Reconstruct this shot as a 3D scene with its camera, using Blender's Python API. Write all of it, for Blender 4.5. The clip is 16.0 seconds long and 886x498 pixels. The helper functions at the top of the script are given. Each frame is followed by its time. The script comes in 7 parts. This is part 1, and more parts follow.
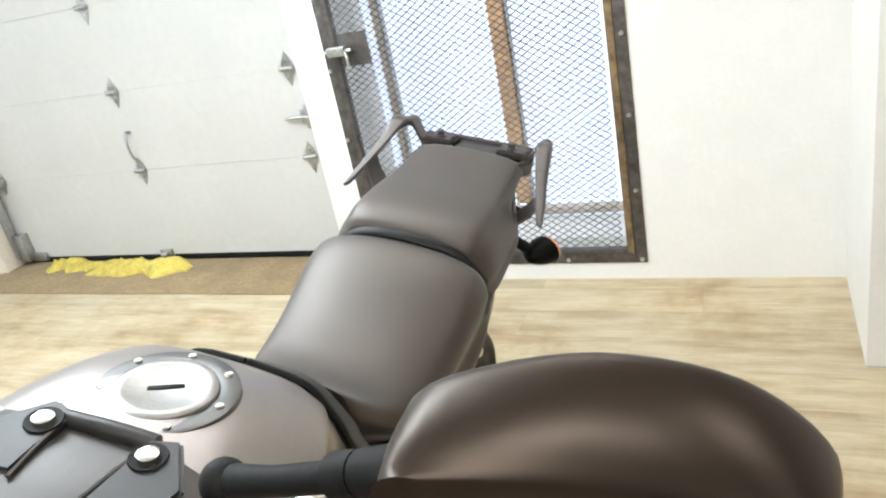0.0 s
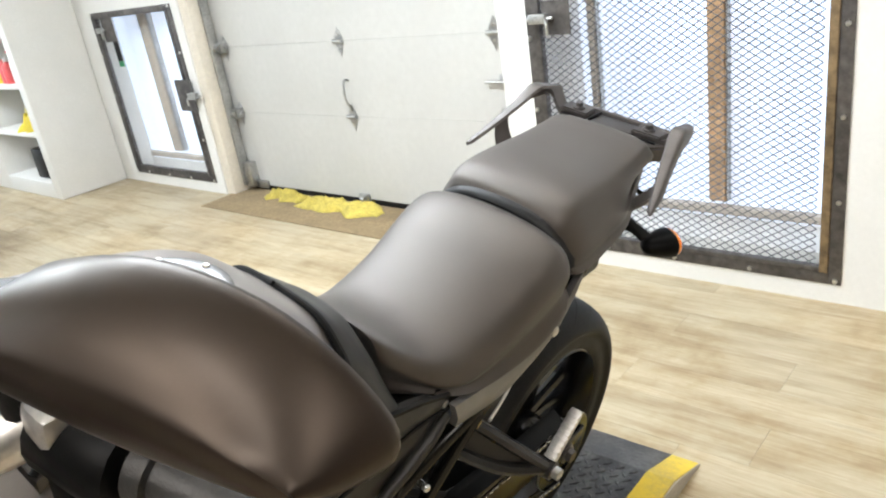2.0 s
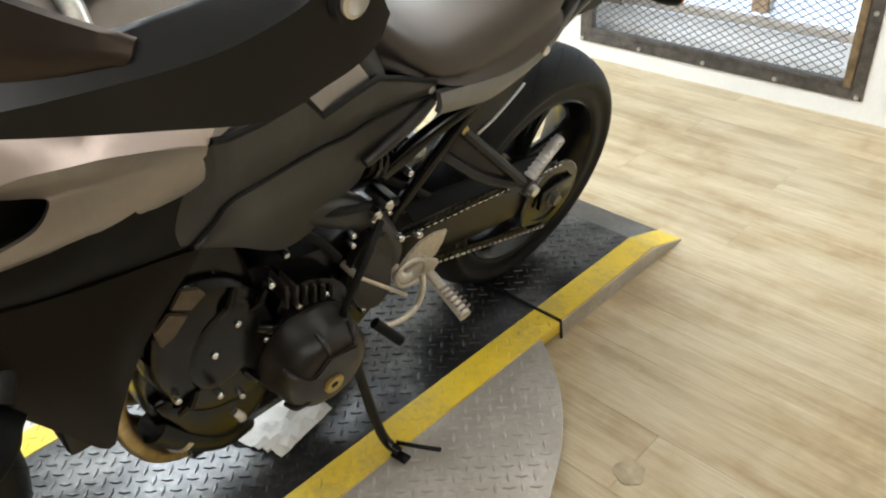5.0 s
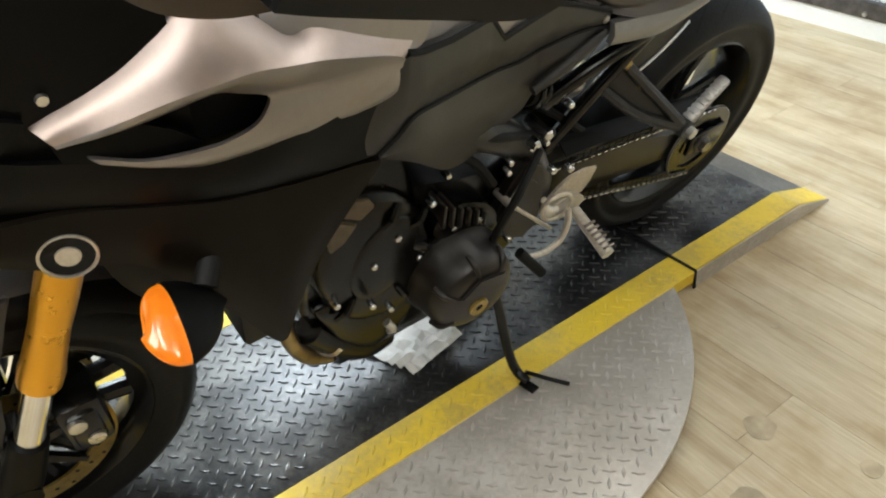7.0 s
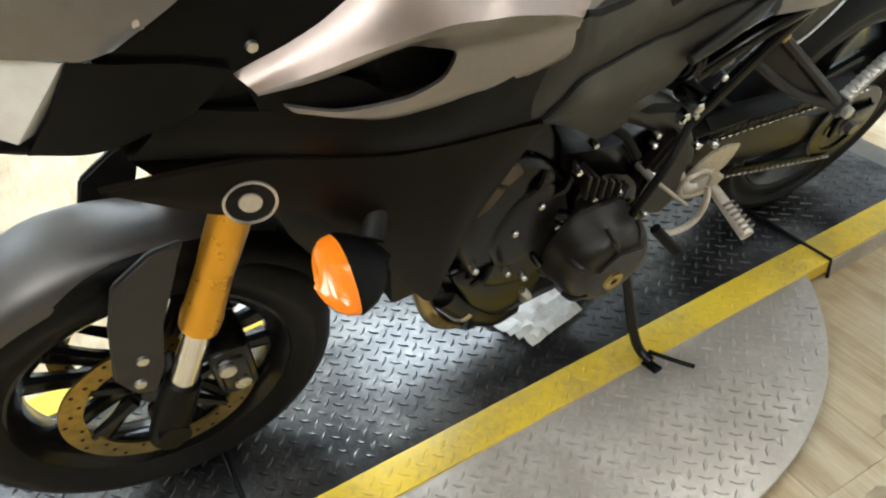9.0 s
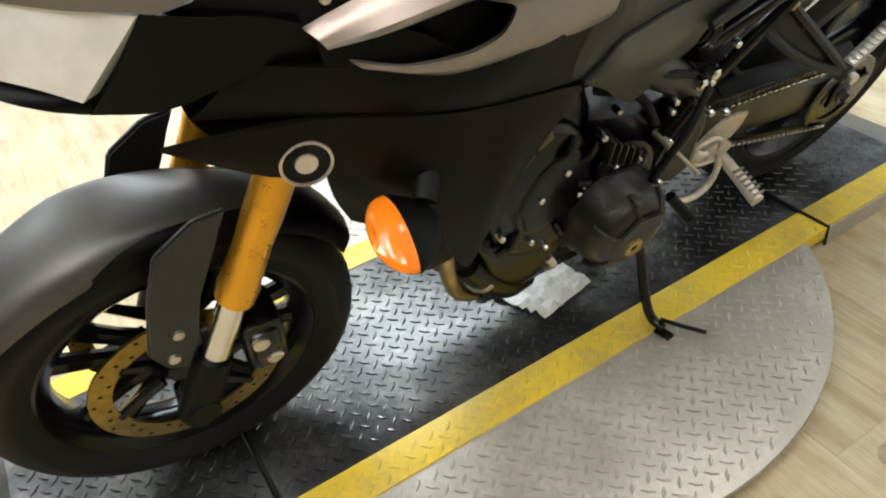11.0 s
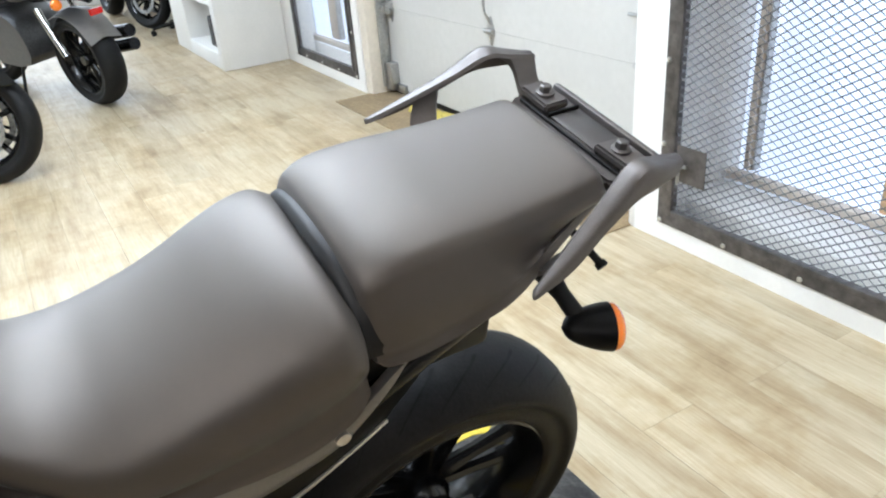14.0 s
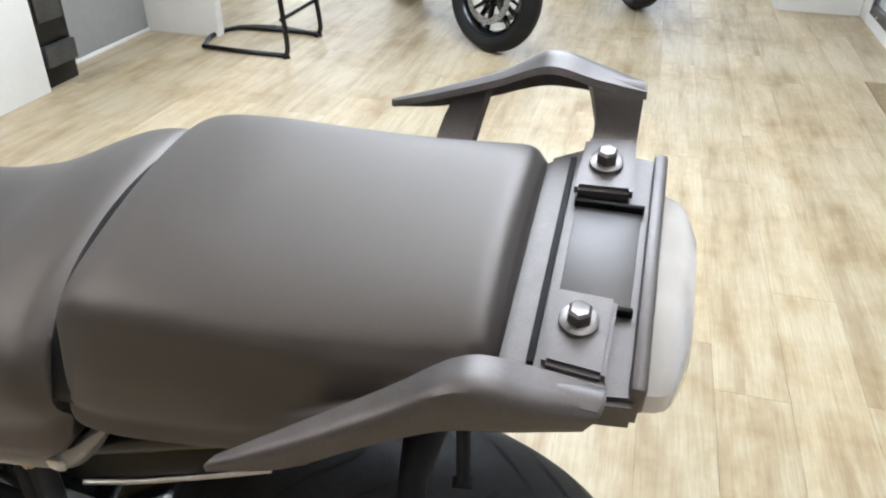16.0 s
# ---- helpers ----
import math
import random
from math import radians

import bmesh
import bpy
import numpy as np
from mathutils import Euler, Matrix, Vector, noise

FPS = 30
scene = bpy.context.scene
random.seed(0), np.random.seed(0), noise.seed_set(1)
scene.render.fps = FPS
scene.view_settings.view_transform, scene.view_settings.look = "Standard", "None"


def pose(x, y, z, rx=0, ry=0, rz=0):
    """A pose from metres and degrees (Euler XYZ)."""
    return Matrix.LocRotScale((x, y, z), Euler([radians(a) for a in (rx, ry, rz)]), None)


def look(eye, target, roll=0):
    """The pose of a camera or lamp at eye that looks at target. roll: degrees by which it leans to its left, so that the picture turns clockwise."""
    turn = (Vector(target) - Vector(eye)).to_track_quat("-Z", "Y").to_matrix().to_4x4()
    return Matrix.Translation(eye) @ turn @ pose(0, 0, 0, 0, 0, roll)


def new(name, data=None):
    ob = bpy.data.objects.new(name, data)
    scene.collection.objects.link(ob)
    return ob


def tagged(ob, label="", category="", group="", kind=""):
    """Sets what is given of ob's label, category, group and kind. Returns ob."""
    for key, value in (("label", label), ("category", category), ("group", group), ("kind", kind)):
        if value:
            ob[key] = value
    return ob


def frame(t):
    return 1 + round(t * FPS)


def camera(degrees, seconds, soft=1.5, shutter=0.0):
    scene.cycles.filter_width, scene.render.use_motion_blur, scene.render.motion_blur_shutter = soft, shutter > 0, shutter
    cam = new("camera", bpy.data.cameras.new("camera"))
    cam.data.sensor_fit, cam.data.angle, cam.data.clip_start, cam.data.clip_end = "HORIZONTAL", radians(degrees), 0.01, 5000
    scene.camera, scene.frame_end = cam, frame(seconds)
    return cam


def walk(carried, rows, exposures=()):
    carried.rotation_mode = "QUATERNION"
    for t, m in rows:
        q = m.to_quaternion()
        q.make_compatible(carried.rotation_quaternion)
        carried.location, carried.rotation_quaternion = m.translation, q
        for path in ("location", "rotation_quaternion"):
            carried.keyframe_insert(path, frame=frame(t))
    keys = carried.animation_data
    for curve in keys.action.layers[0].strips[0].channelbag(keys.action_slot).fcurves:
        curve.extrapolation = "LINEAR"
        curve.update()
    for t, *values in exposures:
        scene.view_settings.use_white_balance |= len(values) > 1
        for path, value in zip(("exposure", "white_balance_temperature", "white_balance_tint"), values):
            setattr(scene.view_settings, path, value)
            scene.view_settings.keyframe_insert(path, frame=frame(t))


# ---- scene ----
cam = camera(61.0, 16.0, soft=2.1)
PATH = [
    (0, (0.793, 0.246, 1.412), (0.008, 1.91, 0.629), -11.8),
    (0.5, (0.812, 0.248, 1.404), (0.028, 1.918, 0.631), -10.9),
    (1, (0.844, 0.273, 1.4), (-0.009, 1.909, 0.627), -12.3),
    (1.5, (0.916, 0.319, 1.391), (-0.108, 1.85, 0.611), -9.5),
    (2, (0.968, 0.355, 1.352), (-0.305, 1.707, 0.608), -9.0),
    (2.5, (1.062, 0.268, 1.338), (-0.147, 1.682, 0.604), -7.4),
    (3, (1.107, 0.212, 1.321), (-0.116, 1.578, 0.519), -5.2),
    (3.5, (1.131, 0.26, 1.317), (-0.274, 1.456, 0.544), -5.6),
    (3.7, (1.141, 0.283, 1.29), (-0.218, 1.468, 0.426), -5.0),
    (5.8, (1.145, 0.234, 1.2), (-0.091, 1.31, 0.053), -4.5),
    (6, (1.15, 0.234, 1.203), (-0.105, 1.285, 0.053), -4.3),
    (6.5, (1.128, 0.193, 1.197), (-0.184, 1.134, 0.018), -3.8),
    (7, (1.105, 0.161, 1.196), (-0.237, 1.017, -0.015), -5.8),
    (7.5, (1.084, 0.126, 1.196), (-0.321, 0.898, 0.0), -5.6),
    (8, (1.071, 0.109, 1.189), (-0.33, 0.843, -0.034), -5.7),
    (8.5, (1.067, 0.088, 1.192), (-0.373, 0.745, -0.031), -8.5),
    (9, (1.063, 0.079, 1.188), (-0.368, 0.733, -0.047), -7.6),
    (9.2, (1.07, 0.077, 1.189), (-0.369, 0.722, -0.041), -7.0),
    (11.3, (1.034, -0.023, 1.171), (-0.322, 0.729, -0.091), -8.0),
    (11.5, (1.054, 0.06, 1.174), (-0.34, 0.813, -0.047), -11.7),
    (12, (1.097, 0.339, 1.215), (-0.369, 1.091, 0.081), -9.1),
    (12.5, (1.114, 0.483, 1.267), (-0.353, 1.298, 0.179), -8.9),
    (12.7, (1.086, 0.526, 1.277), (-0.398, 1.349, 0.218), -8.3),
    (13, (0.98, 0.608, 1.255), (-0.411, 1.579, 0.196), -4.1),
    (13.3, (0.958, 0.752, 1.276), (-0.458, 1.727, 0.254), -6.9),
    (13.5, (0.956, 0.811, 1.305), (-0.451, 1.822, 0.307), -7.4),
    (14, (0.965, 1.036, 1.297), (-0.59, 1.901, 0.385), -4.8),
    (14.5, (0.957, 1.223, 1.294), (-0.711, 1.757, 0.329), -4.3),
    (15, (0.84, 1.391, 1.272), (-0.824, 1.772, 0.23), 0.7),
    (15.5, (0.736, 1.514, 1.26), (-0.953, 1.627, 0.195), -0.9),
    (16, (0.705, 1.659, 1.251), (-0.944, 1.234, 0.202), 1.0),
]
walk(cam, [(t, look(eye, target, roll)) for t, eye, target, roll in PATH], exposures=[(0, -0.06, 6180, 9), (2.0, -0.05, 6200, 10), (3.5, 0.02, 6280, 9), (6.0, -0.04, 6150, 7), (9.0, 0.11, 5900, 5), (11.5, -0.03, 6200, 6), (12.5, -0.15, 5950, 9), (14.0, -0.1, 5800, 10), (15.0, -0.24, 5950, 11), (16.0, -0.3, 5900, 12)])

# ---- world and light ----
world = bpy.data.worlds.new("world")
scene.world = world
world.use_nodes = True
wn = world.node_tree
sky = wn.nodes.new("ShaderNodeTexSky")
sky.sky_type = "NISHITA"
sky.sun_disc = False
sky.sun_elevation, sky.sun_rotation = radians(40), radians(20)
wn.nodes["Background"].inputs[1].default_value = 0.12
wn.links.new(sky.outputs[0], wn.nodes["Background"].inputs[0])


def area(name, m, w, h, power, colour=(1, 1, 1)):
    data = bpy.data.lights.new(name, "AREA")
    data.shape, data.size, data.size_y, data.energy, data.color = "RECTANGLE", w, h, power, colour
    ob = new(name, data)
    ob.matrix_world = m
    return ob


# ---- materials ----
def mat(name):
    m = bpy.data.materials.new(name)
    m.use_nodes = True
    nt = m.node_tree
    return m, nt, nt.nodes["Principled BSDF"]


def node(nt, kind, **inputs):
    n = nt.nodes.new(kind)
    for k, v in inputs.items():
        n.inputs[k.replace("_", " ")].default_value = v
    return n


def ramp(nt, src, stops):
    r = nt.nodes.new("ShaderNodeValToRGB")
    els = r.color_ramp.elements
    while len(els) < len(stops):
        els.new(0.5)
    for e, (p, c) in zip(els, stops):
        e.position, e.color = p, (*c, 1)
    nt.links.new(src, r.inputs[0])
    return r.outputs[0]


def bump(nt, b, src, strength, dist):
    n = node(nt, "ShaderNodeBump", Strength=strength, Distance=dist)
    nt.links.new(src, n.inputs["Height"])
    nt.links.new(n.outputs[0], b.inputs["Normal"])


def coords(nt, which="Object", scale=(1, 1, 1)):
    tc, mp = nt.nodes.new("ShaderNodeTexCoord"), nt.nodes.new("ShaderNodeMapping")
    mp.inputs["Scale"].default_value = scale
    nt.links.new(tc.outputs[which], mp.inputs[0])
    return mp.outputs[0]


def noise_tex(nt, vec, scale, detail=4.0, rough=0.55):
    n = node(nt, "ShaderNodeTexNoise", Scale=scale, Detail=detail, Roughness=rough)
    nt.links.new(vec, n.inputs["Vector"])
    return n.outputs["Fac"]


def plain(name, base, rough=0.5, metal=0.0, grain=40.0, vary=0.15, relief=0.0, coat=0.0, spec=0.5, rvary=0.1, sheen=0.0, coat_rough=0.1, ior=1.5, tint=(1, 1, 1)):
    """A surface with fine grain and broad blotches round one base colour."""
    m, nt, b = mat(name)
    v = coords(nt)
    fine, broad = noise_tex(nt, v, grain), noise_tex(nt, v, grain / 9, 3)
    mixn = nt.nodes.new("ShaderNodeMath")
    mixn.operation = "MULTIPLY"
    nt.links.new(fine, mixn.inputs[0])
    nt.links.new(broad, mixn.inputs[1])
    lo, hi = tuple(c * (1 - vary) for c in base), tuple(min(1, c * (1 + vary)) for c in base)
    nt.links.new(ramp(nt, mixn.outputs[0], [(0.12, lo), (0.4, hi)]), b.inputs["Base Color"])
    rr = nt.nodes.new("ShaderNodeMapRange")
    rr.inputs[3].default_value, rr.inputs[4].default_value = rough - rvary, rough + rvary
    nt.links.new(broad, rr.inputs[0])
    nt.links.new(rr.outputs[0], b.inputs["Roughness"])
    b.inputs["Metallic"].default_value = metal
    b.inputs["Specular IOR Level"].default_value = spec
    b.inputs["Coat Weight"].default_value = coat
    b.inputs["Sheen Weight"].default_value = sheen
    b.inputs["Coat Roughness"].default_value = coat_rough
    b.inputs["IOR"].default_value = ior
    b.inputs["Specular Tint"].default_value = (*tint, 1)
    if relief:
        bump(nt, b, fine, relief, 0.002)
    return m


def glow(name, colour, strength):
    m, nt, b = mat(name)
    b.inputs["Base Color"].default_value = (*colour, 1)
    b.inputs["Emission Color"].default_value = (*colour, 1)
    b.inputs["Emission Strength"].default_value = strength
    return m


def glass(name, colour=(1, 1, 1), rough=0.0):
    m, nt, b = mat(name)
    b.inputs["Base Color"].default_value = (*colour, 1)
    b.inputs["Transmission Weight"].default_value = 1
    b.inputs["Roughness"].default_value = rough
    b.inputs["IOR"].default_value = 1.45
    return m


def wood_floor():
    m, nt, b = mat("vinyl_plank")
    tc = nt.nodes.new("ShaderNodeTexCoord")
    info = nt.nodes.new("ShaderNodeObjectInfo")
    geo = nt.nodes.new("ShaderNodeNewGeometry")
    shift = nt.nodes.new("ShaderNodeVectorMath")
    shift.operation = "MULTIPLY_ADD"
    comb = nt.nodes.new("ShaderNodeCombineXYZ")
    nt.links.new(info.outputs["Random"], comb.inputs[0])
    nt.links.new(info.outputs["Random"], comb.inputs[1])
    nt.links.new(comb.outputs[0], shift.inputs[0])
    shift.inputs[1].default_value = (37, 11, 0)
    nt.links.new(geo.outputs["Position"], shift.inputs[2])
    mp = nt.nodes.new("ShaderNodeMapping")
    mp.inputs["Scale"].default_value = (1.2, 9, 1)
    nt.links.new(shift.outputs[0], mp.inputs[0])
    broad = noise_tex(nt, mp.outputs[0], 1.6, 5, 0.6)
    mp2 = nt.nodes.new("ShaderNodeMapping")
    mp2.inputs["Scale"].default_value = (3, 60, 1)
    nt.links.new(shift.outputs[0], mp2.inputs[0])
    fine = noise_tex(nt, mp2.outputs[0], 2.5, 4, 0.6)
    c1 = ramp(nt, broad, [(0.3, (0.355, 0.275, 0.165)), (0.46, (0.465, 0.388, 0.258)), (0.62, (0.54, 0.474, 0.335)), (0.8, (0.4, 0.345, 0.245))])
    c2 = ramp(nt, fine, [(0.32, (0.8, 0.76, 0.7)), (0.6, (1, 1, 1))])
    mx = nt.nodes.new("ShaderNodeMixRGB")
    mx.blend_type = "MULTIPLY"
    mx.inputs[0].default_value = 0.75
    nt.links.new(c1, mx.inputs[1])
    nt.links.new(c2, mx.inputs[2])
    stain = noise_tex(nt, geo.outputs["Position"], 2.3, 5, 0.7)
    c3 = ramp(nt, stain, [(0.3, (0.58, 0.48, 0.36)), (0.42, (0.84, 0.77, 0.66)), (0.55, (1, 1, 1))])
    mx3 = nt.nodes.new("ShaderNodeMixRGB")
    mx3.blend_type = "MULTIPLY"
    mx3.inputs[0].default_value = 0.8
    nt.links.new(mx.outputs[0], mx3.inputs[1])
    nt.links.new(c3, mx3.inputs[2])
    mx = mx3
    tone = nt.nodes.new("ShaderNodeMapRange")
    tone.inputs[3].default_value, tone.inputs[4].default_value = 0.9, 1.08
    nt.links.new(info.outputs["Random"], tone.inputs[0])
    mx2 = nt.nodes.new("ShaderNodeVectorMath")
    mx2.operation = "SCALE"
    nt.links.new(mx.outputs[0], mx2.inputs[0])
    nt.links.new(tone.outputs[0], mx2.inputs["Scale"])
    nt.links.new(mx2.outputs[0], b.inputs["Base Color"])
    b.inputs["Roughness"].default_value = 0.42
    bump(nt, b, fine, 0.1, 0.002)
    return m


def tread_paint(name, base, worn, rough, metal=0.0):
    m, nt, b = mat(name)
    v = coords(nt)
    a, c = noise_tex(nt, v, 7, 6, 0.65), noise_tex(nt, v, 90, 3)
    s = nt.nodes.new("ShaderNodeMath")
    s.operation = "MULTIPLY_ADD"
    s.inputs[1].default_value = 0.35
    nt.links.new(c, s.inputs[0])
    nt.links.new(a, s.inputs[2])
    nt.links.new(ramp(nt, s.outputs[0], [(0.5, base), (0.66, tuple(0.7 * x + 0.3 * y for x, y in zip(base, worn))), (0.82, worn)]), b.inputs["Base Color"])
    rr = nt.nodes.new("ShaderNodeMapRange")
    rr.inputs[3].default_value, rr.inputs[4].default_value = rough - 0.1, rough + 0.15
    nt.links.new(a, rr.inputs[0])
    nt.links.new(rr.outputs[0], b.inputs["Roughness"])
    b.inputs["Metallic"].default_value = metal
    bump(nt, b, c, 0.1, 0.001)
    return m


FARW = plain("unseen_wall_grey", (0.14, 0.132, 0.122), 0.7, grain=30, vary=0.08)
WALL = plain("white_wall_paint", (0.78, 0.77, 0.74), 0.55, grain=60, vary=0.03, relief=0.05)
TRIM = plain("white_trim_paint", (0.8, 0.79, 0.76), 0.4, grain=30, vary=0.04)
CEIL = plain("white_ceiling_paint", (0.8, 0.8, 0.78), 0.8, grain=50, vary=0.03)
PLANK = wood_floor()
UNDER = plain("dark_underlay", (0.12, 0.1, 0.08), 0.8)
MATT = plain("brown_doormat", (0.26, 0.19, 0.105), 0.95, grain=60, vary=0.22, relief=0.4)
GREENL = plain("green_label", (0.05, 0.3, 0.12), 0.5)
CREAM = plain("cream_jamb_paint", (0.72, 0.66, 0.56), 0.6, grain=40, vary=0.08, relief=0.05)
BEIGEW = plain("beige_mullion_paint", (0.55, 0.48, 0.4), 0.5, grain=40, vary=0.1)
PALEMESH = plain("fine_pale_wire", (0.5, 0.52, 0.55), 0.5, 0.3, grain=60, vary=0.2)
DOORP = plain("door_panel_paint", (0.52, 0.515, 0.49), 0.4, grain=25, vary=0.04, relief=0.03)
STEEL = plain("galvanised_steel", (0.45, 0.45, 0.44), 0.38, 0.9, grain=90, vary=0.25)
DARKSTEEL = plain("dark_raw_steel", (0.115, 0.105, 0.1), 0.5, 0.6, grain=30, vary=0.5, relief=0.1)
EDGESTEEL = plain("rusty_angle_steel", (0.2, 0.14, 0.075), 0.6, 0.3, grain=24, vary=0.6, relief=0.1)
MESHM = plain("grey_expanded_metal", (0.12, 0.12, 0.124), 0.5, 0.5, grain=60, vary=0.2)
CHROME = plain("chrome", (0.75, 0.75, 0.75), 0.16, 1.0, grain=20, vary=0.05, rvary=0.05)
BOLT = plain("zinc_bolt", (0.6, 0.59, 0.56), 0.3, 1.0, grain=200, vary=0.15)
OAK = plain("orange_brown_wood", (0.58, 0.36, 0.19), 0.45, grain=30, vary=0.3, relief=0.1)
FROST = glow("frosted_daylight_pane", (0.79, 0.87, 1.0), 0.88)
YELLOWP = tread_paint("yellow_floor_paint", (0.74, 0.53, 0.03), (0.5, 0.37, 0.07), 0.42)
BLACKP = tread_paint("black_tread_paint", (0.056, 0.0565, 0.059), (0.17, 0.168, 0.165), 0.3, 0.85)
DISCM = tread_paint("worn_tread_steel", (0.4, 0.368, 0.32), (0.56, 0.53, 0.485), 0.38, 0.5)
RUBBER = plain("black_rubber", (0.007, 0.007, 0.007), 0.6, grain=120, vary=0.3, relief=0.2, spec=0.2)
TYRE = plain("tyre_rubber", (0.01, 0.01, 0.0102), 0.55, grain=160, vary=0.3, relief=0.25, spec=0.22)
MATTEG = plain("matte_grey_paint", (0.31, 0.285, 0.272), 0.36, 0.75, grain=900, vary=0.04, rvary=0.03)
MATTEB = plain("matte_black_plastic", (0.0035, 0.0035, 0.0035), 0.42, grain=300, vary=0.2, relief=0.06, rvary=0.06, spec=0.11)
GLOSSB = plain("black_enamel", (0.004, 0.004, 0.004), 0.22, grain=60, vary=0.3, spec=0.4)
SEATM = plain("black_seat_vinyl", (0.02, 0.0163, 0.014), 0.52, grain=900, vary=0.15, relief=0.12, rvary=0.03, spec=0.75, ior=1.66, tint=(1, 0.91, 0.84), sheen=0.08)
SEATS = plain("smooth_seat_band", (0.006, 0.006, 0.0065), 0.45, grain=400, vary=0.15, spec=0.3)
# Tank paint again, paler and warmer: the wing's warm highlight is in the colour.
MATTEG_LIT = plain("matte_grey_paint_lit", (0.5, 0.415, 0.372), 0.47, 0.75, grain=900, vary=0.04, rvary=0.03)
COVERM = plain("dark_grey_satin_plastic", (0.034, 0.0335, 0.033), 0.42, 0.2, grain=500, vary=0.1, rvary=0.04, spec=0.35)
SILVER = plain("silver_frame_paint", (0.23, 0.225, 0.22), 0.38, 0.75, grain=300, vary=0.08)
ALU = plain("cast_aluminium", (0.62, 0.6, 0.57), 0.35, 0.9, grain=200, vary=0.15, relief=0.1)
GOLD = plain("gold_anodised", (0.78, 0.4, 0.035), 0.28, 0.85, grain=500, vary=0.03, rvary=0.02)
BRASS = plain("bronze_header", (0.4, 0.31, 0.16), 0.35, 0.9, grain=40, vary=0.35)
ORANGE = plain("amber_lens", (1.0, 0.24, 0.01), 0.12, grain=80, vary=0.08, coat=0.6)
RED = plain("red_lens", (0.5, 0.01, 0.008), 0.15, coat=0.5)
CLEAR = glass("clear_lens", (0.95, 0.96, 0.97), 0.05)
YCLOTH = plain("yellow_cloth", (0.52, 0.42, 0.09), 0.9, grain=140, vary=0.35, relief=0.5)
PAPER = plain("white_paper", (0.82, 0.81, 0.78), 0.8, grain=60, vary=0.05)
BLUE = plain("blue_fabric", (0.02, 0.06, 0.35), 0.8, grain=200, vary=0.2)
BROWNP = plain("brown_painted_plate", (0.23, 0.195, 0.175), 0.5, 0.3, grain=40, vary=0.2)
HEADL = plain("clear_headlamp_plastic", (0.74, 0.75, 0.76), 0.1, 0.2, grain=30, vary=0.12, coat=0.6)
CLEARP = plain("clear_plastic_lens", (0.56, 0.53, 0.49), 0.14, 0.1, grain=30, vary=0.12, coat=0.6)
FRAMEM = plain("satin_black_frame", (0.022, 0.021, 0.0192), 0.36, 0.0, grain=300, vary=0.15, rvary=0.05, spec=0.45)
ENGINE = plain("black_engine_paint", (0.0035, 0.0032, 0.003), 0.22, grain=150, vary=0.25, relief=0.08, spec=0.28)
BRONZEP = plain("bronze_brown_plate", (0.1, 0.075, 0.045), 0.4, 0.5, grain=60, vary=0.3)
BRASSB = plain("yellow_zinc_bolt", (0.5, 0.38, 0.14), 0.35, 1.0, grain=150, vary=0.2)
PEGM = plain("beige_anodised", (0.6, 0.55, 0.47), 0.4, 0.6, grain=150, vary=0.2)
SWINGM = plain("satin_brown_black_alloy", (0.022, 0.018, 0.011), 0.32, 0.2, grain=200, vary=0.2, rvary=0.05, spec=0.6)
GENM = plain("satin_dark_brown_casing", (0.016, 0.013, 0.0105), 0.36, 0.1, grain=200, vary=0.2, relief=0.05, rvary=0.05, spec=0.5)
DUCT = plain("duct_black", (0.003, 0.003, 0.003), 0.5, grain=60, vary=0.2, spec=0.15)
LOWF = plain("satin_brown_black", (0.0075, 0.0058, 0.0042), 0.36, 0.0, grain=500, vary=0.1, rvary=0.04, spec=0.08)
MIRRORB = plain("satin_mirror_shell", (0.015, 0.0112, 0.009), 0.35, 0.0, grain=500, vary=0.08, rvary=0.04, spec=0.5, tint=(1, 0.82, 0.68))
GUARDM = plain("satin_guard_plastic", (0.0085, 0.0084, 0.0084), 0.38, 0.0, grain=500, vary=0.08, rvary=0.04, spec=0.2)
DARKB = plain("dark_hex_bolt", (0.16, 0.15, 0.145), 0.35, 0.9, grain=200, vary=0.2)
GRIPM = plain("grey_black_grip_rubber", (0.028, 0.0265, 0.025), 0.42, grain=400, vary=0.2, relief=0.25, spec=0.55)
DAYLIGHT = glow("added_window_glow", (0.86, 0.93, 1.0), 1.6)
RAILM = plain("dark_bronze_grey_rail", (0.11, 0.1, 0.096), 0.42, 0.6, grain=500, vary=0.12, rvary=0.05)
SIDEM = plain("dark_side_panel", (0.025, 0.025, 0.0247), 0.42, grain=400, vary=0.12, relief=0.05, spec=0.45)
# Darker copies of the tank paint; the duller light is in their colour.
MATTEG_DIM = plain("matte_grey_paint_dim", (0.085, 0.08, 0.078), 0.42, 0.6, grain=700, vary=0.06, rvary=0.04)
MATTEG_MID = plain("matte_grey_paint_mid", (0.19, 0.18, 0.176), 0.4, 0.7, grain=700, vary=0.06, rvary=0.04)
CHAINM = plain("oiled_dark_chain", (0.02, 0.018, 0.016), 0.3, 0.9, grain=300, vary=0.4)
CAPM = plain("brushed_cap_metal", (0.36, 0.355, 0.345), 0.4, 0.8, grain=300, vary=0.12, rvary=0.05)
RINGM = plain("dark_grey_filler_ring", (0.14, 0.14, 0.14), 0.35, 0.8, grain=300, vary=0.08, rvary=0.04)
MIRROR = plain("mirror", (0.9, 0.9, 0.9), 0.03, 1.0, vary=0.01, rvary=0.01)
SMOKE = plain("smoked_plastic", (0.02, 0.02, 0.02), 0.2, grain=20, vary=0.1, coat=0.4)
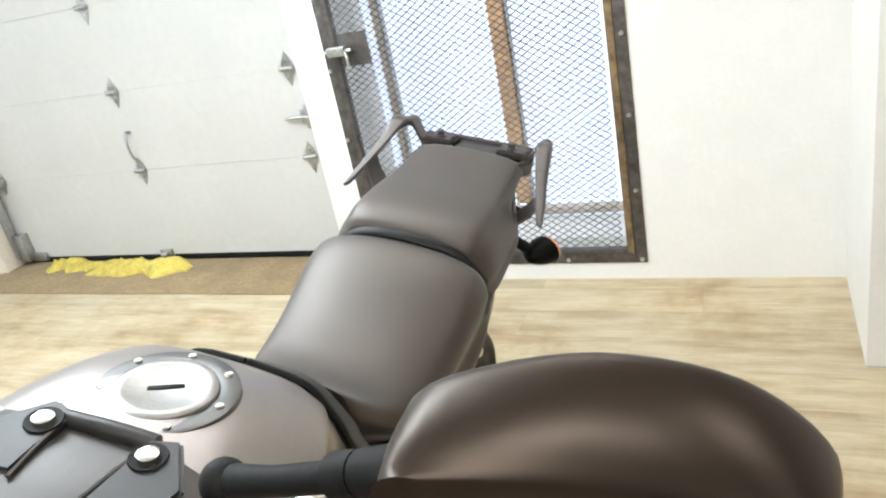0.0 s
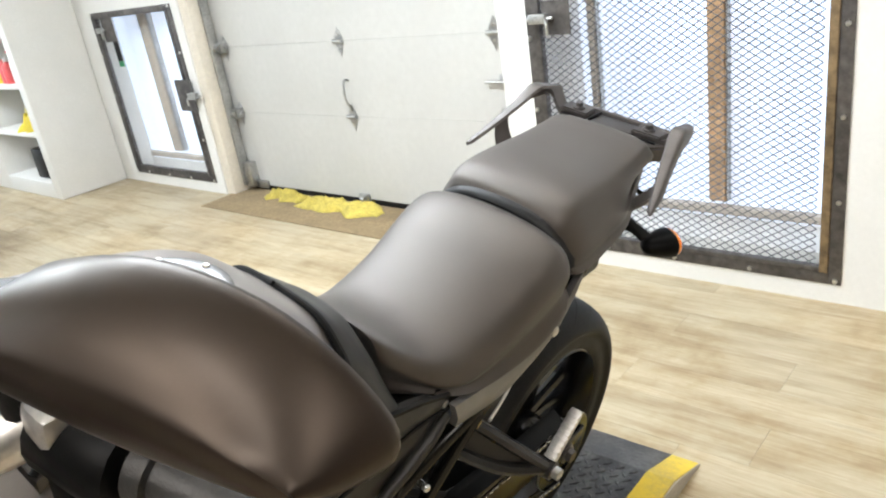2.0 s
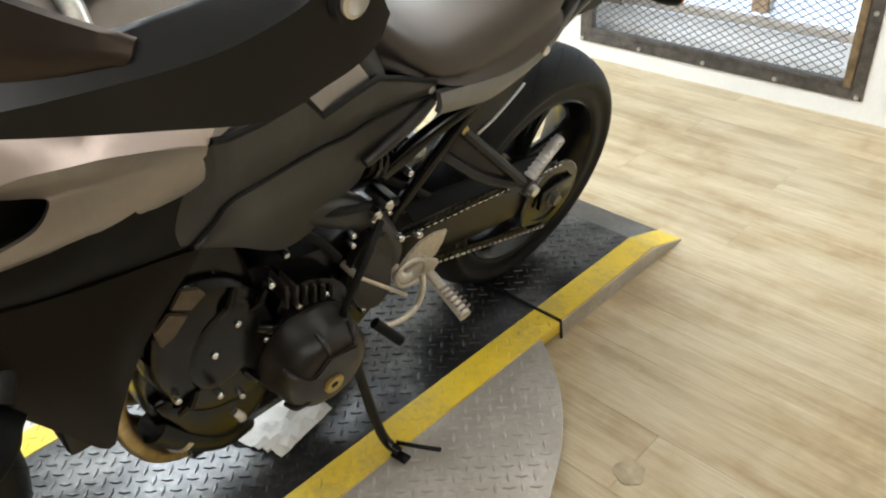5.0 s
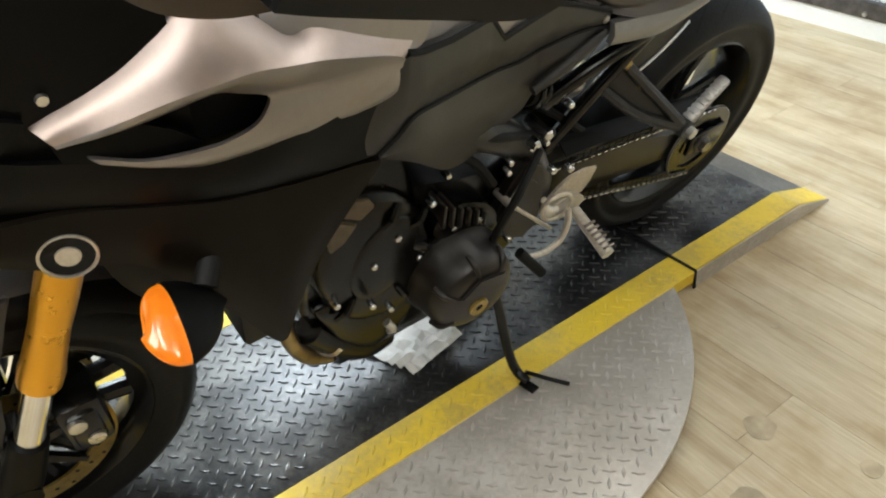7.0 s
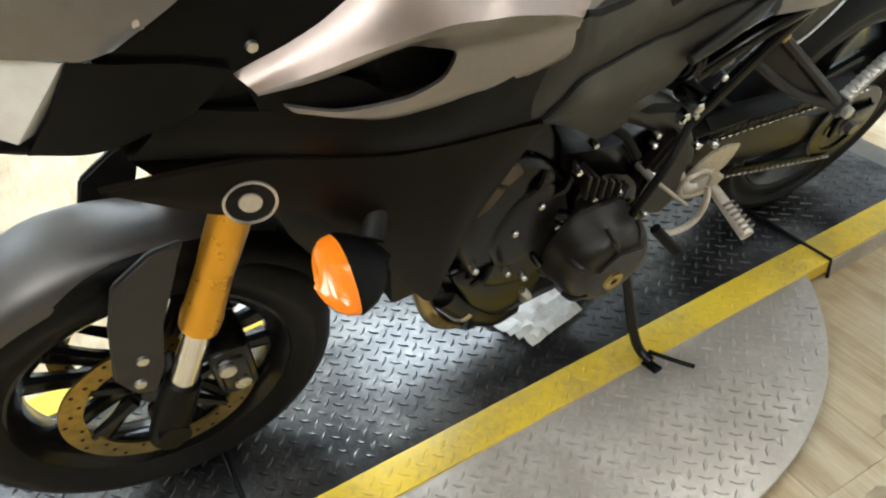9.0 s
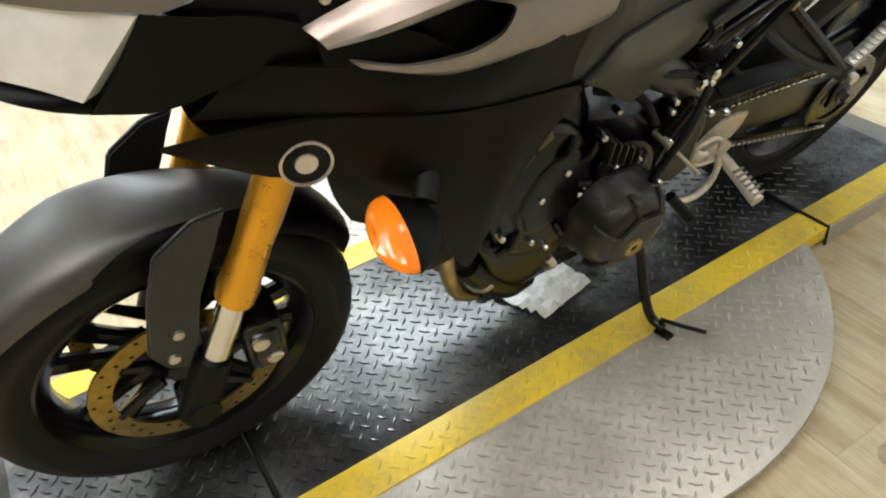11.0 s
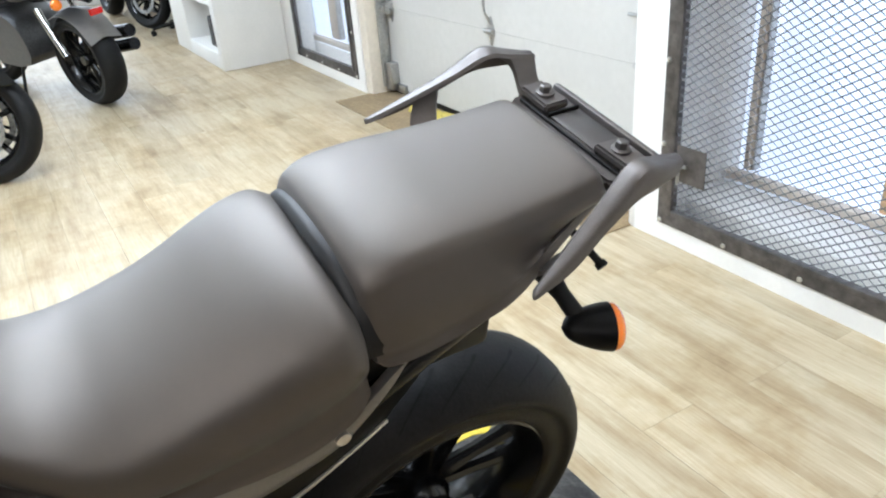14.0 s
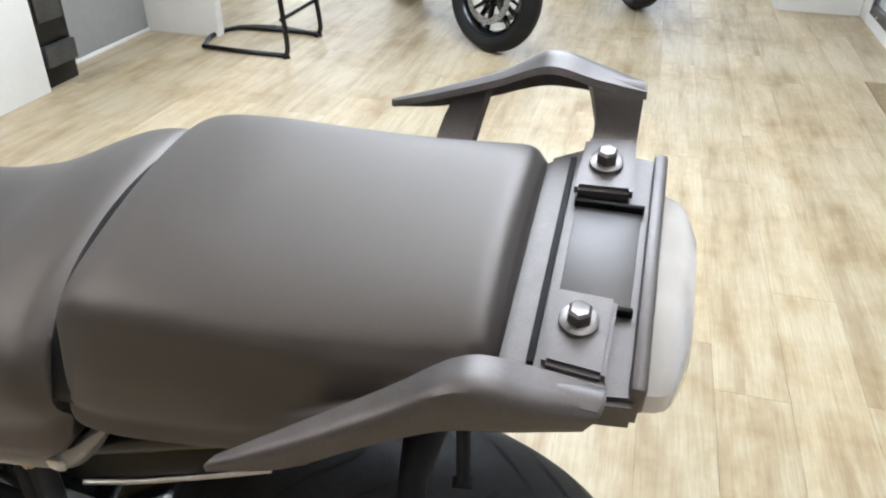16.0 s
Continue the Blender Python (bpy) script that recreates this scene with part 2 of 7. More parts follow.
COOL, WARM, AMBERW = (0.87, 0.95, 1.0), (1.0, 0.94, 0.88), (1.0, 0.87, 0.74)
# Unseen lamps, placed and tinted to light the bike, floor and walls.
LAMPS = [(-1.05, 1.5, 66, COOL, 1.2, 0.3), (-2.4, 0.85, 40, COOL, 0.6, 0.4), (-2.4, -1.6, 26, COOL, 0.4, 0.5), (-5.6, 1.0, 50, COOL, 0.4, 0.7), (-5.6, -1.6, 28, COOL, 0.4, 0.7), (1.35, -0.5, 14, WARM, 0.4, 0.4), (3.1, 0.5, 15, AMBERW, 0.6, 0.5), (0.4, 1.9, 6, WARM, 0.3, 0.8), (0.7, -1.6, 28, AMBERW, 1.0, 0.6)]

# ---- shaping helpers ----
def link(name, bm, material, parent=None, label="", smooth=40, m=None):
    me = bpy.data.meshes.new(name)
    bmesh.ops.recalc_face_normals(bm, faces=bm.faces)
    bm.to_mesh(me)
    bm.free()
    if smooth:
        me.polygons.foreach_set("use_smooth", [True] * len(me.polygons))
        me.set_sharp_from_angle(angle=radians(smooth))
    me.materials.append(material)
    ob = new(name, me)
    if m is not None:
        ob.matrix_basis = m
    if parent is not None:
        ob.parent = parent
    if label:
        ob["label"] = label
    return ob


def part(name, bm, material, parent, label="", smooth=40, m=None):
    """One bmesh as one mesh object under a thing or under a part."""
    return link(name, bm, material, parent, label, smooth, m)


def again(ob, m, parent=None):
    """Another object on the same mesh."""
    o = new(ob.name.split(".")[0], ob.data)
    o.matrix_basis = m
    o.parent = parent if parent is not None else ob.parent
    if "label" in ob:
        o["label"] = ob["label"]
    return o


def thing(name, m, label, category, group="", kind=""):
    ob = new(name)
    ob.empty_display_size = 0.1
    ob.matrix_basis = m
    return tagged(ob, label, category, group, kind)


def mix(*bms):
    out = bmesh.new()
    for b in bms:
        me = bpy.data.meshes.new("t")
        b.to_mesh(me)
        b.free()
        out.from_mesh(me)
        bpy.data.meshes.remove(me)
    return out


def box(x0, x1, y0, y1, z0, z1, bev=0.0, seg=2):
    bm = bmesh.new()
    bmesh.ops.create_cube(bm, size=1)
    for v in bm.verts:
        v.co = Vector(((x0 + x1) / 2 + v.co.x * (x1 - x0), (y0 + y1) / 2 + v.co.y * (y1 - y0), (z0 + z1) / 2 + v.co.z * (z1 - z0)))
    if bev:
        bmesh.ops.bevel(bm, geom=bm.edges[:], offset=bev, segments=seg, affect="EDGES", profile=0.5)
    return bm


def moved(bm, m):
    bmesh.ops.transform(bm, matrix=m, verts=bm.verts)
    return bm


def grid(rows, closed_v=False, closed_u=False, cap=False):
    """A skin over rows of points."""
    bm = bmesh.new()
    vs = [[bm.verts.new(p) for p in r] for r in rows]
    n, k = len(vs), len(vs[0])
    for i in range(n if closed_u else n - 1):
        for j in range(k if closed_v else k - 1):
            q = [vs[i][j], vs[i][(j + 1) % k], vs[(i + 1) % n][(j + 1) % k], vs[(i + 1) % n][j]]
            if len(set(q)) == 4:
                try:
                    bm.faces.new(q)
                except ValueError:
                    pass
    if cap:
        for r in (vs[0], vs[-1]):
            try:
                bm.faces.new(r)
            except ValueError:
                pass
    bmesh.ops.remove_doubles(bm, verts=bm.verts, dist=1e-5)
    return bm


def curve(pts, per=4, closed=False):
    """A smooth line through points."""
    p = [Vector(a) for a in pts]
    n, out = len(p), []
    for i in range(n if closed else n - 1):
        a = p[(i - 1) % n] if closed or i else p[0] * 2 - p[1]
        b, c = p[i], p[(i + 1) % n]
        d = p[(i + 2) % n] if closed or i + 2 < n else c * 2 - b
        for s in range(per):
            t = s / per
            out.append(0.5 * ((2 * b) + (c - a) * t + (2 * a - 5 * b + 4 * c - d) * t * t + (3 * b - a - 3 * c + d) * t ** 3))
    if not closed:
        out.append(p[-1])
    return out


def loft(rings, per_u=4, per_v=4, closed=True, cap=True):
    """A smooth body through rings of points."""
    rs = [curve(r, per_v, closed) for r in rings]
    cols = [curve([r[j] for r in rs], per_u) for j in range(len(rs[0]))]
    return grid([[c[i] for c in cols] for i in range(len(cols[0]))], closed_v=closed, cap=cap)


def mirror_ring(half):
    """A closed ring from its points at x >= 0, top to bottom."""
    left = [Vector(p) for p in half]
    return left + [Vector((-p.x, p.y, p.z)) for p in reversed(left) if abs(p.x) > 1e-6]


def tube(pts, r, seg=10, per=5, flat=1.0, closed=False, smooth=True, cap=True, up=None):
    """A pipe along points; r may be a list; flat squeezes it across."""
    line = curve(pts, per, closed) if smooth else [Vector(p) for p in pts]
    n = len(line)
    rad = [r] * n if not isinstance(r, (list, tuple)) else [float(np.interp(i / (n - 1), np.linspace(0, 1, len(r)), r)) for i in range(n)]
    rows, side = [], None
    for i, p in enumerate(line):
        a, b = line[(i - 1) % n if closed else max(i - 1, 0)], line[(i + 1) % n if closed else min(i + 1, n - 1)]
        d = (b - a).normalized()
        if up is not None:
            side = Vector(up).cross(d).normalized()
        elif side is None:
            side = d.orthogonal().normalized()
        else:
            side = (side - d * side.dot(d)).normalized()
        w = d.cross(side)
        rows.append([p + rad[i] * (math.cos(t) * side + flat * math.sin(t) * w) for t in (2 * math.pi * k / seg for k in range(seg))])
    return grid(rows, closed_v=True, closed_u=closed, cap=cap and not closed)


def lathe(profile, seg=48, axis="x"):
    """A body of revolution; profile rows are (along, radius)."""
    rows = []
    for k in range(seg):
        t = 2 * math.pi * k / seg
        c, s = math.cos(t), math.sin(t)
        rows.append([{"x": (a, r * c, r * s), "y": (r * c, a, r * s), "z": (r * c, r * s, a)}[axis] for a, r in profile])
    return grid(rows, closed_u=True)


def cyl(a, b, r, seg=16, r2=None):
    return tube([a, b], [r, r if r2 is None else r2], seg, smooth=False)


def slab(poly, thick, m, bev=0.002):
    """A flat plate: 2D outline, thickness along z, laid by m."""
    bm = bmesh.new()
    bot = [bm.verts.new((x, y, 0)) for x, y in poly]
    top = [bm.verts.new((x, y, thick)) for x, y in poly]
    n = len(poly)
    bm.faces.new(bot)
    bm.faces.new(top)
    for i in range(n):
        bm.faces.new([bot[i], bot[(i + 1) % n], top[(i + 1) % n], top[i]])
    if bev:
        bmesh.ops.bevel(bm, geom=bm.edges[:], offset=bev, segments=2, affect="EDGES")
    return moved(bm, m)


def shell(rows, thick, per_u=4, per_v=4, inward=(-1, 0, 0), puff=0.0):
    """A curved panel through rows of points, with thickness and rolled edges."""
    rs = [curve(r, per_v) for r in rows]
    cols = [curve([r[j] for r in rs], per_u) for j in range(len(rs[0]))]
    pts = [[c[i] for c in cols] for i in range(len(cols[0]))]
    n, k = len(pts), len(pts[0])
    if puff:
        for i in range(n):
            for j in range(k):
                pts[i][j] = pts[i][j] - Vector(inward) * puff * math.sin(math.pi * i / (n - 1)) ** 0.7 * math.sin(math.pi * j / (k - 1)) ** 0.7
    back = [[p + Vector(inward) * thick for p in r] for r in pts]
    bm = grid(pts)
    b2 = grid(back)
    bm = mix(bm, b2)
    vs = list(bm.verts)
    h = n * k
    rim = [(i, 0) for i in range(n)] + [(n - 1, j) for j in range(1, k)] + [(i, k - 1) for i in range(n - 2, -1, -1)] + [(0, j) for j in range(k - 2, 0, -1)]
    bm.verts.ensure_lookup_table()
    if len(bm.verts) == 2 * h:
        for a, b in zip(rim, rim[1:] + rim[:1]):
            ia, ib = a[0] * k + a[1], b[0] * k + b[1]
            try:
                bm.faces.new([bm.verts[ia], bm.verts[ib], bm.verts[ib + h], bm.verts[ia + h]])
            except ValueError:
                pass
    return bm


def wall_with_hole(name, x0, x1, z0, z1, y0, y1, holes, material, label, kind="structure"):
    """A thick wall along x with rectangular openings (x0, x1, z0, z1) through it."""
    xs = sorted({x0, x1, *(h[0] for h in holes), *(h[1] for h in holes)})
    zs = sorted({z0, z1, *(h[2] for h in holes), *(h[3] for h in holes)})
    inside = lambda x, z: any(h[0] < x < h[1] and h[2] < z < h[3] for h in holes)
    solid = {(i, j) for i in range(len(xs) - 1) for j in range(len(zs) - 1) if not inside((xs[i] + xs[i + 1]) / 2, (zs[j] + zs[j + 1]) / 2)}
    bm = bmesh.new()
    quad = lambda *c: bm.faces.new([bm.verts.new(p) for p in c])
    for i, j in solid:
        a, b, c, d = xs[i], xs[i + 1], zs[j], zs[j + 1]
        quad((a, y0, c), (b, y0, c), (b, y0, d), (a, y0, d))
        quad((a, y1, c), (b, y1, c), (b, y1, d), (a, y1, d))
        if (i - 1, j) not in solid:
            quad((a, y0, c), (a, y1, c), (a, y1, d), (a, y0, d))
        if (i + 1, j) not in solid:
            quad((b, y0, c), (b, y1, c), (b, y1, d), (b, y0, d))
        if (i, j - 1) not in solid:
            quad((a, y0, c), (b, y0, c), (b, y1, c), (a, y1, c))
        if (i, j + 1) not in solid:
            quad((a, y0, d), (b, y0, d), (b, y1, d), (a, y1, d))
    bmesh.ops.remove_doubles(bm, verts=bm.verts, dist=1e-5)
    return tagged(link(name, bm, material, smooth=0), label, "wall", kind=kind)


def plain_box(name, dims, material, label, category="wall", kind="structure", bev=0.004):
    return tagged(link(name, box(*dims, bev=bev), material, smooth=30), label, category, kind=kind)

# ---- room: walls, ceiling, openings ----
CZ = 2.9
wall_with_hole("wall_north", -0.93, 1.06, 0, CZ, 2.935, 3.06, [(-0.80, 0.375, 0.072, 2.1)], WALL, "white painted wall with a caged doorway")
plain_box("wall_jamb_east", (-0.965, -0.93, 2.937, 3.3, 0, CZ), WALL, "white garage door jamb", "wall")
plain_box("wall_jamb_west", (-3.47, -3.38, 3.04, 3.3, 0, CZ), CREAM, "cream garage door jamb", "wall")
plain_box("wall_header", (-3.38, -0.965, 3.17, 3.3, 2.2, CZ), WALL, "white wall above the garage door", "wall")
wall_with_hole("wall_northwest", -4.72, -3.47, 0, CZ, 3.03, 3.16, [(-4.6, -3.58, 0.08, 1.24)], WALL, "white wall with a small caged window")
plain_box("wall_corner", (-4.86, -4.72, 3.03, 3.16, 0, CZ), WALL, "white wall beside the built-in shelf", "wall")
plain_box("wall_return_east", (1.06, 8.0, 2.362, 3.06, 0, CZ), WALL, "white boxed-out wall", "wall")
# Unseen walls, given a dark grey to keep reflections on the bike dark.
plain_box("wall_east", (8.0, 8.12, -9.0, 2.5, 0, CZ), FARW, "plain grey wall, out of view", "wall")
plain_box("wall_south", (-10.0, 8.12, -9.1, -9.0, 0, CZ), FARW, "plain grey wall, out of view", "wall")
for nm, d in (("wall_west", (-10.1, -10.0, -9.0, -4.0, 0, CZ)), ("wall_west_end", (-10.1, -10.0, 2.6, 3.2, 0, CZ)), ("wall_west_foot", (-10.1, -10.0, -4.0, 2.6, 0, 0.4)), ("wall_west_head", (-10.1, -10.0, -4.0, 2.6, 2.5, CZ))):
    plain_box(nm, d, WALL, "plain white wall beside the unseen window", "wall")
# Window out of view, added for the cool glare on seat and floor.
shop = thing("unseen_window", pose(-10.05, 0, 0), "wide window full of daylight, added out of view", "window", kind="structure")
for k in range(4):
    y0 = -4.0 + 1.65 * k
    part("pane", box(-0.01, 0.0, y0 + 0.03, y0 + 1.62, 0.43, 2.47), DAYLIGHT, shop)
    part("window_frame", box(-0.03, 0.03, y0 - 0.03, y0 + 0.03, 0.4, 2.5, 0.004), TRIM, shop)
    area("window_fill_light", pose(-10.0, y0 + 0.825, 1.45, 0, -90, 0), 2.0, 1.55, 18, (0.86, 0.93, 1.0))
plain_box("wall_far_north", (-10.0, -6.3, 3.05, 3.2, 0, CZ), WALL, "plain white wall", "wall")
plain_box("ceiling", (-10.1, 8.12, -9.1, 4.3, CZ, CZ + 0.1), CEIL, "plain white ceiling", "ceiling")
plain_box("floor_slab", (-10.1, 8.12, -9.1, 4.3, -0.12, -0.006), UNDER, "dark sub-floor under the planks", "floor", bev=0)
# ---- hanging lamps, added out of view, that shine down and up ----
def ceiling_lamp(x, y, power, colour, wide, rise):
    t = thing("added_pendant", pose(x, y, CZ - 0.4), "white hanging light with a diffuser panel, added out of view", "lamp", "hanging lights")
    h = wide / 2
    part("frame", mix(box(-0.62, 0.62, -h - 0.02, -h, -0.04, 0.04, 0.003), box(-0.62, 0.62, h, h + 0.02, -0.04, 0.04, 0.003), box(-0.62, -0.6, -h, h, -0.04, 0.04, 0.003), box(0.6, 0.62, -h, h, -0.04, 0.04, 0.003)), TRIM, t)
    part("diffuser", box(-0.6, 0.6, -h, h, -0.02, 0.02), glow_panel, t)
    for rx in (-0.5, 0.5):
        part("rod", cyl((rx, 0, 0.02), (rx, 0, 0.4), 0.006, 8), STEEL, t)
    area("added_tube_light", pose(x, y, CZ - 0.445), 1.2, wide, power, colour)
    # Upward lamp added to brighten the ceiling for broader reflections.
    area("added_tube_light", pose(x, y, CZ - 0.355, 180, 0, 0), 1.2, wide, power * rise, colour)


glow_panel = glow("lamp_diffuser", (1, 0.98, 0.95), 4.0)
for row in LAMPS:
    ceiling_lamp(*row)

# ---- garage door ----
def garage_door():
    t = thing("garage_door", pose(0, 3.19, 0), "white sectional garage door with steel hinges, closed", "garage door", kind="structure")
    hs = [0.035, 0.53, 0.95, 1.37, 1.79, 2.2]
    for a, b in zip(hs, hs[1:]):
        bm = box(-3.38, -0.965, 0, 0.045, a + 0.0004, b - 0.0004, 0.0009)
        part("panel", bm, DOORP, t, smooth=20)
    part("seal", box(-3.38, -0.965, 0.0, 0.04, 0.0, 0.033, 0.004), RUBBER, t, "black rubber bottom seal")
    for x in (-3.3, -2.225, -1.17):
        for z in hs[1:-1]:
            hinge(t, x, z, 1 if x < -3 else 0)
    h = part("lift_handle", tube([(-2.215, 0, 0.735), (-2.215, -0.03, 0.74), (-2.215, -0.045, 0.7), (-2.215, -0.045, 0.63), (-2.215, -0.02, 0.59), (-2.225, 0.0, 0.57)], 0.007, 8), STEEL, t)
    part("bottom_bracket", mix(box(-2.29, -2.21, -0.02, 0, 0.02, 0.07, 0.004), cyl((-2.27, -0.03, 0.045), (-2.23, -0.03, 0.045), 0.012, 10)), STEEL, t)
    lk = part("slide_lock", mix(box(-1.16, -1.07, -0.02, 0, 0.69, 0.76, 0.005), box(-1.13, -1.09, -0.03, -0.02, 0.67, 0.78, 0.003)), STEEL, t)
    part("lock_bar", cyl((-1.24, -0.025, 0.725), (-1.1, -0.025, 0.725), 0.008, 8), STEEL, lk)
    part("track", mix(box(-3.36, -3.342, -0.08, -0.03, 0.05, 2.3), box(-3.38, -3.375, -0.05, 0.02, 0.05, 2.3)), STEEL, t, "grey steel track")
    part("track_bracket", mix(box(-3.36, -3.28, -0.06, 0, 0.03, 0.2, 0.004), box(-3.3, -3.18, -0.025, 0, 0.02, 0.07, 0.004)), STEEL, t)


def hinge(t, x, z, edge):
    """A diamond-shaped steel hinge with a round knuckle."""
    k = part("hinge", mix(slab([(0, 0.075), (0.026, 0.03), (0.034, 0.0), (0.026, -0.03), (0, -0.085), (-0.026, -0.03), (-0.034, 0), (-0.026, 0.03)], 0.004, pose(x, 0, z, 90, 0, 0), 0.001), cyl((x - 0.036, -0.014, z), (x + 0.036, -0.014, z), 0.012, 10)), STEEL, t)
    part("bolt", mix(cyl((x, -0.012, z + 0.035), (x, 0, z + 0.035), 0.007, 8), cyl((x, -0.012, z - 0.035), (x, 0, z - 0.035), 0.007, 8)), BOLT, k)
    if edge:
        part("roller_bracket", mix(box(x - 0.05, x + 0.02, -0.05, 0, z - 0.03, z + 0.03, 0.004), cyl((x - 0.07, -0.05, z), (x + 0.0, -0.05, z), 0.02, 12)), STEEL, k)


garage_door()

# ---- caged doorways ----
def expanded_mesh(x0, x1, z0, z1, w=0.042, h=0.0135, r=0.0019):
    """Wavy strands that touch to form diamonds."""
    out, n = [], int((z1 - z0) / h)
    k = int((x1 - x0) / (w / 2))
    verts, faces = [], []
    for i in range(n + 1):
        base = len(verts)
        for j in range(k + 1):
            x = x0 + j * w / 2
            z = z0 + i * h + (h / 2 if (j + i) % 2 else -h / 2) * 0.93
            y = 0.002 if (j + i) % 2 else -0.002
            verts += [(x, y - r, z), (x, y, z + r * 1.3), (x, y + r, z), (x, y, z - r * 1.3)]
        for j in range(k):
            a, b = base + 4 * j, base + 4 * j + 4
            faces += [(a + m, a + (m + 1) % 4, b + (m + 1) % 4, b + m) for m in range(4)]
    me = bpy.data.meshes.new("mesh")
    me.from_pydata(verts, [], faces)
    bm = bmesh.new()
    bm.from_mesh(me)
    bpy.data.meshes.remove(me)
    return bm


def cage(name, x0, x1, z0, z1, y, label, latches, fine):
    t = thing(name, pose(0, y, 0), label, "gate", kind="structure")
    f = 0.042
    for nm, d in (("frame_bar", (x0, x0 + f, -0.006, 0.0, z0, z1)), ("frame_bar", (x1 - f, x1, -0.006, 0, z0, z1)), ("frame_bar", (x0 + f, x1 - f, -0.006, 0, z0, z0 + f)), ("frame_bar", (x0 + f, x1 - f, -0.006, 0, z1 - f, z1))):
        part(nm, box(*d, 0.001), DARKSTEEL, t)
    part("angle_bar", box(x1 - f - 0.03, x1 - f - 0.002, -0.012, 0.03, z0 + f, z1 - f, 0.002), DARKSTEEL if fine else EDGESTEEL, t, "dark angle bar" if fine else "brownish rusty angle bar")
    part("angle_bar", box(x0 + f + 0.002, x0 + f + 0.022, -0.012, 0.02, z0 + f, z1 - f, 0.002), DARKSTEEL, t)
    part("angle_bar", box(x0 + f, x1 - f, -0.01, 0.02, z0 + f + 0.001, z0 + f + 0.02, 0.002), DARKSTEEL, t)
    wires = expanded_mesh(x0 + f + 0.01, x1 - f - 0.03, z0 + f, z1 - f, 0.036, 0.0125, 0.0006) if fine else expanded_mesh(x0 + f + 0.01, x1 - f - 0.03, z0 + f, z1 - f)
    tagged(part("mesh_panel", wires, PALEMESH if fine else MESHM, t, "fine pale wire mesh" if fine else "grey expanded metal mesh"), kind="stuff")
    if fine:
        part("label_plate", box(x0 + 0.23, x0 + 0.3, -0.01, -0.007, z1 - 0.34, z1 - 0.2), MATTEB, t, "dark label strip")
        part("label_foot", box(x0 + 0.23, x0 + 0.3, -0.01, -0.007, z1 - 0.38, z1 - 0.341), GREENL, t, "green end of the label strip")
    for i in range(5):
        for xx, zz in ((x1 - 0.02, z0 + 0.012 + i * 0.29), (x0 + 0.012, z0 + 0.012 + i * 0.29)):
            if zz < z1:
                part("bolt", lathe([(-0.014, 0.0), (-0.013, 0.006), (-0.008, 0.009), (-0.006, 0.009)], 12, "y"), BOLT, t, m=pose(xx, 0, zz))
        xx = x1 - 0.02 - i * 0.29
        if xx > x0 + 0.1:
            part("bolt", lathe([(-0.014, 0.0), (-0.013, 0.006), (-0.008, 0.009), (-0.006, 0.009)], 12, "y"), BOLT, t, m=pose(xx, 0, z0 + 0.015))
    for lx, lz, s, k in latches:
        lp = part("latch_plate", slab([(0, -0.065 * k), (0.125 * s * k, -0.065 * k), (0.125 * s * k, 0.065 * k), (0, 0.065 * k)], 0.004, pose(lx + 0.02 * s, -0.013, lz, 90, 0, 0), 0.001), DARKSTEEL, t, "dark steel latch plate")
        part("latch_body", mix(box(lx - 0.03 * s, lx + 0.05 * s, -0.045, -0.02, lz - 0.018, lz + 0.018, 0.004), cyl((lx - 0.045, -0.03, lz), (lx + 0.075, -0.03, lz), 0.007, 8), tube([(lx + 0.045 * s, -0.03, lz), (lx + 0.06 * s, -0.05, lz - 0.02), (lx + 0.06 * s, -0.05, lz - 0.06)], 0.006, 8)), STEEL, lp)


cage("gate_1", -0.812, 0.377, 0.072, 2.12, 2.935, "dark steel security gate with expanded metal mesh", [(-0.75, 1.03, 1, 1.0), (-0.75, 0.325, 1, 1.0)], False)
cage("gate_2", -4.63, -3.55, 0.075, 1.26, 3.03, "small dark steel security gate over a window", [(-3.5, 0.68, -1, 1.6), (-4.5, 1.14, 1, 1.3)], True)

# ---- windows behind the cages ----
def window(name, x0, x1, z0, z1, y, posts, label, wood):
    t = thing(name, pose(0, 0, 0), label, "window", kind="structure")
    part("window_sill", box(x0, x1, y - (0.28 if y > 3.3 else 0.036), y - 0.031, z0 - 0.1, z0 - 0.012, 0.003), TRIM, t, "pale sill board")
    part("bottom_rail", box(x0, x1, y - 0.03, y + 0.02, z0 - 0.01, z0 + 0.025, 0.004), BEIGEW, t, "pale grey-beige bottom rail")
    for x, w in posts:
        tan = wood is OAK and w > 0.05
        part("mullion", box(x, x + w, y - 0.03, y + 0.03, z0 + 0.05, z1, 0.004), OAK if tan else BEIGEW, t, "orange-brown wooden mullion" if tan else "beige mullion")
        part("glazing_bar", box(x + w + 0.001, x + w + 0.01, y - 0.02, y + 0.015, z0 + 0.05, z1, 0.002), STEEL, t)
    xs = sorted([x0] + [p[0] for p in posts] + [x1])
    for a, b in zip(xs, xs[1:]):
        if b - a > 0.15:
            g = part("pane", box(a + 0.08, b, y + 0.004, y + 0.008, z0 + 0.05, z1), CLEAR, t, "clear glass pane")
            g.visible_shadow = False


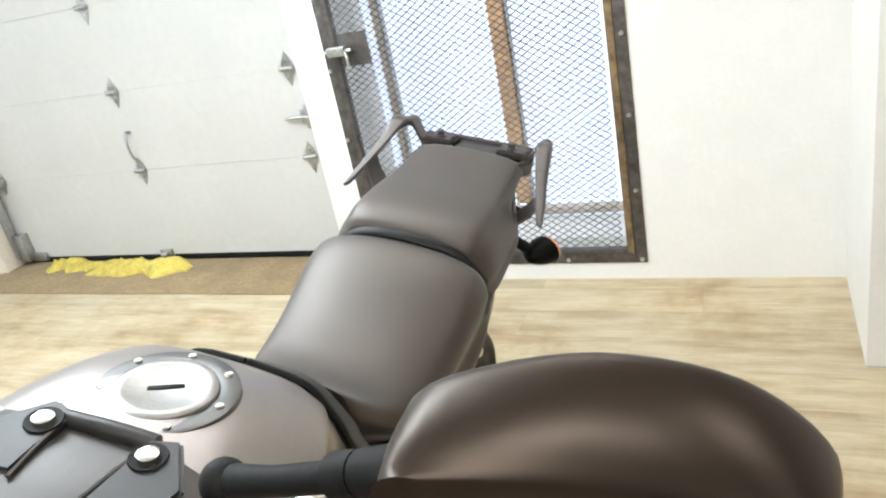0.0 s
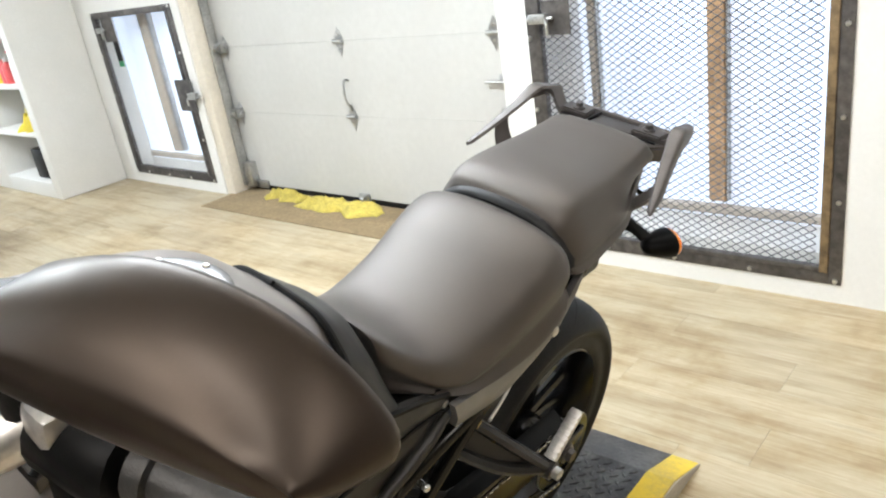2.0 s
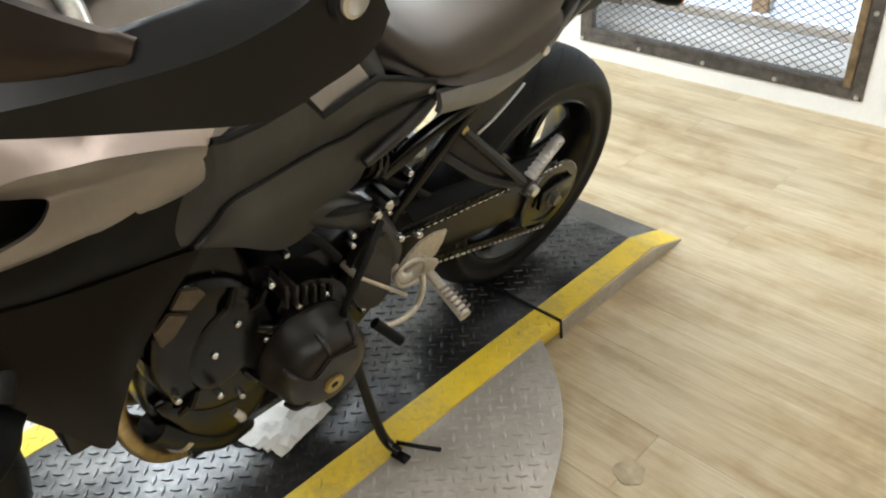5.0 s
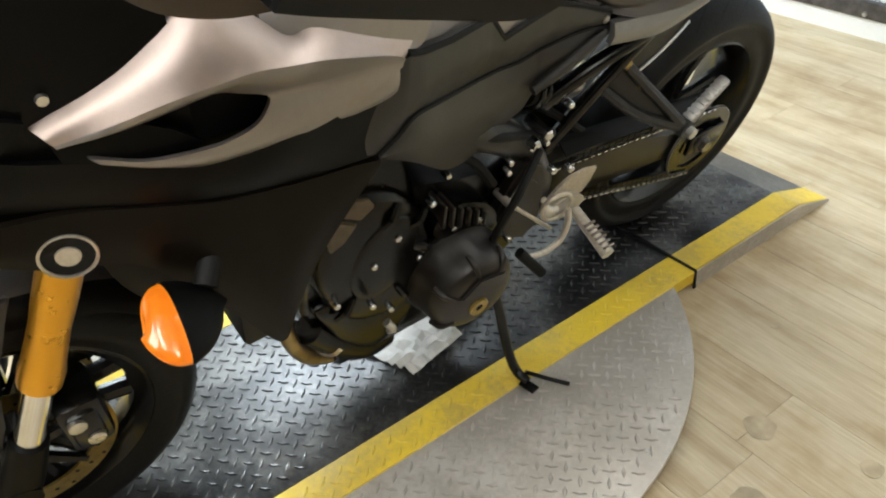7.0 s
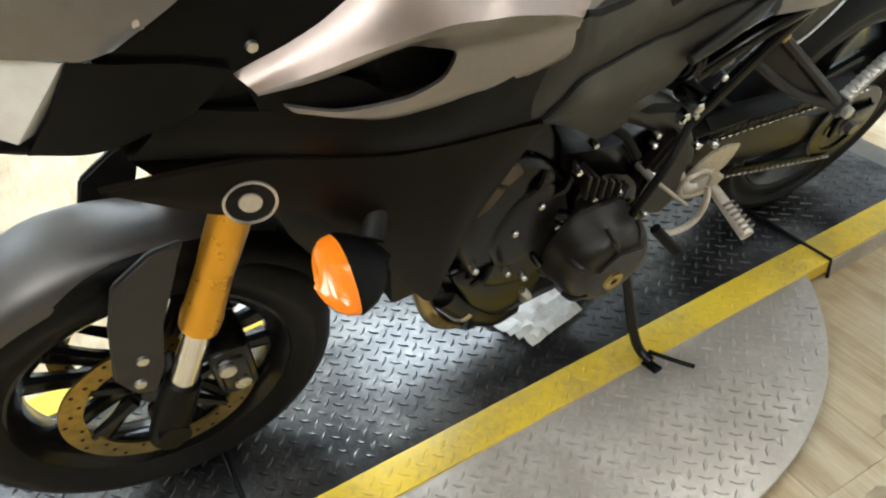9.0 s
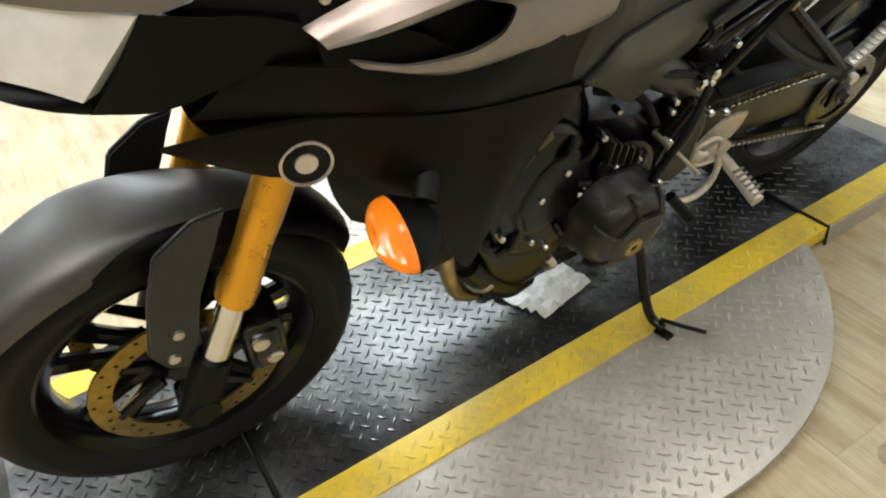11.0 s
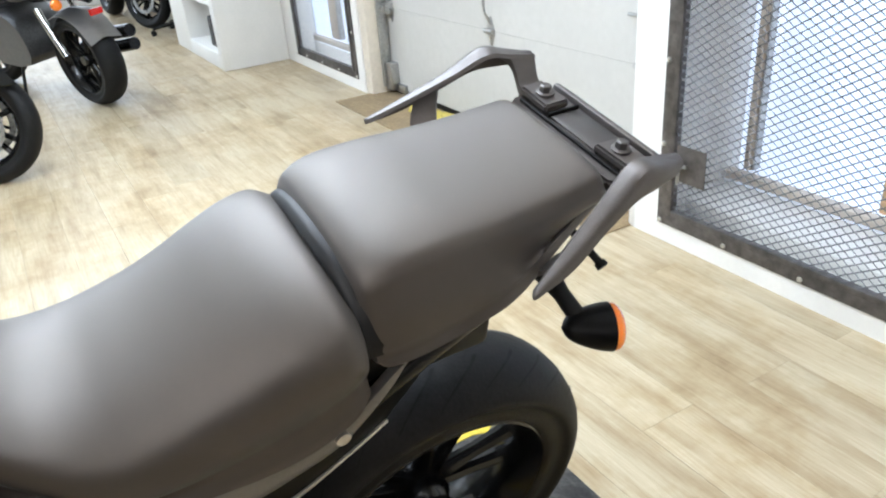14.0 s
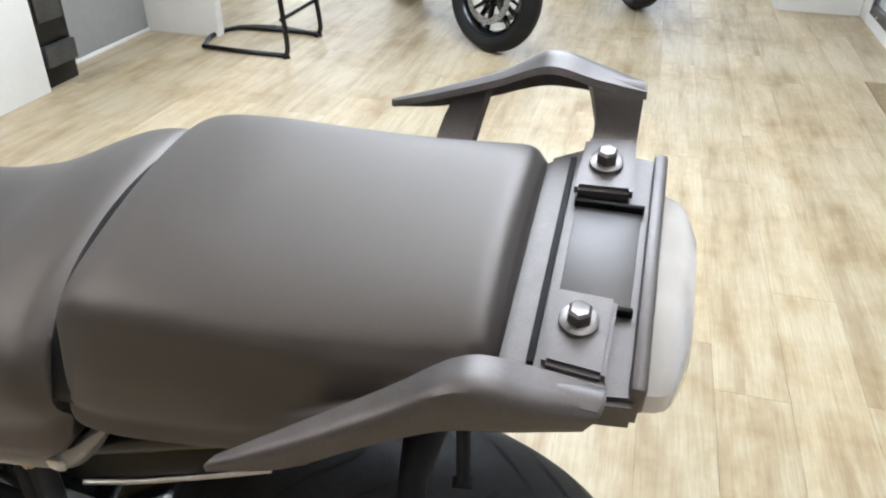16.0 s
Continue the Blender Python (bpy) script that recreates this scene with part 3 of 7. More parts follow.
window("window_1", -0.855, 0.945, 0.13, 2.2, 3.36, [(-0.775, 0.032), (-0.245, 0.07)], "tall window with orange-brown mullions and frosted daylight", OAK)
window("window_2", -4.745, -3.485, 0.17, 1.5, 3.2, [(-4.26, 0.11)], "frosted window with a beige mullion", BEIGEW)
tagged(link("backdrop_window", box(-1.4, 1.2, 3.42, 3.44, 0.0, 2.6), FROST, smooth=0), "pale blue daylight behind frosted glass", "backdrop", kind="structure")
tagged(link("backdrop_window_2", box(-4.85, -3.48, 3.25, 3.27, 0.0, 1.7), FROST, smooth=0), "pale blue daylight behind frosted glass", "backdrop", kind="structure")
for nm, d in (("reveal_1", (-0.99, -0.86, 3.061, 3.42, 0, 2.6)), ("reveal_2", (0.95, 1.05, 3.061, 3.42, 0, 2.6)), ("reveal_3", (-4.85, -4.75, 3.161, 3.25, 0, 1.7)), ("reveal_4", (-3.48, -3.39, 3.301, 3.4, 0, 1.7)), ("reveal_top", (-0.93, 1.05, 3.061, 3.42, 2.25, 2.6)), ("reveal_top_2", (-4.75, -3.48, 3.161, 3.25, 1.5, 1.7))):
    plain_box(nm, d, WALL, "white plastered window reveal", "wall", bev=0)

# ---- turntable and ramp ----
PZ = 0.047


def treads(inside, z, pitch=0.0255, size=0.0142, wid=0.0042, high=0.003):
    """Raised tread bars in a herringbone, inside(x, y) true."""
    verts, faces = [], []
    step = pitch * 0.7071
    for i in range(-60, 150):
        for j in range(-110, 110):
            x, y = (i - j) * step, (i + j) * step
            if not inside(x, y):
                continue
            a = radians(45 if (i + j) % 2 else -45)
            c, s = math.cos(a), math.sin(a)
            b = len(verts)
            for u, v, h in ((-size, 0, 0), (0, -wid, 0), (size, 0, 0), (0, wid, 0), (-size * 0.6, 0, high), (0, -wid * 0.5, high), (size * 0.6, 0, high), (0, wid * 0.5, high)):
                verts.append((x + u * c - v * s, y + u * s + v * c, z + h))
            faces += [(b + 4, b + 5, b + 6, b + 7)] + [(b + k, b + (k + 1) % 4, b + 4 + (k + 1) % 4, b + 4 + k) for k in range(4)]
    me = bpy.data.meshes.new("t")
    me.from_pydata(verts, [], faces)
    bm = bmesh.new()
    bm.from_mesh(me)
    bpy.data.meshes.remove(me)
    return bm


DC, DR = (-0.036, 0.70), 0.676
turntable = thing("turntable", pose(0, 0, 0), "round steel tread-plate turntable with a black and yellow painted track", "turntable")
part("disc", lathe([(0.0, 0.0), (0.0, DR - 0.02), (0.004, DR - 0.012), (PZ - 0.006, DR), (PZ - 0.001, DR - 0.001), (PZ - 0.0, DR - 0.006), (PZ - 0.0, 0.0)], 128, "z"), DISCM, turntable, "worn steel tread plate disc", m=pose(DC[0], DC[1], 0))
XL, XR, YS = -0.34, 0.302, 0.078
in_disc = lambda x, y: (x - DC[0]) ** 2 + (y - DC[1]) ** 2 < (DR - 0.02) ** 2
tagged(part("tread_bar", treads(lambda x, y: in_disc(x, y) and (x > XR + 0.012 or x < XL - 0.012), PZ), DISCM, turntable), kind="stuff")
for i in range(5):
    a = radians(18 + 36 * i)
    part("screw", lathe([(0.001, 0.0), (0.001, 0.006), (-0.002, 0.008)], 12, "z"), BOLT, turntable, m=pose(DC[0] + (DR - 0.035) * math.cos(a), DC[1] + (DR - 0.035) * math.sin(a), PZ))
part("track_plate", box(XL + YS, XR - YS, 0.045, 1.355, 0.02, PZ + 0.004, 0.001), BLACKP, turntable, "black tread plate wheel track")
for a, b in ((XL, XL + YS - 0.001), (XR - YS + 0.001, XR)):
    part("yellow_strip", box(a, b, 0.045, 1.355, 0.02, PZ + 0.005, 0.001), YELLOWP, turntable, "yellow painted edge strip")
tagged(part("track_tread_bar", treads(lambda x, y: XL + YS + 0.012 < x < XR - YS - 0.012 and 0.06 < y < 1.34, PZ + 0.004), BLACKP, turntable), kind="stuff")
tagged(part("strip_tread_bar", treads(lambda x, y: (XR - YS + 0.012 < x < XR - 0.012 or XL + 0.012 < x < XL + YS - 0.012) and 0.06 < y < 1.34, PZ + 0.005, high=0.002), YELLOWP, turntable), kind="stuff")


def ramp_piece(y0, flip):
    """The sloping end of the track: level, then down to the floor."""
    t = thing("ramp", pose(0, y0, 0, 0, 0, 180 if flip else 0), "black tread-plate ramp with yellow painted edges", "ramp", "ramps beside the turntable")
    x0, x1 = (-XR, -XL) if flip else (XL, XR)
    flat, end = 0.40, 0.545

    def strip(a, b, lift):
        pts = [(0.004, 0.0), (0.004, PZ + lift), (flat, PZ + lift), (end, 0.004), (end, 0.0)]
        bm = bmesh.new()
        A = [bm.verts.new((a, y, z)) for y, z in pts]
        B = [bm.verts.new((b, y, z)) for y, z in pts]
        bm.faces.new(A), bm.faces.new(B)
        for i in range(5):
            bm.faces.new([A[i], A[(i + 1) % 5], B[(i + 1) % 5], B[i]])
        return bm
    part("deck", strip(x0 + YS, x1 - YS, 0.004), BLACKP, t, smooth=10)
    part("yellow_strip", strip(x0 + 0.004, x0 + YS - 0.001, 0.005), YELLOWP, t, smooth=10)
    part("yellow_strip", strip(x1 - YS + 0.001, x1 - 0.004, 0.005), YELLOWP, t, smooth=10)
    for s in (x0, x1 - 0.0035):
        part("side_plate", strip(s, s + 0.0035, 0.001), DISCM, t, "worn steel side plate", smooth=10)
    tagged(part("tread_bar", treads(lambda x, y: x0 + YS + 0.012 < x < x1 - YS - 0.012 and 0.015 < y < flat - 0.01, PZ + 0.004), BLACKP, t), kind="stuff")


ramp_piece(1.36, False)
ramp_piece(0.04, True)
part("seam_strap", tube([(XL - 0.002, 1.3575, 0.01), (XL - 0.002, 1.3575, PZ + 0.006), (XR + 0.002, 1.3575, PZ + 0.007), (XR + 0.003, 1.3575, 0.004)], 0.004, 6, smooth=False), RUBBER, turntable, "black joint strap")
part("seam_strap", tube([(XL - 0.002, 0.0425, 0.01), (XL - 0.002, 0.0425, PZ + 0.006), (XR + 0.002, 0.0425, PZ + 0.007), (XR + 0.003, 0.0425, 0.004)], 0.004, 6, smooth=False), RUBBER, turntable, "black joint strap")

# ---- the motorcycle on its side stand: x to its left, y to its rear, z up ----
LEANM = pose(0, 0, PZ + 0.005, 0, 15.4, 0)
bike = thing("motorcycle", LEANM, "matte dark grey motorcycle with gold forks on its side stand", "motorcycle")
HEAD = Matrix.Translation((-0.011, -0.1, 0)) @ Matrix.Rotation(radians(-2.5), 4, Vector((0, 0.407, 0.914))) @ Matrix.Translation((0, 0.1, 0))
MIRX = Matrix.Diagonal((-1, 1, 1, 1))
RIGHT = HEAD @ MIRX @ HEAD.inverted()


def both(name, make, material, parent=bike, label="", steer=False, smooth=40):
    """A part of the left side and its twin on the right."""
    a = part(name, make(), material, parent, label, smooth)
    b = part(name, moved(make(), RIGHT if steer else MIRX), material, parent, label, smooth)
    return a, b


def wheel(parent, R, w, rim_w, m, spokes=5, discs=(), disc_metal=None, metal=None, tread=True):
    metal = metal or GLOSSB
    bronze = disc_metal is None
    disc_metal = disc_metal or DISKM
    wh = part("wheel", lathe([(-rim_w / 2, 0.212), (-rim_w / 2 + 0.006, 0.222), (-rim_w / 2 - 0.002, 0.228), (-rim_w / 2 + 0.01, 0.219), (-rim_w / 2 + 0.014, 0.204), (-rim_w * 0.2, 0.192), (0, 0.19), (rim_w * 0.2, 0.192), (rim_w / 2 - 0.014, 0.204), (rim_w / 2 - 0.01, 0.219), (rim_w / 2 + 0.002, 0.228), (rim_w / 2 - 0.006, 0.222), (rim_w / 2, 0.212), (rim_w * 0.3, 0.19), (0, 0.184), (-rim_w * 0.3, 0.19), (-rim_w / 2, 0.212)], 72), metal, parent, m=m)
    h = w / 2
    prof = [(-rim_w / 2 + 0.004, 0.214), (-rim_w / 2 - 0.004, 0.226), (-h * 0.9, R - 0.062), (-h, R - 0.048), (-h * 0.97, R - 0.036), (-h * 0.8, R - 0.02), (-h * 0.5, R - 0.0065), (0, R), (h * 0.5, R - 0.0065), (h * 0.8, R - 0.02), (h * 0.97, R - 0.036), (h, R - 0.048), (h * 0.9, R - 0.062), (rim_w / 2 + 0.004, 0.226), (rim_w / 2 - 0.004, 0.214)]
    ty = part("tyre", lathe([tuple(p)[:2] for p in curve([(a, b, 0) for a, b in prof], 3)], 96), TYRE, wh)
    if tread:
        verts, faces = [], []
        for k in range(26):
            for side in (-1, 1):
                b0 = len(verts)
                th0 = 2 * math.pi * (k + (0.5 if side > 0 else 0)) / 26
                for j in range(7):
                    u = j / 6
                    a = side * h * (0.12 + 0.72 * u)
                    rr = float(np.interp(abs(a), [0, h * 0.5, h * 0.8, h * 0.97], [R, R - 0.0065, R - 0.02, R - 0.036])) + 0.0022
                    th = th0 + 0.30 * u ** 1.3
                    for d in (-0.004 * (1 - 0.5 * u), 0.004 * (1 - 0.5 * u)):
                        verts.append((a, rr * math.cos(th + d / R), rr * math.sin(th + d / R)))
                faces += [(b0 + 2 * j, b0 + 2 * j + 1, b0 + 2 * j + 3, b0 + 2 * j + 2) for j in range(6)]
        me = bpy.data.meshes.new("t")
        me.from_pydata(verts, [], faces)
        bm = bmesh.new()
        bm.from_mesh(me)
        bpy.data.meshes.remove(me)
        tagged(part("tread_groove", bm, RUBBER, ty, "dark tread grooves"), kind="stuff")
    part("hub", lathe([(-0.05, 0.0), (-0.05, 0.03), (-0.035, 0.042), (0.035, 0.042), (0.05, 0.03), (0.05, 0.0)], 32), metal, wh)
    for k in range(spokes):
        a = 2 * math.pi * k / spokes
        for d in (-0.2, 0.2):
            p0, p1 = Vector((0, 0.036 * math.cos(a + d * 1.5), 0.036 * math.sin(a + d * 1.5))), Vector((0, 0.192 * math.cos(a + d), 0.192 * math.sin(a + d)))
            part("spoke", tube([p0, p0.lerp(p1, 0.5), p1], [0.018, 0.0135, 0.0165], 8, 3, up=(1, 0, 0), flat=1.0), metal, wh)
    for x in discs:
        rows = [(x - 0.0025, 0.115), (x - 0.0025, 0.149), (x + 0.0025, 0.149), (x + 0.0025, 0.115), (x - 0.0025, 0.115)]
        dk = part("brake_disc", lathe(rows, 64), disc_metal, wh, "bronze-tinted drilled brake disc" if bronze else "drilled steel brake disc")
        holes = bmesh.new()
        for k in range(36):
            a = 2 * math.pi * k / 36
            r = 0.132 + 0.009 * (k % 3 - 1)
            holes = mix(holes, cyl((x - 0.003, r * math.cos(a), r * math.sin(a)), (x + 0.003, r * math.cos(a), r * math.sin(a)), 0.0035, 6))
        tagged(part("disc_hole", holes, RUBBER, dk, "dark cooling holes"), kind="stuff")
        for k in range(6):
            a = math.pi * k / 3
            part("carrier_arm", tube([(x * 0.8, 0.04 * math.cos(a), 0.04 * math.sin(a)), (x, 0.12 * math.cos(a + 0.25), 0.12 * math.sin(a + 0.25))], [0.012, 0.008], 6, smooth=False), GLOSSB, dk)
    return wh


DISKM = plain("bronze_tinted_disc", (0.3, 0.21, 0.06), 0.32, 1.0, grain=60, vary=0.3)
front_wheel = wheel(bike, 0.297, 0.12, 0.09, HEAD @ pose(0, 0, 0.30), 5, (-0.062, 0.062))
rear_wheel = wheel(bike, 0.311, 0.165, 0.14, pose(0, 1.44, 0.313), 5)

# fork, fender, brakes: built straight, then turned with the bars
AX = Vector((0, 0.407, 0.914))
fk = lambda x, s: Vector((x, 0, 0.30)) + AX * s
for sx in (0.108, -0.108):
    fork = part("fork_leg", moved(tube([fk(sx, 0.225), fk(sx, 0.25), fk(sx, 0.262), fk(sx, 0.33), fk(sx, 0.38), fk(sx, 0.8)], [0.0275, 0.029, 0.027, 0.0245, 0.0262, 0.0262], 24, smooth=False), HEAD), GOLD, bike, "gold anodised fork tube")
    part("stanchion", moved(cyl(fk(sx, 0.05), fk(sx, 0.24), 0.0205, 24), HEAD), CHROME, fork, "polished silver inner tube")
    part("axle_carrier", moved(mix(tube([fk(sx, 0.105), fk(sx, 0.03), fk(sx, -0.035)], [0.026, 0.03, 0.028], 16, smooth=False), cyl((sx - 0.03, 0, 0.30), (sx + 0.03, 0, 0.30), 0.024, 20)), HEAD), MATTEB, fork)
    s = 1 if sx > 0 else -1
    cal = part("brake_caliper", moved(mix(box(0.045 * s, 0.125 * s, 0.082, 0.145, 0.33, 0.44, 0.012), box(0.075 * s, 0.135 * s, 0.09, 0.136, 0.34, 0.43, 0.014)), HEAD), GLOSSB, bike, "black four-piston brake caliper")
    for yy, zz in ((0.104, 0.412), (0.119, 0.369)):
        part("caliper_bolt", moved(lathe([(0.13 * s, 0.0125), (0.138 * s, 0.0125), (0.1395 * s, 0.009), (0.139 * s, 0.0)], 16), HEAD @ pose(0, yy, zz)), BOLT, cal)

fen = []
for k in range(19):
    rr = 0.333 + 0.004 * math.sin(k)
    edge = 0.034 if 3 < k < 15 else 0.026
    w = 0.074 - 0.02 * abs(k - 9) / 9
    pt = lambda x, r: Vector((x, -r * math.cos(radians(152 - 150 * k / 18)), 0.30 + r * math.sin(radians(152 - 150 * k / 18))))
    fen.append([pt(w + 0.004, rr - edge), pt(w, rr - 0.018), pt(w * 0.72, rr - 0.003), pt(0, rr + 0.004), pt(-w * 0.72, rr - 0.003), pt(-w, rr - 0.018), pt(-w - 0.004, rr - edge)])
top = list(fen)
for k in range(2, 9):
    f = (k - 1) / 8
    c0 = fen[k][3]
    top[k] = [Vector((p.x * (0.45 + 0.55 * f), p.y, c0.z + (p.z - c0.z) * (0.3 + 0.7 * f))) for p in fen[k]]
fender = part("front_fender", moved(shell(top[2:], 0.004, 2, 3, inward=(0, 0, -1)), HEAD), MATTEG_DIM, bike, "matte grey front fender")
part("fender_tail", moved(shell([[p * 1.0 for p in r] for r in fen[:10]], 0.003, 2, 3, inward=(0, 0, -1)), HEAD @ pose(0, 0, -0.006)), MATTEB, fender, "black rear part of the front fender")
for s in (1, -1):
    leg = slab([(0.112, 0.667), (0.07, 0.665), (0.014, 0.628), (-0.012, 0.555), (-0.039, 0.447), (-0.022, 0.398), (0.006, 0.386), (0.028, 0.44), (0.05, 0.53), (0.085, 0.61)], 0.012, Matrix(((0, 0, s, 0.094 * s), (1, 0, 0, 0), (0, 1, 0, 0), (0, 0, 0, 1))), 0.004)
    lg = part("fender_stay", moved(leg, HEAD), COVERM, fender, "dark fender side plate")
    for yy, zz in ((0.007, 0.473), (-0.01, 0.424)):
        part("stay_bolt", moved(lathe([(0.104 * s, 0.009), (0.111 * s, 0.008), (0.112 * s, 0.0)], 12), HEAD @ pose(0, yy, zz)), BOLT, lg)

# tank and its rear cover
T = [
    [(0, 0.42, 1.035), (0.08, 0.42, 1.03), (0.145, 0.41, 0.995), (0.185, 0.40, 0.935), (0.195, 0.40, 0.85)],
    [(0, 0.475, 1.068), (0.09, 0.475, 1.062), (0.155, 0.465, 1.02), (0.192, 0.46, 0.95), (0.196, 0.46, 0.85)],
    [(0, 0.58, 1.08), (0.095, 0.58, 1.07), (0.152, 0.58, 1.03), (0.18, 0.58, 0.955), (0.18, 0.57, 0.84)],
    [(0, 0.68, 1.07), (0.09, 0.68, 1.06), (0.14, 0.69, 1.012), (0.152, 0.68, 0.94), (0.148, 0.68, 0.80)],
    [(0, 0.75, 1.043), (0.08, 0.755, 1.033), (0.12, 0.77, 0.985), (0.13, 0.775, 0.915), (0.127, 0.79, 0.79)],
    [(0, 0.805, 0.998), (0.065, 0.808, 0.988), (0.1, 0.81, 0.955), (0.118, 0.815, 0.918), (0.117, 0.882, 0.79)],
]


def knees(bm):
    """Knee hollows: below a rising crease the flank tucks in, then swells out again as a flat lower panel."""
    for v in bm.verts:
        x, y, z = v.co
        if y > 0.55 and abs(x) > 0.07:
            hi = float(np.interp(y, [0.55, 0.6, 0.635, 0.664, 0.70, 0.735, 0.78, 0.83], [0.95, 0.972, 0.983, 0.989, 0.997, 1.0, 0.998, 0.99]))
            lo = float(np.interp(y, [0.55, 0.597, 0.63, 0.695, 0.73, 0.78, 0.83], [0.82, 0.865, 0.9, 0.948, 0.965, 0.988, 0.984]))
            fade = min(1.0, (y - 0.55) / 0.05) * min(1.0, (abs(x) - 0.07) / 0.03)
            deep = min(0.03, 0.4 * (hi - lo))
            u = (hi - z) / max(hi - lo, 0.004)
            t = min(1.0, max(0.0, u))
            off = 0.009 * math.exp(-((z - hi - 0.006) / 0.02) ** 2) - deep * t * t * (3 - 2 * t)
            if u > 1:
                off = -deep * math.exp(-(lo - z) / 0.045)
            v.co.x += (1 if x > 0 else -1) * fade * off
    return bm


tank = part("fuel_tank", knees(loft([mirror_ring(r) for r in T], 16, 18)), MATTEG, bike, "matte grey metal fuel tank", smooth=60)
both("tank_shroud", lambda: shell([
    [(0.1, 0.43, 1.046), (0.15, 0.415, 1.03), (0.195, 0.405, 1.0), (0.212, 0.405, 0.972), (0.226, 0.42, 0.945), (0.225, 0.45, 0.925)],
    [(0.095, 0.51, 1.078), (0.148, 0.515, 1.055), (0.188, 0.52, 1.01), (0.2, 0.52, 0.975), (0.21, 0.515, 0.935), (0.214, 0.52, 0.915)],
    [(0.09, 0.585, 1.079), (0.134, 0.61, 1.05), (0.17, 0.634, 0.998), (0.18, 0.628, 0.965), (0.193, 0.6, 0.912), (0.2, 0.58, 0.905)]], 0.006, 5, 5), MATTEG, tank, "matte grey tank shroud overlapping the tank")
C = [[(x * 0.95, y - 0.03, z - 0.006) for x, y, z in T[-1]], [(x * 1.01, y + 0.005, z) for x, y, z in T[-1]], [(0, 0.838, 0.978), (0.06, 0.842, 0.968), (0.096, 0.848, 0.936), (0.115, 0.858, 0.895), (0.115, 0.895, 0.79)], [(0, 0.868, 0.954), (0.05, 0.87, 0.945), (0.085, 0.872, 0.915), (0.105, 0.882, 0.872), (0.112, 0.905, 0.79)]]
part("tank_cover", loft([mirror_ring(r) for r in C], 4, 5), COVERM, bike, "matte dark grey tank rear cover", smooth=60)
both("tank_seam", lambda: tube([(x * 1.02 + 0.002, y + 0.003, z + 0.002) for x, y, z in T[-1]], 0.0042, 6, 6), RUBBER, bike, "black seam behind the tank")
part("airbox", box(-0.1, 0.1, 0.5, 0.88, 0.62, 0.8, 0.02), MATTEB, bike)
CAP = pose(0.014, 0.666, 1.068, -5.5, 0, 0)
cap_ring = part("filler_ring", moved(lathe([(-0.004, 0.066), (0.003, 0.065), (0.0042, 0.062), (0.0038, 0.05), (0.003, 0.046), (-0.004, 0.045)], 64, "z"), CAP), RINGM, tank, "grey filler ring with small bolts")
part("filler_cap", moved(lathe([(-0.004, 0.047), (0.006, 0.046), (0.008, 0.043), (0.008, 0.036), (0.0065, 0.033), (0.006, 0.0)], 64, "z"), CAP), CAPM, cap_ring, "brushed aluminium fuel cap")
part("key_slot", moved(box(-0.016, 0.016, -0.0032, 0.0032, 0.004, 0.0072, 0.001), CAP @ pose(0, 0, 0, 0, 0, 35)), RUBBER, cap_ring, "dark key slot")
for k in range(7):
    a = 2 * math.pi * k / 7
    part("ring_bolt", moved(lathe([(0.003, 0.004), (0.0055, 0.004), (0.0065, 0.0025), (0.006, 0.0)], 10, "z"), CAP @ pose(0.0565 * math.cos(a), 0.0565 * math.sin(a), 0)), BOLT, cap_ring)

# seats
ring5 = lambda y, h, w, zb, tilt=0.0: [(0, y, h), (0.45 * w, y + tilt * 0.2, h - 0.004), (0.78 * w, y + tilt * 0.5, h - 0.017), (0.93 * w, y + tilt * 0.7, h - 0.034), (w, y + tilt * 0.8, h - 0.062), (w * 0.955, y + tilt, 0.5 * (h - 0.062 + zb)), (w * 0.88, y + tilt, zb)]
S = [ring5(*q) for q in ((0.872, 0.936, 0.082, 0.81, 0.035), (0.885, 0.923, 0.092, 0.808, 0.035), (0.93, 0.885, 0.112, 0.795, 0.03), (0.97, 0.865, 0.13, 0.782, 0.022), (1.01, 0.86, 0.141, 0.768, 0.02), (1.05, 0.866, 0.145, 0.76, 0.015), (1.09, 0.877, 0.147, 0.755, 0.012), (1.13, 0.893, 0.15, 0.753, 0.01), (1.17, 0.912, 0.153, 0.757, 0.008), (1.21, 0.928, 0.156, 0.772, 0.006), (1.245, 0.934, 0.155, 0.792, 0.004), (1.268, 0.926, 0.146, 0.815, 0.002))]
seat = part("rider_seat", loft([mirror_ring(r) for r in S], 6, 5), SEATM, bike, "black vinyl rider seat", smooth=60)
tuck = lambda y: 1.0 - 0.3 * min(1.0, max(0.0, (y - 1.44) / 0.15))
P = [[(0, y, h), (0.4 * w, y + 0.001, h - 0.002), (0.63 * w, y + 0.002, h - 0.008), (0.72 * w, y + 0.002, h - 0.018), (0.775 * w, y + 0.003, h - 0.033), (0.87 * w * tuck(y), y + 0.005, h - 0.062), (0.915 * w * tuck(y), y + 0.007, zb + 0.012), (0.8 * w * tuck(y), y + 0.007, zb - 0.006)] for y, h, w, zb in ((1.274, 0.938, 0.15, 0.858), (1.284, 0.953, 0.157, 0.855), (1.314, 0.966, 0.161, 0.857), (1.37, 0.971, 0.16, 0.864), (1.44, 0.971, 0.157, 0.88), (1.51, 0.974, 0.152, 0.9), (1.56, 0.979, 0.148, 0.915), (1.588, 0.981, 0.145, 0.922), (1.6, 0.972, 0.138, 0.925))]
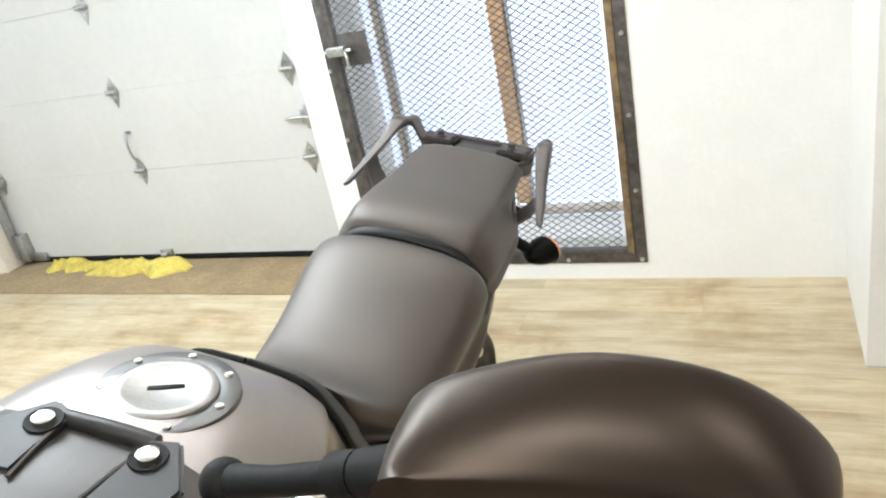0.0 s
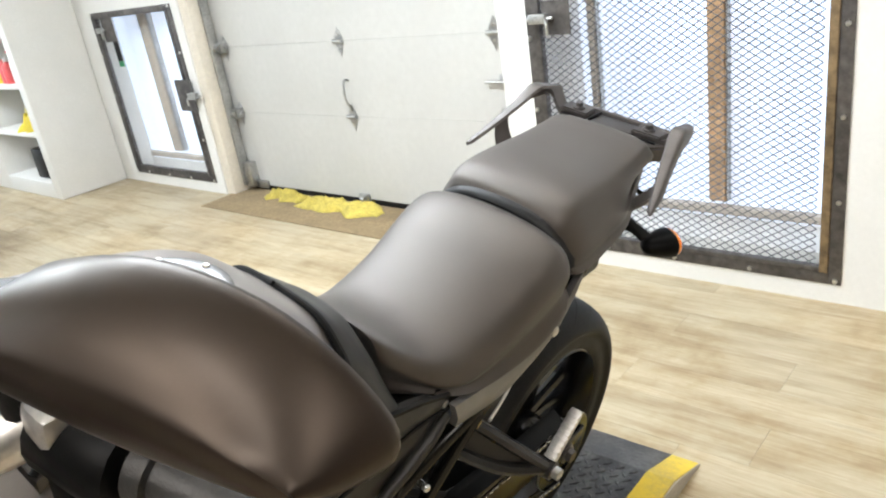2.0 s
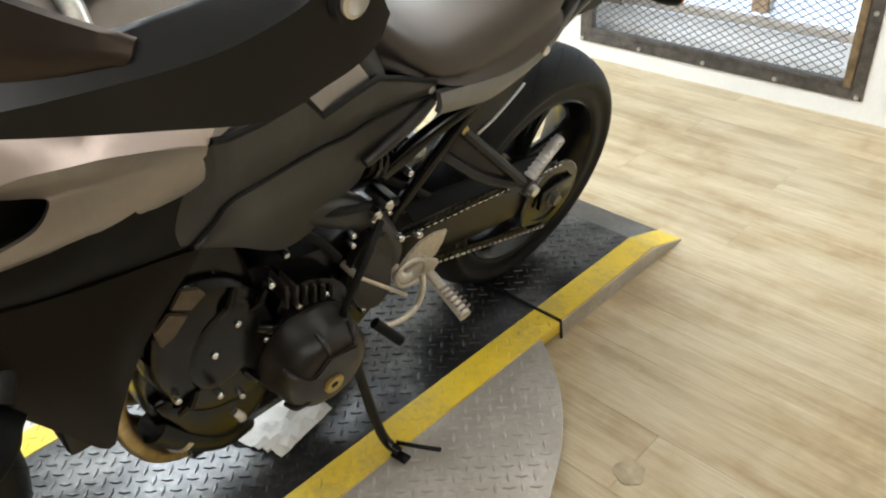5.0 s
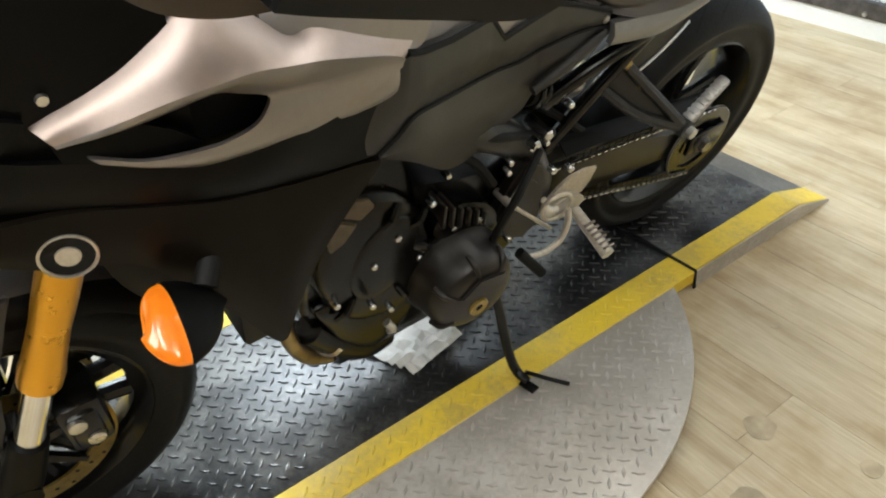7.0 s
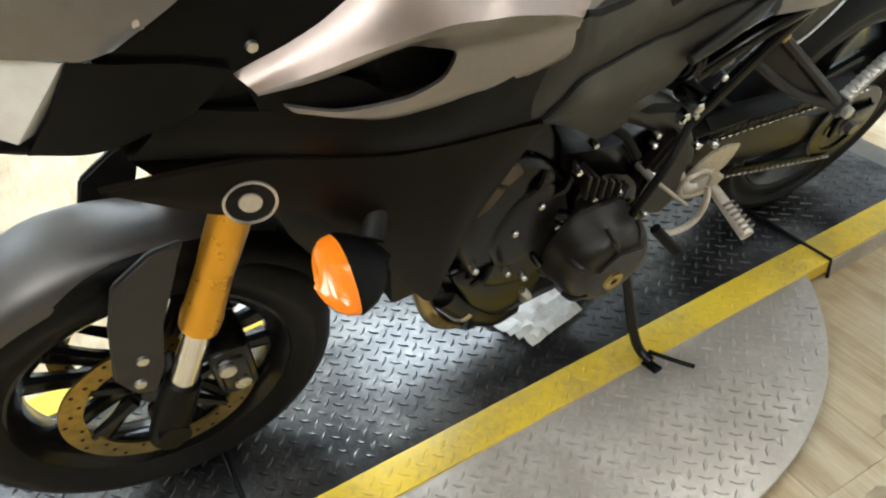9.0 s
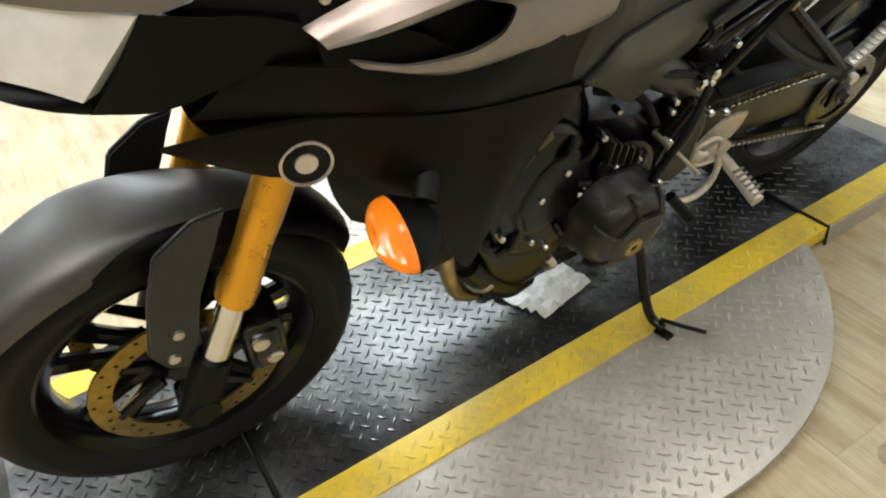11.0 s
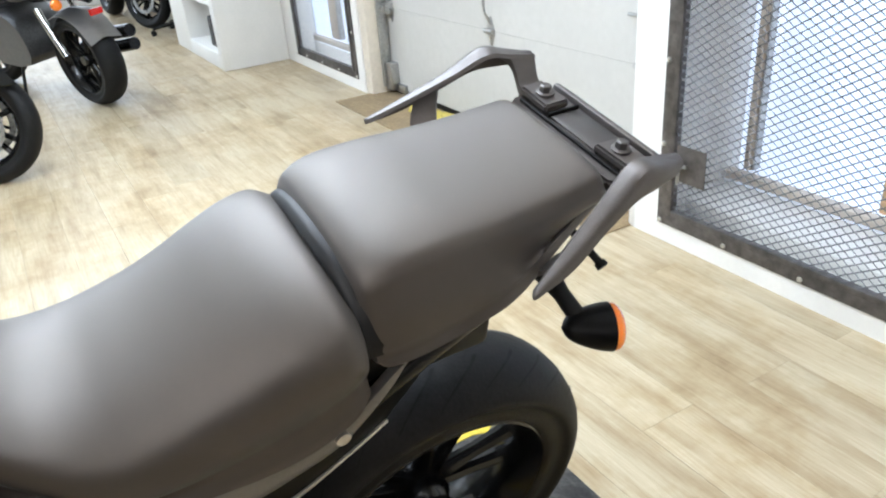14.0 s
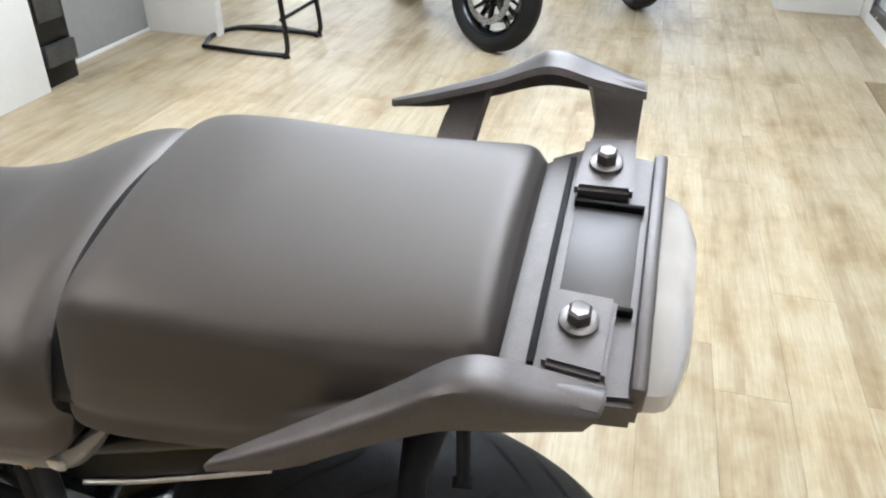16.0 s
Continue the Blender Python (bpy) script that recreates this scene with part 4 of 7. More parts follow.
pillion = part("pillion_seat", loft([mirror_ring(r) for r in P], 6, 5), SEATM, bike, "black vinyl pillion seat", smooth=60)
B = [[(0.0, 1.262, 0.93), (0.07, 1.264, 0.922), (0.118, 1.267, 0.9), (0.143, 1.268, 0.868)], [(0.0, 1.27, 0.943), (0.071, 1.272, 0.936), (0.113, 1.275, 0.915), (0.141, 1.277, 0.88)]]
band = [[Vector((-x, y, z)) for x, y, z in reversed(r)][:-1] + [Vector(p) for p in r] for r in B]
part("seat_pan", box(-0.126, 0.126, 0.9, 1.2, 0.735, 0.8, 0.015), MATTEB, bike)
part("seat_base", box(-0.115, 0.115, 1.15, 1.45, 0.775, 0.86, 0.01), MATTEB, bike)
part("seat_band", shell(band, 0.03, 3, 4, inward=(0, 1, 0), puff=0.004), SEATS, pillion, "smooth dark band below the pillion seat")

# tail: side panels, rack, rails, lamps
both("tail_panel", lambda: shell([[(0.143, 1.285, 0.862), (0.136, 1.36, 0.872), (0.122, 1.45, 0.892), (0.104, 1.53, 0.913)], [(0.126, 1.29, 0.836), (0.113, 1.36, 0.846), (0.1, 1.45, 0.866), (0.086, 1.53, 0.89)], [(0.09, 1.3, 0.82), (0.082, 1.36, 0.828), (0.078, 1.45, 0.845), (0.07, 1.53, 0.87)]], 0.006, 3, 4), MATTEB, bike, "matte black tail panel")
part("tail_floor", box(-0.08, 0.08, 1.28, 1.55, 0.83, 0.87, 0.01), MATTEB, bike)
rack = part("tail_rack", mix(slab([(-0.1, 1.603), (0.1, 1.603), (0.118, 1.63), (0.112, 1.69), (-0.112, 1.69), (-0.118, 1.63)], 0.03, pose(0, 0, 0.93), 0.004), box(-0.108, 0.108, 1.683, 1.693, 0.943, 0.969, 0.003)), RAILM, bike, "dark grey rear carrier plate")
part("rack_gap", box(-0.098, 0.098, 1.6205, 1.625, 0.9605, 0.964, 0.0005), RUBBER, rack)
part("rack_recess", box(-0.045, 0.045, 1.632, 1.678, 0.9605, 0.9625, 0.0005), MATTEG_DIM, rack)
for x in (-0.05, 0.046):
    part("rack_rib", box(x, x + 0.004, 1.63, 1.68, 0.96, 0.967, 0.001), MATTEB, rack)


def rail():
    foot = slab([(0.048, 1.628), (0.108, 1.63), (0.112, 1.668), (0.05, 1.67)], 0.012, pose(0, 0, 0.962), 0.003)
    rise = shell([[(0.1, 1.632, 0.966), (0.115, 1.634, 0.97), (0.124, 1.634, 0.982), (0.131, 1.63, 0.998), (0.142, 1.625, 1.007), (0.154, 1.622, 1.007)], [(0.1, 1.667, 0.966), (0.116, 1.668, 0.97), (0.125, 1.668, 0.982), (0.132, 1.668, 0.996), (0.142, 1.668, 1.002), (0.152, 1.666, 1.0)]], 0.012, 3, 4, inward=(0, 0, -1))
    bar = shell([[(0.136, 1.67, 1.0), (0.136, 1.63, 1.007), (0.14, 1.593, 1.012), (0.153, 1.55, 0.986), (0.172, 1.49, 0.952), (0.188, 1.443, 0.927)], [(0.152, 1.668, 0.998), (0.16, 1.63, 1.006), (0.164, 1.593, 1.012), (0.172, 1.55, 0.983), (0.186, 1.49, 0.949), (0.195, 1.438, 0.924)], [(0.156, 1.66, 0.985), (0.165, 1.62, 0.984), (0.17, 1.585, 0.98), (0.178, 1.54, 0.958), (0.19, 1.49, 0.933), (0.197, 1.44, 0.921)]], 0.007, 4, 5, inward=(-0.5, 0, -0.7))
    strut = shell([[(0.174, 1.54, 0.972), (0.16, 1.53, 0.935), (0.13, 1.522, 0.9)], [(0.18, 1.508, 0.955), (0.165, 1.493, 0.92), (0.135, 1.487, 0.89)]], 0.01, 3, 4, inward=(0, 0.2, -0.9))
    return mix(foot, rise, bar, strut)


for s in (1, -1):
    part("grab_rail", moved(rail(), pose(-0.005, 0, 0) @ Matrix.Diagonal((s, 1, 1, 1))), RAILM, bike, "dark grey flat grab rail")
for s in (1, -1):
    part("rail_bolt", mix(lathe([(0.974, 0.0), (0.974, 0.0125), (0.977, 0.0125), (0.978, 0.0095), (0.978, 0.0)], 20, "z"), lathe([(0.977, 0.0), (0.977, 0.0082), (0.986, 0.008), (0.9875, 0.006), (0.9865, 0.0)], 6, "z")), DARKB, bike, "large hex bolt with washer", m=pose(0.076 * s - 0.006, 1.648, 0), smooth=25)
tail_lamp = part("tail_lamp", loft([[(-0.076, 1.68, 0.955), (0.076, 1.68, 0.955), (0.08, 1.68, 0.915), (-0.08, 1.68, 0.915)], [(-0.07, 1.708, 0.95), (0.07, 1.708, 0.95), (0.074, 1.708, 0.912), (-0.074, 1.708, 0.912)], [(-0.045, 1.72, 0.942), (0.045, 1.72, 0.942), (0.05, 1.72, 0.914), (-0.05, 1.72, 0.914)]], 4, 3), CLEARP, bike, "clear tail lamp lens")


def indicator():
    """Teardrop housing on a stalk, pointing along +y, lens at its end."""
    rows = [[(a, y, b) for a, b in [(r * math.cos(t), r * 0.8 * math.sin(t)) for t in [2 * math.pi * k / 10 for k in range(10)]]] for y, r in ((-0.038, 0.002), (-0.03, 0.016), (-0.012, 0.026), (0.008, 0.032), (0.022, 0.034))]
    return loft(rows, 3, 3)


def lens(depth=0.014):
    rows = [[(a, y, b) for a, b in [(r * math.cos(t), r * 0.8 * math.sin(t)) for t in [2 * math.pi * k / 10 for k in range(10)]]] for y, r in ((0.0225, 0.0335), (0.03, 0.031), (0.022 + depth, 0.022), (0.024 + depth, 0.004))]
    return loft(rows, 3, 3)


for s in (1, -1):
    m = pose(0.172 * s, 1.56, 0.803, 0, 0, -25 * s)
    ind = part("rear_indicator", moved(indicator(), m), MATTEB, bike, "black rear turn signal")
    part("amber_lens", moved(lens(), m), ORANGE, ind, "orange turn signal lens")
    part("stalk", tube([(0.155 * s, 1.55, 0.81), (0.125 * s, 1.545, 0.825), (0.085 * s, 1.545, 0.835)], [0.012, 0.011, 0.017], 10), RUBBER, ind)
    part("seat_hook", mix(cyl((0.06 * s, 1.57, 0.9), (0.138 * s, 1.588, 0.866), 0.005, 8), cyl((0.134 * s, 1.587, 0.868), (0.141 * s, 1.588, 0.865), 0.0075, 10)), RUBBER, bike)

part("plate_bracket", box(-0.06, 0.06, 1.55, 1.68, 0.89, 0.925, 0.008), MATTEB, bike)

# frame, subframe strip, side covers, pegs
both("subframe_strip", lambda: shell([[(0.147, 0.988, 0.776), (0.148, 1.05, 0.768), (0.149, 1.11, 0.762), (0.149, 1.175, 0.764), (0.15, 1.242, 0.788), (0.15, 1.29, 0.832), (0.149, 1.315, 0.854)], [(0.153, 0.989, 0.757), (0.154, 1.05, 0.749), (0.155, 1.11, 0.742), (0.155, 1.178, 0.75), (0.155, 1.241, 0.774), (0.154, 1.288, 0.82), (0.15, 1.314, 0.851)], [(0.149, 0.99, 0.738), (0.15, 1.05, 0.728), (0.15, 1.11, 0.721), (0.15, 1.18, 0.735), (0.15, 1.24, 0.759), (0.149, 1.286, 0.808), (0.148, 1.313, 0.847)]], 0.012, 3, 4), SILVER, bike, "satin silver subframe cover")
for y, z in ((1.234, 0.773),):
    part("subframe_bolt", lathe([(0.148, 0.009), (0.157, 0.009), (0.159, 0.006), (0.1585, 0.0)], 14), ALU, bike, m=pose(0, y, z))
crisp = lambda pts, n=5: [tuple(a + (b - a) * k / n for a, b in zip(p, q)) for p, q in zip(pts, pts[1:]) for k in range(n)] + [pts[-1]]
COVER_TOP = [(0.19, 0.444, 0.792), (0.205, 0.512, 0.864), (0.208, 0.566, 0.906), (0.204, 0.588, 0.897), (0.187, 0.642, 0.884), (0.167, 0.71, 0.877), (0.163, 0.725, 0.872), (0.157, 0.756, 0.831), (0.148, 0.812, 0.836), (0.141, 0.863, 0.84), (0.136, 0.927, 0.814), (0.133, 0.991, 0.784)]
COVER_LOW = [(0.192, 0.45, 0.787), (0.21, 0.526, 0.784), (0.207, 0.556, 0.8), (0.203, 0.582, 0.816), (0.177, 0.648, 0.797), (0.15, 0.722, 0.778), (0.145, 0.738, 0.774), (0.135, 0.772, 0.767), (0.13, 0.815, 0.761), (0.127, 0.86, 0.766), (0.129, 0.928, 0.772), (0.132, 0.993, 0.766)]
cover_mid = [tuple((a + b) / 2 + (0.006 if k == 0 and 0 < i < 11 else 0) for k, (a, b) in enumerate(zip(p, q))) for i, (p, q) in enumerate(zip(COVER_TOP, COVER_LOW))]
both("side_cover", lambda: shell([crisp(COVER_TOP), crisp(cover_mid), crisp(COVER_LOW)], 0.02, 4, 1), SIDEM, bike, "matte black side cover")
both("cover_seam", lambda: tube([(x - 0.002, y, z + 0.003) for x, y, z in COVER_TOP[2:]], 0.0046, 6, smooth=False), RUBBER, bike, "black rubber seam along the side cover")
SPAR_TOP = [(0.205, 0.528, 0.781), (0.197, 0.583, 0.812), (0.168, 0.655, 0.793), (0.143, 0.735, 0.773), (0.128, 0.8, 0.76), (0.122, 0.85, 0.763), (0.122, 0.872, 0.766), (0.124, 0.928, 0.77), (0.127, 0.99, 0.766)]
SPAR_LOW = [(0.206, 0.524, 0.774), (0.196, 0.59, 0.728), (0.166, 0.675, 0.647), (0.141, 0.75, 0.624), (0.128, 0.81, 0.642), (0.124, 0.85, 0.655), (0.125, 0.868, 0.68), (0.127, 0.935, 0.711), (0.129, 0.995, 0.74)]
spar_mid = [tuple(a * 0.55 + b * 0.45 + (0.01 if k == 0 and i < 8 else 0) for k, (a, b) in enumerate(zip(p, q))) for i, (p, q) in enumerate(zip(SPAR_TOP, SPAR_LOW))]
both("cover_seam", lambda: tube([(x + 0.001, y, z - 0.002) for x, y, z in COVER_LOW[1:]], 0.0038, 6, 4), RUBBER, bike, "black rubber seam along the side cover")
both("frame_spar", lambda: shell([SPAR_TOP, spar_mid, SPAR_LOW], 0.02, 4, 5), FRAMEM, bike, "satin black frame spar")
both("spar_rib", lambda: tube([(0.142, 0.845, 0.704), (0.14, 0.9, 0.722), (0.138, 0.95, 0.742), (0.137, 0.985, 0.758)], [0.008, 0.011, 0.011, 0.006], 10), FRAMEM, bike, "raised black frame rib")
part("cover_screw", lathe([(0.0, 0.007), (0.004, 0.0065), (0.0052, 0.0)], 12), BOLT, bike, m=pose(0.131, 0.982, 0.777))
both("frame_rail", lambda: tube([(0.12, 0.7, 0.68), (0.115, 0.8, 0.62), (0.11, 0.88, 0.55), (0.11, 0.93, 0.45), (0.1, 0.93, 0.38)], [0.03, 0.032, 0.03, 0.035, 0.03], 12), FRAMEM, bike)
both("rear_frame_tube", lambda: tube([(0.1, 0.92, 0.62), (0.115, 1.0, 0.67), (0.125, 1.1, 0.71), (0.125, 1.25, 0.77), (0.1, 1.45, 0.83)], 0.015, 10), GLOSSB, bike)
both("rear_frame_tube", lambda: tube([(0.1, 0.95, 0.5), (0.11, 1.05, 0.62), (0.12, 1.13, 0.71)], 0.013, 10), GLOSSB, bike)


def peg_bracket():
    a = tube([(0.1, 1.103, 0.636), (0.16, 1.155, 0.575), (0.2, 1.2, 0.524)], 0.011, 8, up=(1, 0, 0), flat=1.3)
    b = tube([(0.09, 1.058, 0.6), (0.15, 1.12, 0.55), (0.2, 1.2, 0.52)], 0.011, 8, up=(1, 0, 0), flat=1.3)
    c = shell([[(0.1, 1.1, 0.635), (0.15, 1.15, 0.58), (0.19, 1.19, 0.535)], [(0.085, 1.06, 0.6), (0.14, 1.115, 0.555), (0.19, 1.185, 0.52)]], 0.006, 3, 3)
    return mix(a, b, c, moved(lathe([(-0.012, 0.0), (-0.012, 0.018), (0.014, 0.018), (0.014, 0.0)], 14), pose(0.2, 1.203, 0.52)))


both("pillion_bracket", peg_bracket, FRAMEM, bike, "black triangular footrest bracket")
for s in (1, -1):
    pp = part("pillion_peg", loft([[(0.2 * s + a, y + b * 0.2, z + b) for a, b in ((0.011, 0.006), (0.011, -0.006), (-0.009, -0.006), (-0.009, 0.006))] for y, z in ((1.2, 0.526), (1.225, 0.549), (1.268, 0.587), (1.278, 0.595))], 2, 2), ALU, bike, "ribbed aluminium pillion footrest")
    for k in range(8):
        y, z = 1.211 + 0.0085 * k, 0.537 + 0.0074 * k
        part("peg_rib", box(-0.0095, 0.0115, -0.0022, 0.0022, -0.002, 0.0055, 0.001), ALU, pp, m=pose(0.2 * s, y - 0.003, z + 0.004, 42, 0, 0))
    part("peg_pivot", lathe([(0.0, 0.011), (0.012, 0.011), (0.0135, 0.007), (0.013, 0)], 14), BOLT, bike, m=pose(0.215 * s, 1.203, 0.52) if s > 0 else pose(-0.215, 1.203, 0.52, 0, 0, 180))
for x, y, z in ((0.108, 1.103, 0.637), (0.093, 1.058, 0.602), (0.13, 1.13, 0.6)):
    part("bracket_bolt", lathe([(0.0, 0.009), (0.008, 0.009), (0.01, 0.005), (0.0095, 0)], 12), BRASSB, bike, m=pose(x, y, z))

# swingarm, chain, shock
both("swingarm", lambda: loft([[(0.09 + a * 0.036, y, z + b * h) for a, b in ((0.5, 1), (0.5, -1), (-0.5, -1), (-0.5, 1))] for y, z, h in ((0.93, 0.42, 0.045), (1.05, 0.405, 0.06), (1.2, 0.365, 0.05), (1.35, 0.33, 0.035), (1.46, 0.315, 0.032), (1.5, 0.312, 0.025))], 4, 2), SWINGM, bike, "satin black aluminium swingarm")
part("swingarm_bridge", box(-0.11, 0.11, 0.96, 1.06, 0.38, 0.44, 0.015), GLOSSB, bike)
part("chain_guard", shell([[(0.105, 0.98, 0.515), (0.108, 1.1, 0.503), (0.108, 1.25, 0.475), (0.105, 1.4, 0.45)], [(0.132, 0.98, 0.497), (0.134, 1.1, 0.487), (0.134, 1.25, 0.458), (0.132, 1.4, 0.432)]], 0.006, 3, 4), MATTEB, bike)
part("axle_adjuster", mix(box(0.118, 0.13, 1.4, 1.51, 0.29, 0.345, 0.004)), GLOSSB, bike)
part("axle_nut", lathe([(0.13, 0.024), (0.134, 0.024), (0.135, 0.016), (0.147, 0.015), (0.147, 0.0)], 6), DARKB, bike, m=pose(0, 1.44, 0.315))
part("sprocket", mix(lathe([(0.118, 0.07), (0.118, 0.093), (0.124, 0.093), (0.124, 0.07), (0.118, 0.07)], 44), lathe([(0.06, 0.0), (0.11, 0.07), (0.119, 0.072), (0.118, 0.05), (0.1, 0.0)], 32)), GLOSSB, rear_wheel, "dark rear sprocket")
part("sprocket_rim", lathe([(0.1185, 0.088), (0.1185, 0.094), (0.1235, 0.094), (0.1235, 0.088), (0.1185, 0.088)], 44), ALU, rear_wheel, "bright sprocket rim")
for k in range(6):
    a = math.pi * k / 3
    part("sprocket_nut", lathe([(0.088, 0.009), (0.1, 0.008), (0.1, 0.0)], 6), BOLT, rear_wheel, m=pose(0, 0.055 * math.cos(a), 0.055 * math.sin(a)))
part("rear_brake_disc", lathe([(-0.09, 0.08), (-0.09, 0.122), (-0.085, 0.122), (-0.085, 0.08), (-0.09, 0.08)], 48), STEEL, rear_wheel)
chain_links = bmesh.new()
path = []
for k in range(34):
    path.append((1.44 - k / 33 * 0.59, 0.315 + 0.095 + (0.485 - 0.41) * k / 33))
low = [(0.85 + k / 33 * 0.59, 0.405 + (0.222 - 0.405) * k / 33) for k in range(34)]
vv, ff = [], []
for seq in (path, low):
    for (y0, z0), (y1, z1) in zip(seq, seq[1:]):
        for xx in (0.116, 0.127):
            b = len(vv)
            d = Vector((0, y1 - y0, z1 - z0)).normalized()
            n = Vector((0, -d.z, d.y)) * 0.0065
            c0, c1 = Vector((xx, y0, z0)) + d * 0.001, Vector((xx, y1, z1)) - d * 0.001
            for h in (0, 0.0025):
                for q in (c0 - n * 0.8, c1 - n * 0.8, c1 + n, c0 + n):
                    vv.append(q + Vector((h, 0, 0)))
            ff += [(b, b + 1, b + 2, b + 3), (b + 4, b + 5, b + 6, b + 7)] + [(b + i, b + (i + 1) % 4, b + 4 + (i + 1) % 4, b + 4 + i) for i in range(4)]
me_ = bpy.data.meshes.new("t")
me_.from_pydata(vv, [], ff)
chain_links.from_mesh(me_)
bpy.data.meshes.remove(me_)
tagged(part("chain", chain_links, CHAINM, bike, "oiled steel drive chain"), kind="stuff")
# Chrome slivers that stand for the glints along the dark chain.
shine = []
for seq in (path, low):
    for (y0, z0), (y1, z1) in zip(seq, seq[1:]):
        shine.append(cyl((0.1305, y0 * 0.88 + y1 * 0.12, z0 * 0.88 + z1 * 0.12 + 0.001), (0.1305, y0 * 0.3 + y1 * 0.7, z0 * 0.3 + z1 * 0.7 + 0.001), 0.0022, 6))
tagged(part("chain_glint", mix(*shine), CHROME, bike, "bright dashes for the glints along the chain"), kind="stuff")
mud = part("mud_guard", shell([[(0.118, 1.09, 0.69), (0.115, 1.18, 0.72), (0.1, 1.3, 0.765), (0.07, 1.4, 0.79)], [(0.112, 1.1, 0.645), (0.1, 1.2, 0.66), (0.08, 1.3, 0.68), (0.05, 1.4, 0.69)], [(0.104, 1.15, 0.604), (0.09, 1.21, 0.606), (0.066, 1.29, 0.608), (0.046, 1.346, 0.609)]], 0.006, 4, 4), MATTEB, bike, "black plastic mud guard over the rear wheel")
part("edge_strip", tube([(0.106, 1.15, 0.604), (0.092, 1.21, 0.606), (0.068, 1.29, 0.608), (0.049, 1.346, 0.609)], 0.0035, 8), ALU, mud, "thin bright edge strip")
SH0, SH1 = Vector((0.09, 0.872, 0.662)), Vector((0.046, 1.03, 0.588))
shock = part("shock", mix(cyl(SH0, SH0.lerp(SH1, 0.75), 0.02, 20), cyl(SH0, SH0.lerp(SH1, 0.12), 0.03, 20)), MATTEB, bike, "black shock absorber")
sdir = (SH1 - SH0).normalized()
sa = sdir.orthogonal().normalized()
sb = sdir.cross(sa)
part("shock_spring", tube([SH0.lerp(SH1, 0.12 + 0.62 * k / 40) + 0.032 * (math.cos(k * 0.78) * sa + math.sin(k * 0.78) * sb) for k in range(41)], 0.0058, 8, 2), GLOSSB, shock, "gloss black coil spring")
part("shock_adjuster", mix(cyl(SH0.lerp(SH1, 0.78), SH0.lerp(SH1, 1.0), 0.037, 8, 0.034), cyl(SH0.lerp(SH1, 1.0), SH0.lerp(SH1, 1.12), 0.03, 20)), ALU, shock, "bright shock adjuster")

# engine, pipes, foot controls, stand
crank = part("crankcase", loft([[(x * k, y, z) for y, z in ((0.46, 0.36), (0.5, 0.3), (0.62, 0.26), (0.78, 0.26), (0.9, 0.32), (0.95, 0.42), (0.88, 0.52), (0.74, 0.56), (0.58, 0.6), (0.47, 0.5))] for x, k in ((0.125, 1), (0.1, 1), (-0.12, 1), (-0.17, 1))], 2, 3), ENGINE, bike, "black engine casing")
part("cylinder_block", loft([[(x, 0.46 + (0.02 if abs(x) < 0.19 else 0.05), 0.5), (x, 0.63, 0.52), (x, 0.6, 0.7), (x, 0.44, 0.74)] for x in (0.135, 0.12, -0.175, -0.19)], 2, 3), ENGINE, bike)
EC = [(0.466, 0.483), (0.473, 0.565), (0.482, 0.61), (0.505, 0.632), (0.55, 0.645), (0.6, 0.622), (0.64, 0.57), (0.668, 0.5), (0.672, 0.4), (0.64, 0.34), (0.58, 0.335), (0.51, 0.375)]
lc = part("left_engine_cover", loft([[(x, 0.57 + (y - 0.57) * k, 0.49 + (z - 0.49) * k) for y, z in EC] for x, k in ((0.11, 1.03), (0.135, 1.02), (0.15, 0.95), (0.157, 0.8), (0.16, 0.3))], 3, 4), ENGINE, bike, "black engine side cover")
for y, z in ((0.554, 0.502), (0.596, 0.542), (0.552, 0.401), (0.589, 0.366), (0.614, 0.391), (0.487, 0.45), (0.656, 0.584)):
    part("cover_bolt", lathe([(-0.014, 0.0062), (0.0, 0.006), (0.0022, 0.0045), (0.0036, 0.0)], 12), CHROME, lc, "bright domed bolt", m=pose(0.166, y, z))
part("cover_boss", loft([[(x, 0.575 + 0.062 * k * math.cos(t), 0.5 + 0.085 * k * math.sin(t + 0.2)) for t in [2 * math.pi * q / 9 for q in range(9)]] for x, k in ((0.15, 1.05), (0.159, 1.0), (0.163, 0.85), (0.164, 0.2))], 3, 3), ENGINE, lc)
for y0, z0, y1, z1 in ((0.57, 0.57, 0.6, 0.61), (0.615, 0.55, 0.65, 0.57), (0.63, 0.5, 0.665, 0.48), (0.6, 0.42, 0.625, 0.37), (0.52, 0.44, 0.49, 0.4)):
    part("cover_rib", tube([(0.158, y0, z0), (0.163, (y0 + y1) / 2, (z0 + z1) / 2), (0.155, y1, z1)], [0.006, 0.008, 0.006], 8), ENGINE, lc)
TOSIDE = lambda x: Matrix(((0, 0, 1, x), (1, 0, 0, 0), (0, 1, 0, 0), (0, 0, 0, 1)))
for outline in ([(0.478, 0.608), (0.484, 0.57), (0.507, 0.58), (0.53, 0.607), (0.502, 0.628)], [(0.505, 0.633), (0.534, 0.612), (0.558, 0.628), (0.548, 0.648), (0.523, 0.66)]):
    part("heat_plate", slab(outline, 0.006, TOSIDE(0.153), 0.002), BRONZEP, lc, "flat bronze-brown plate")
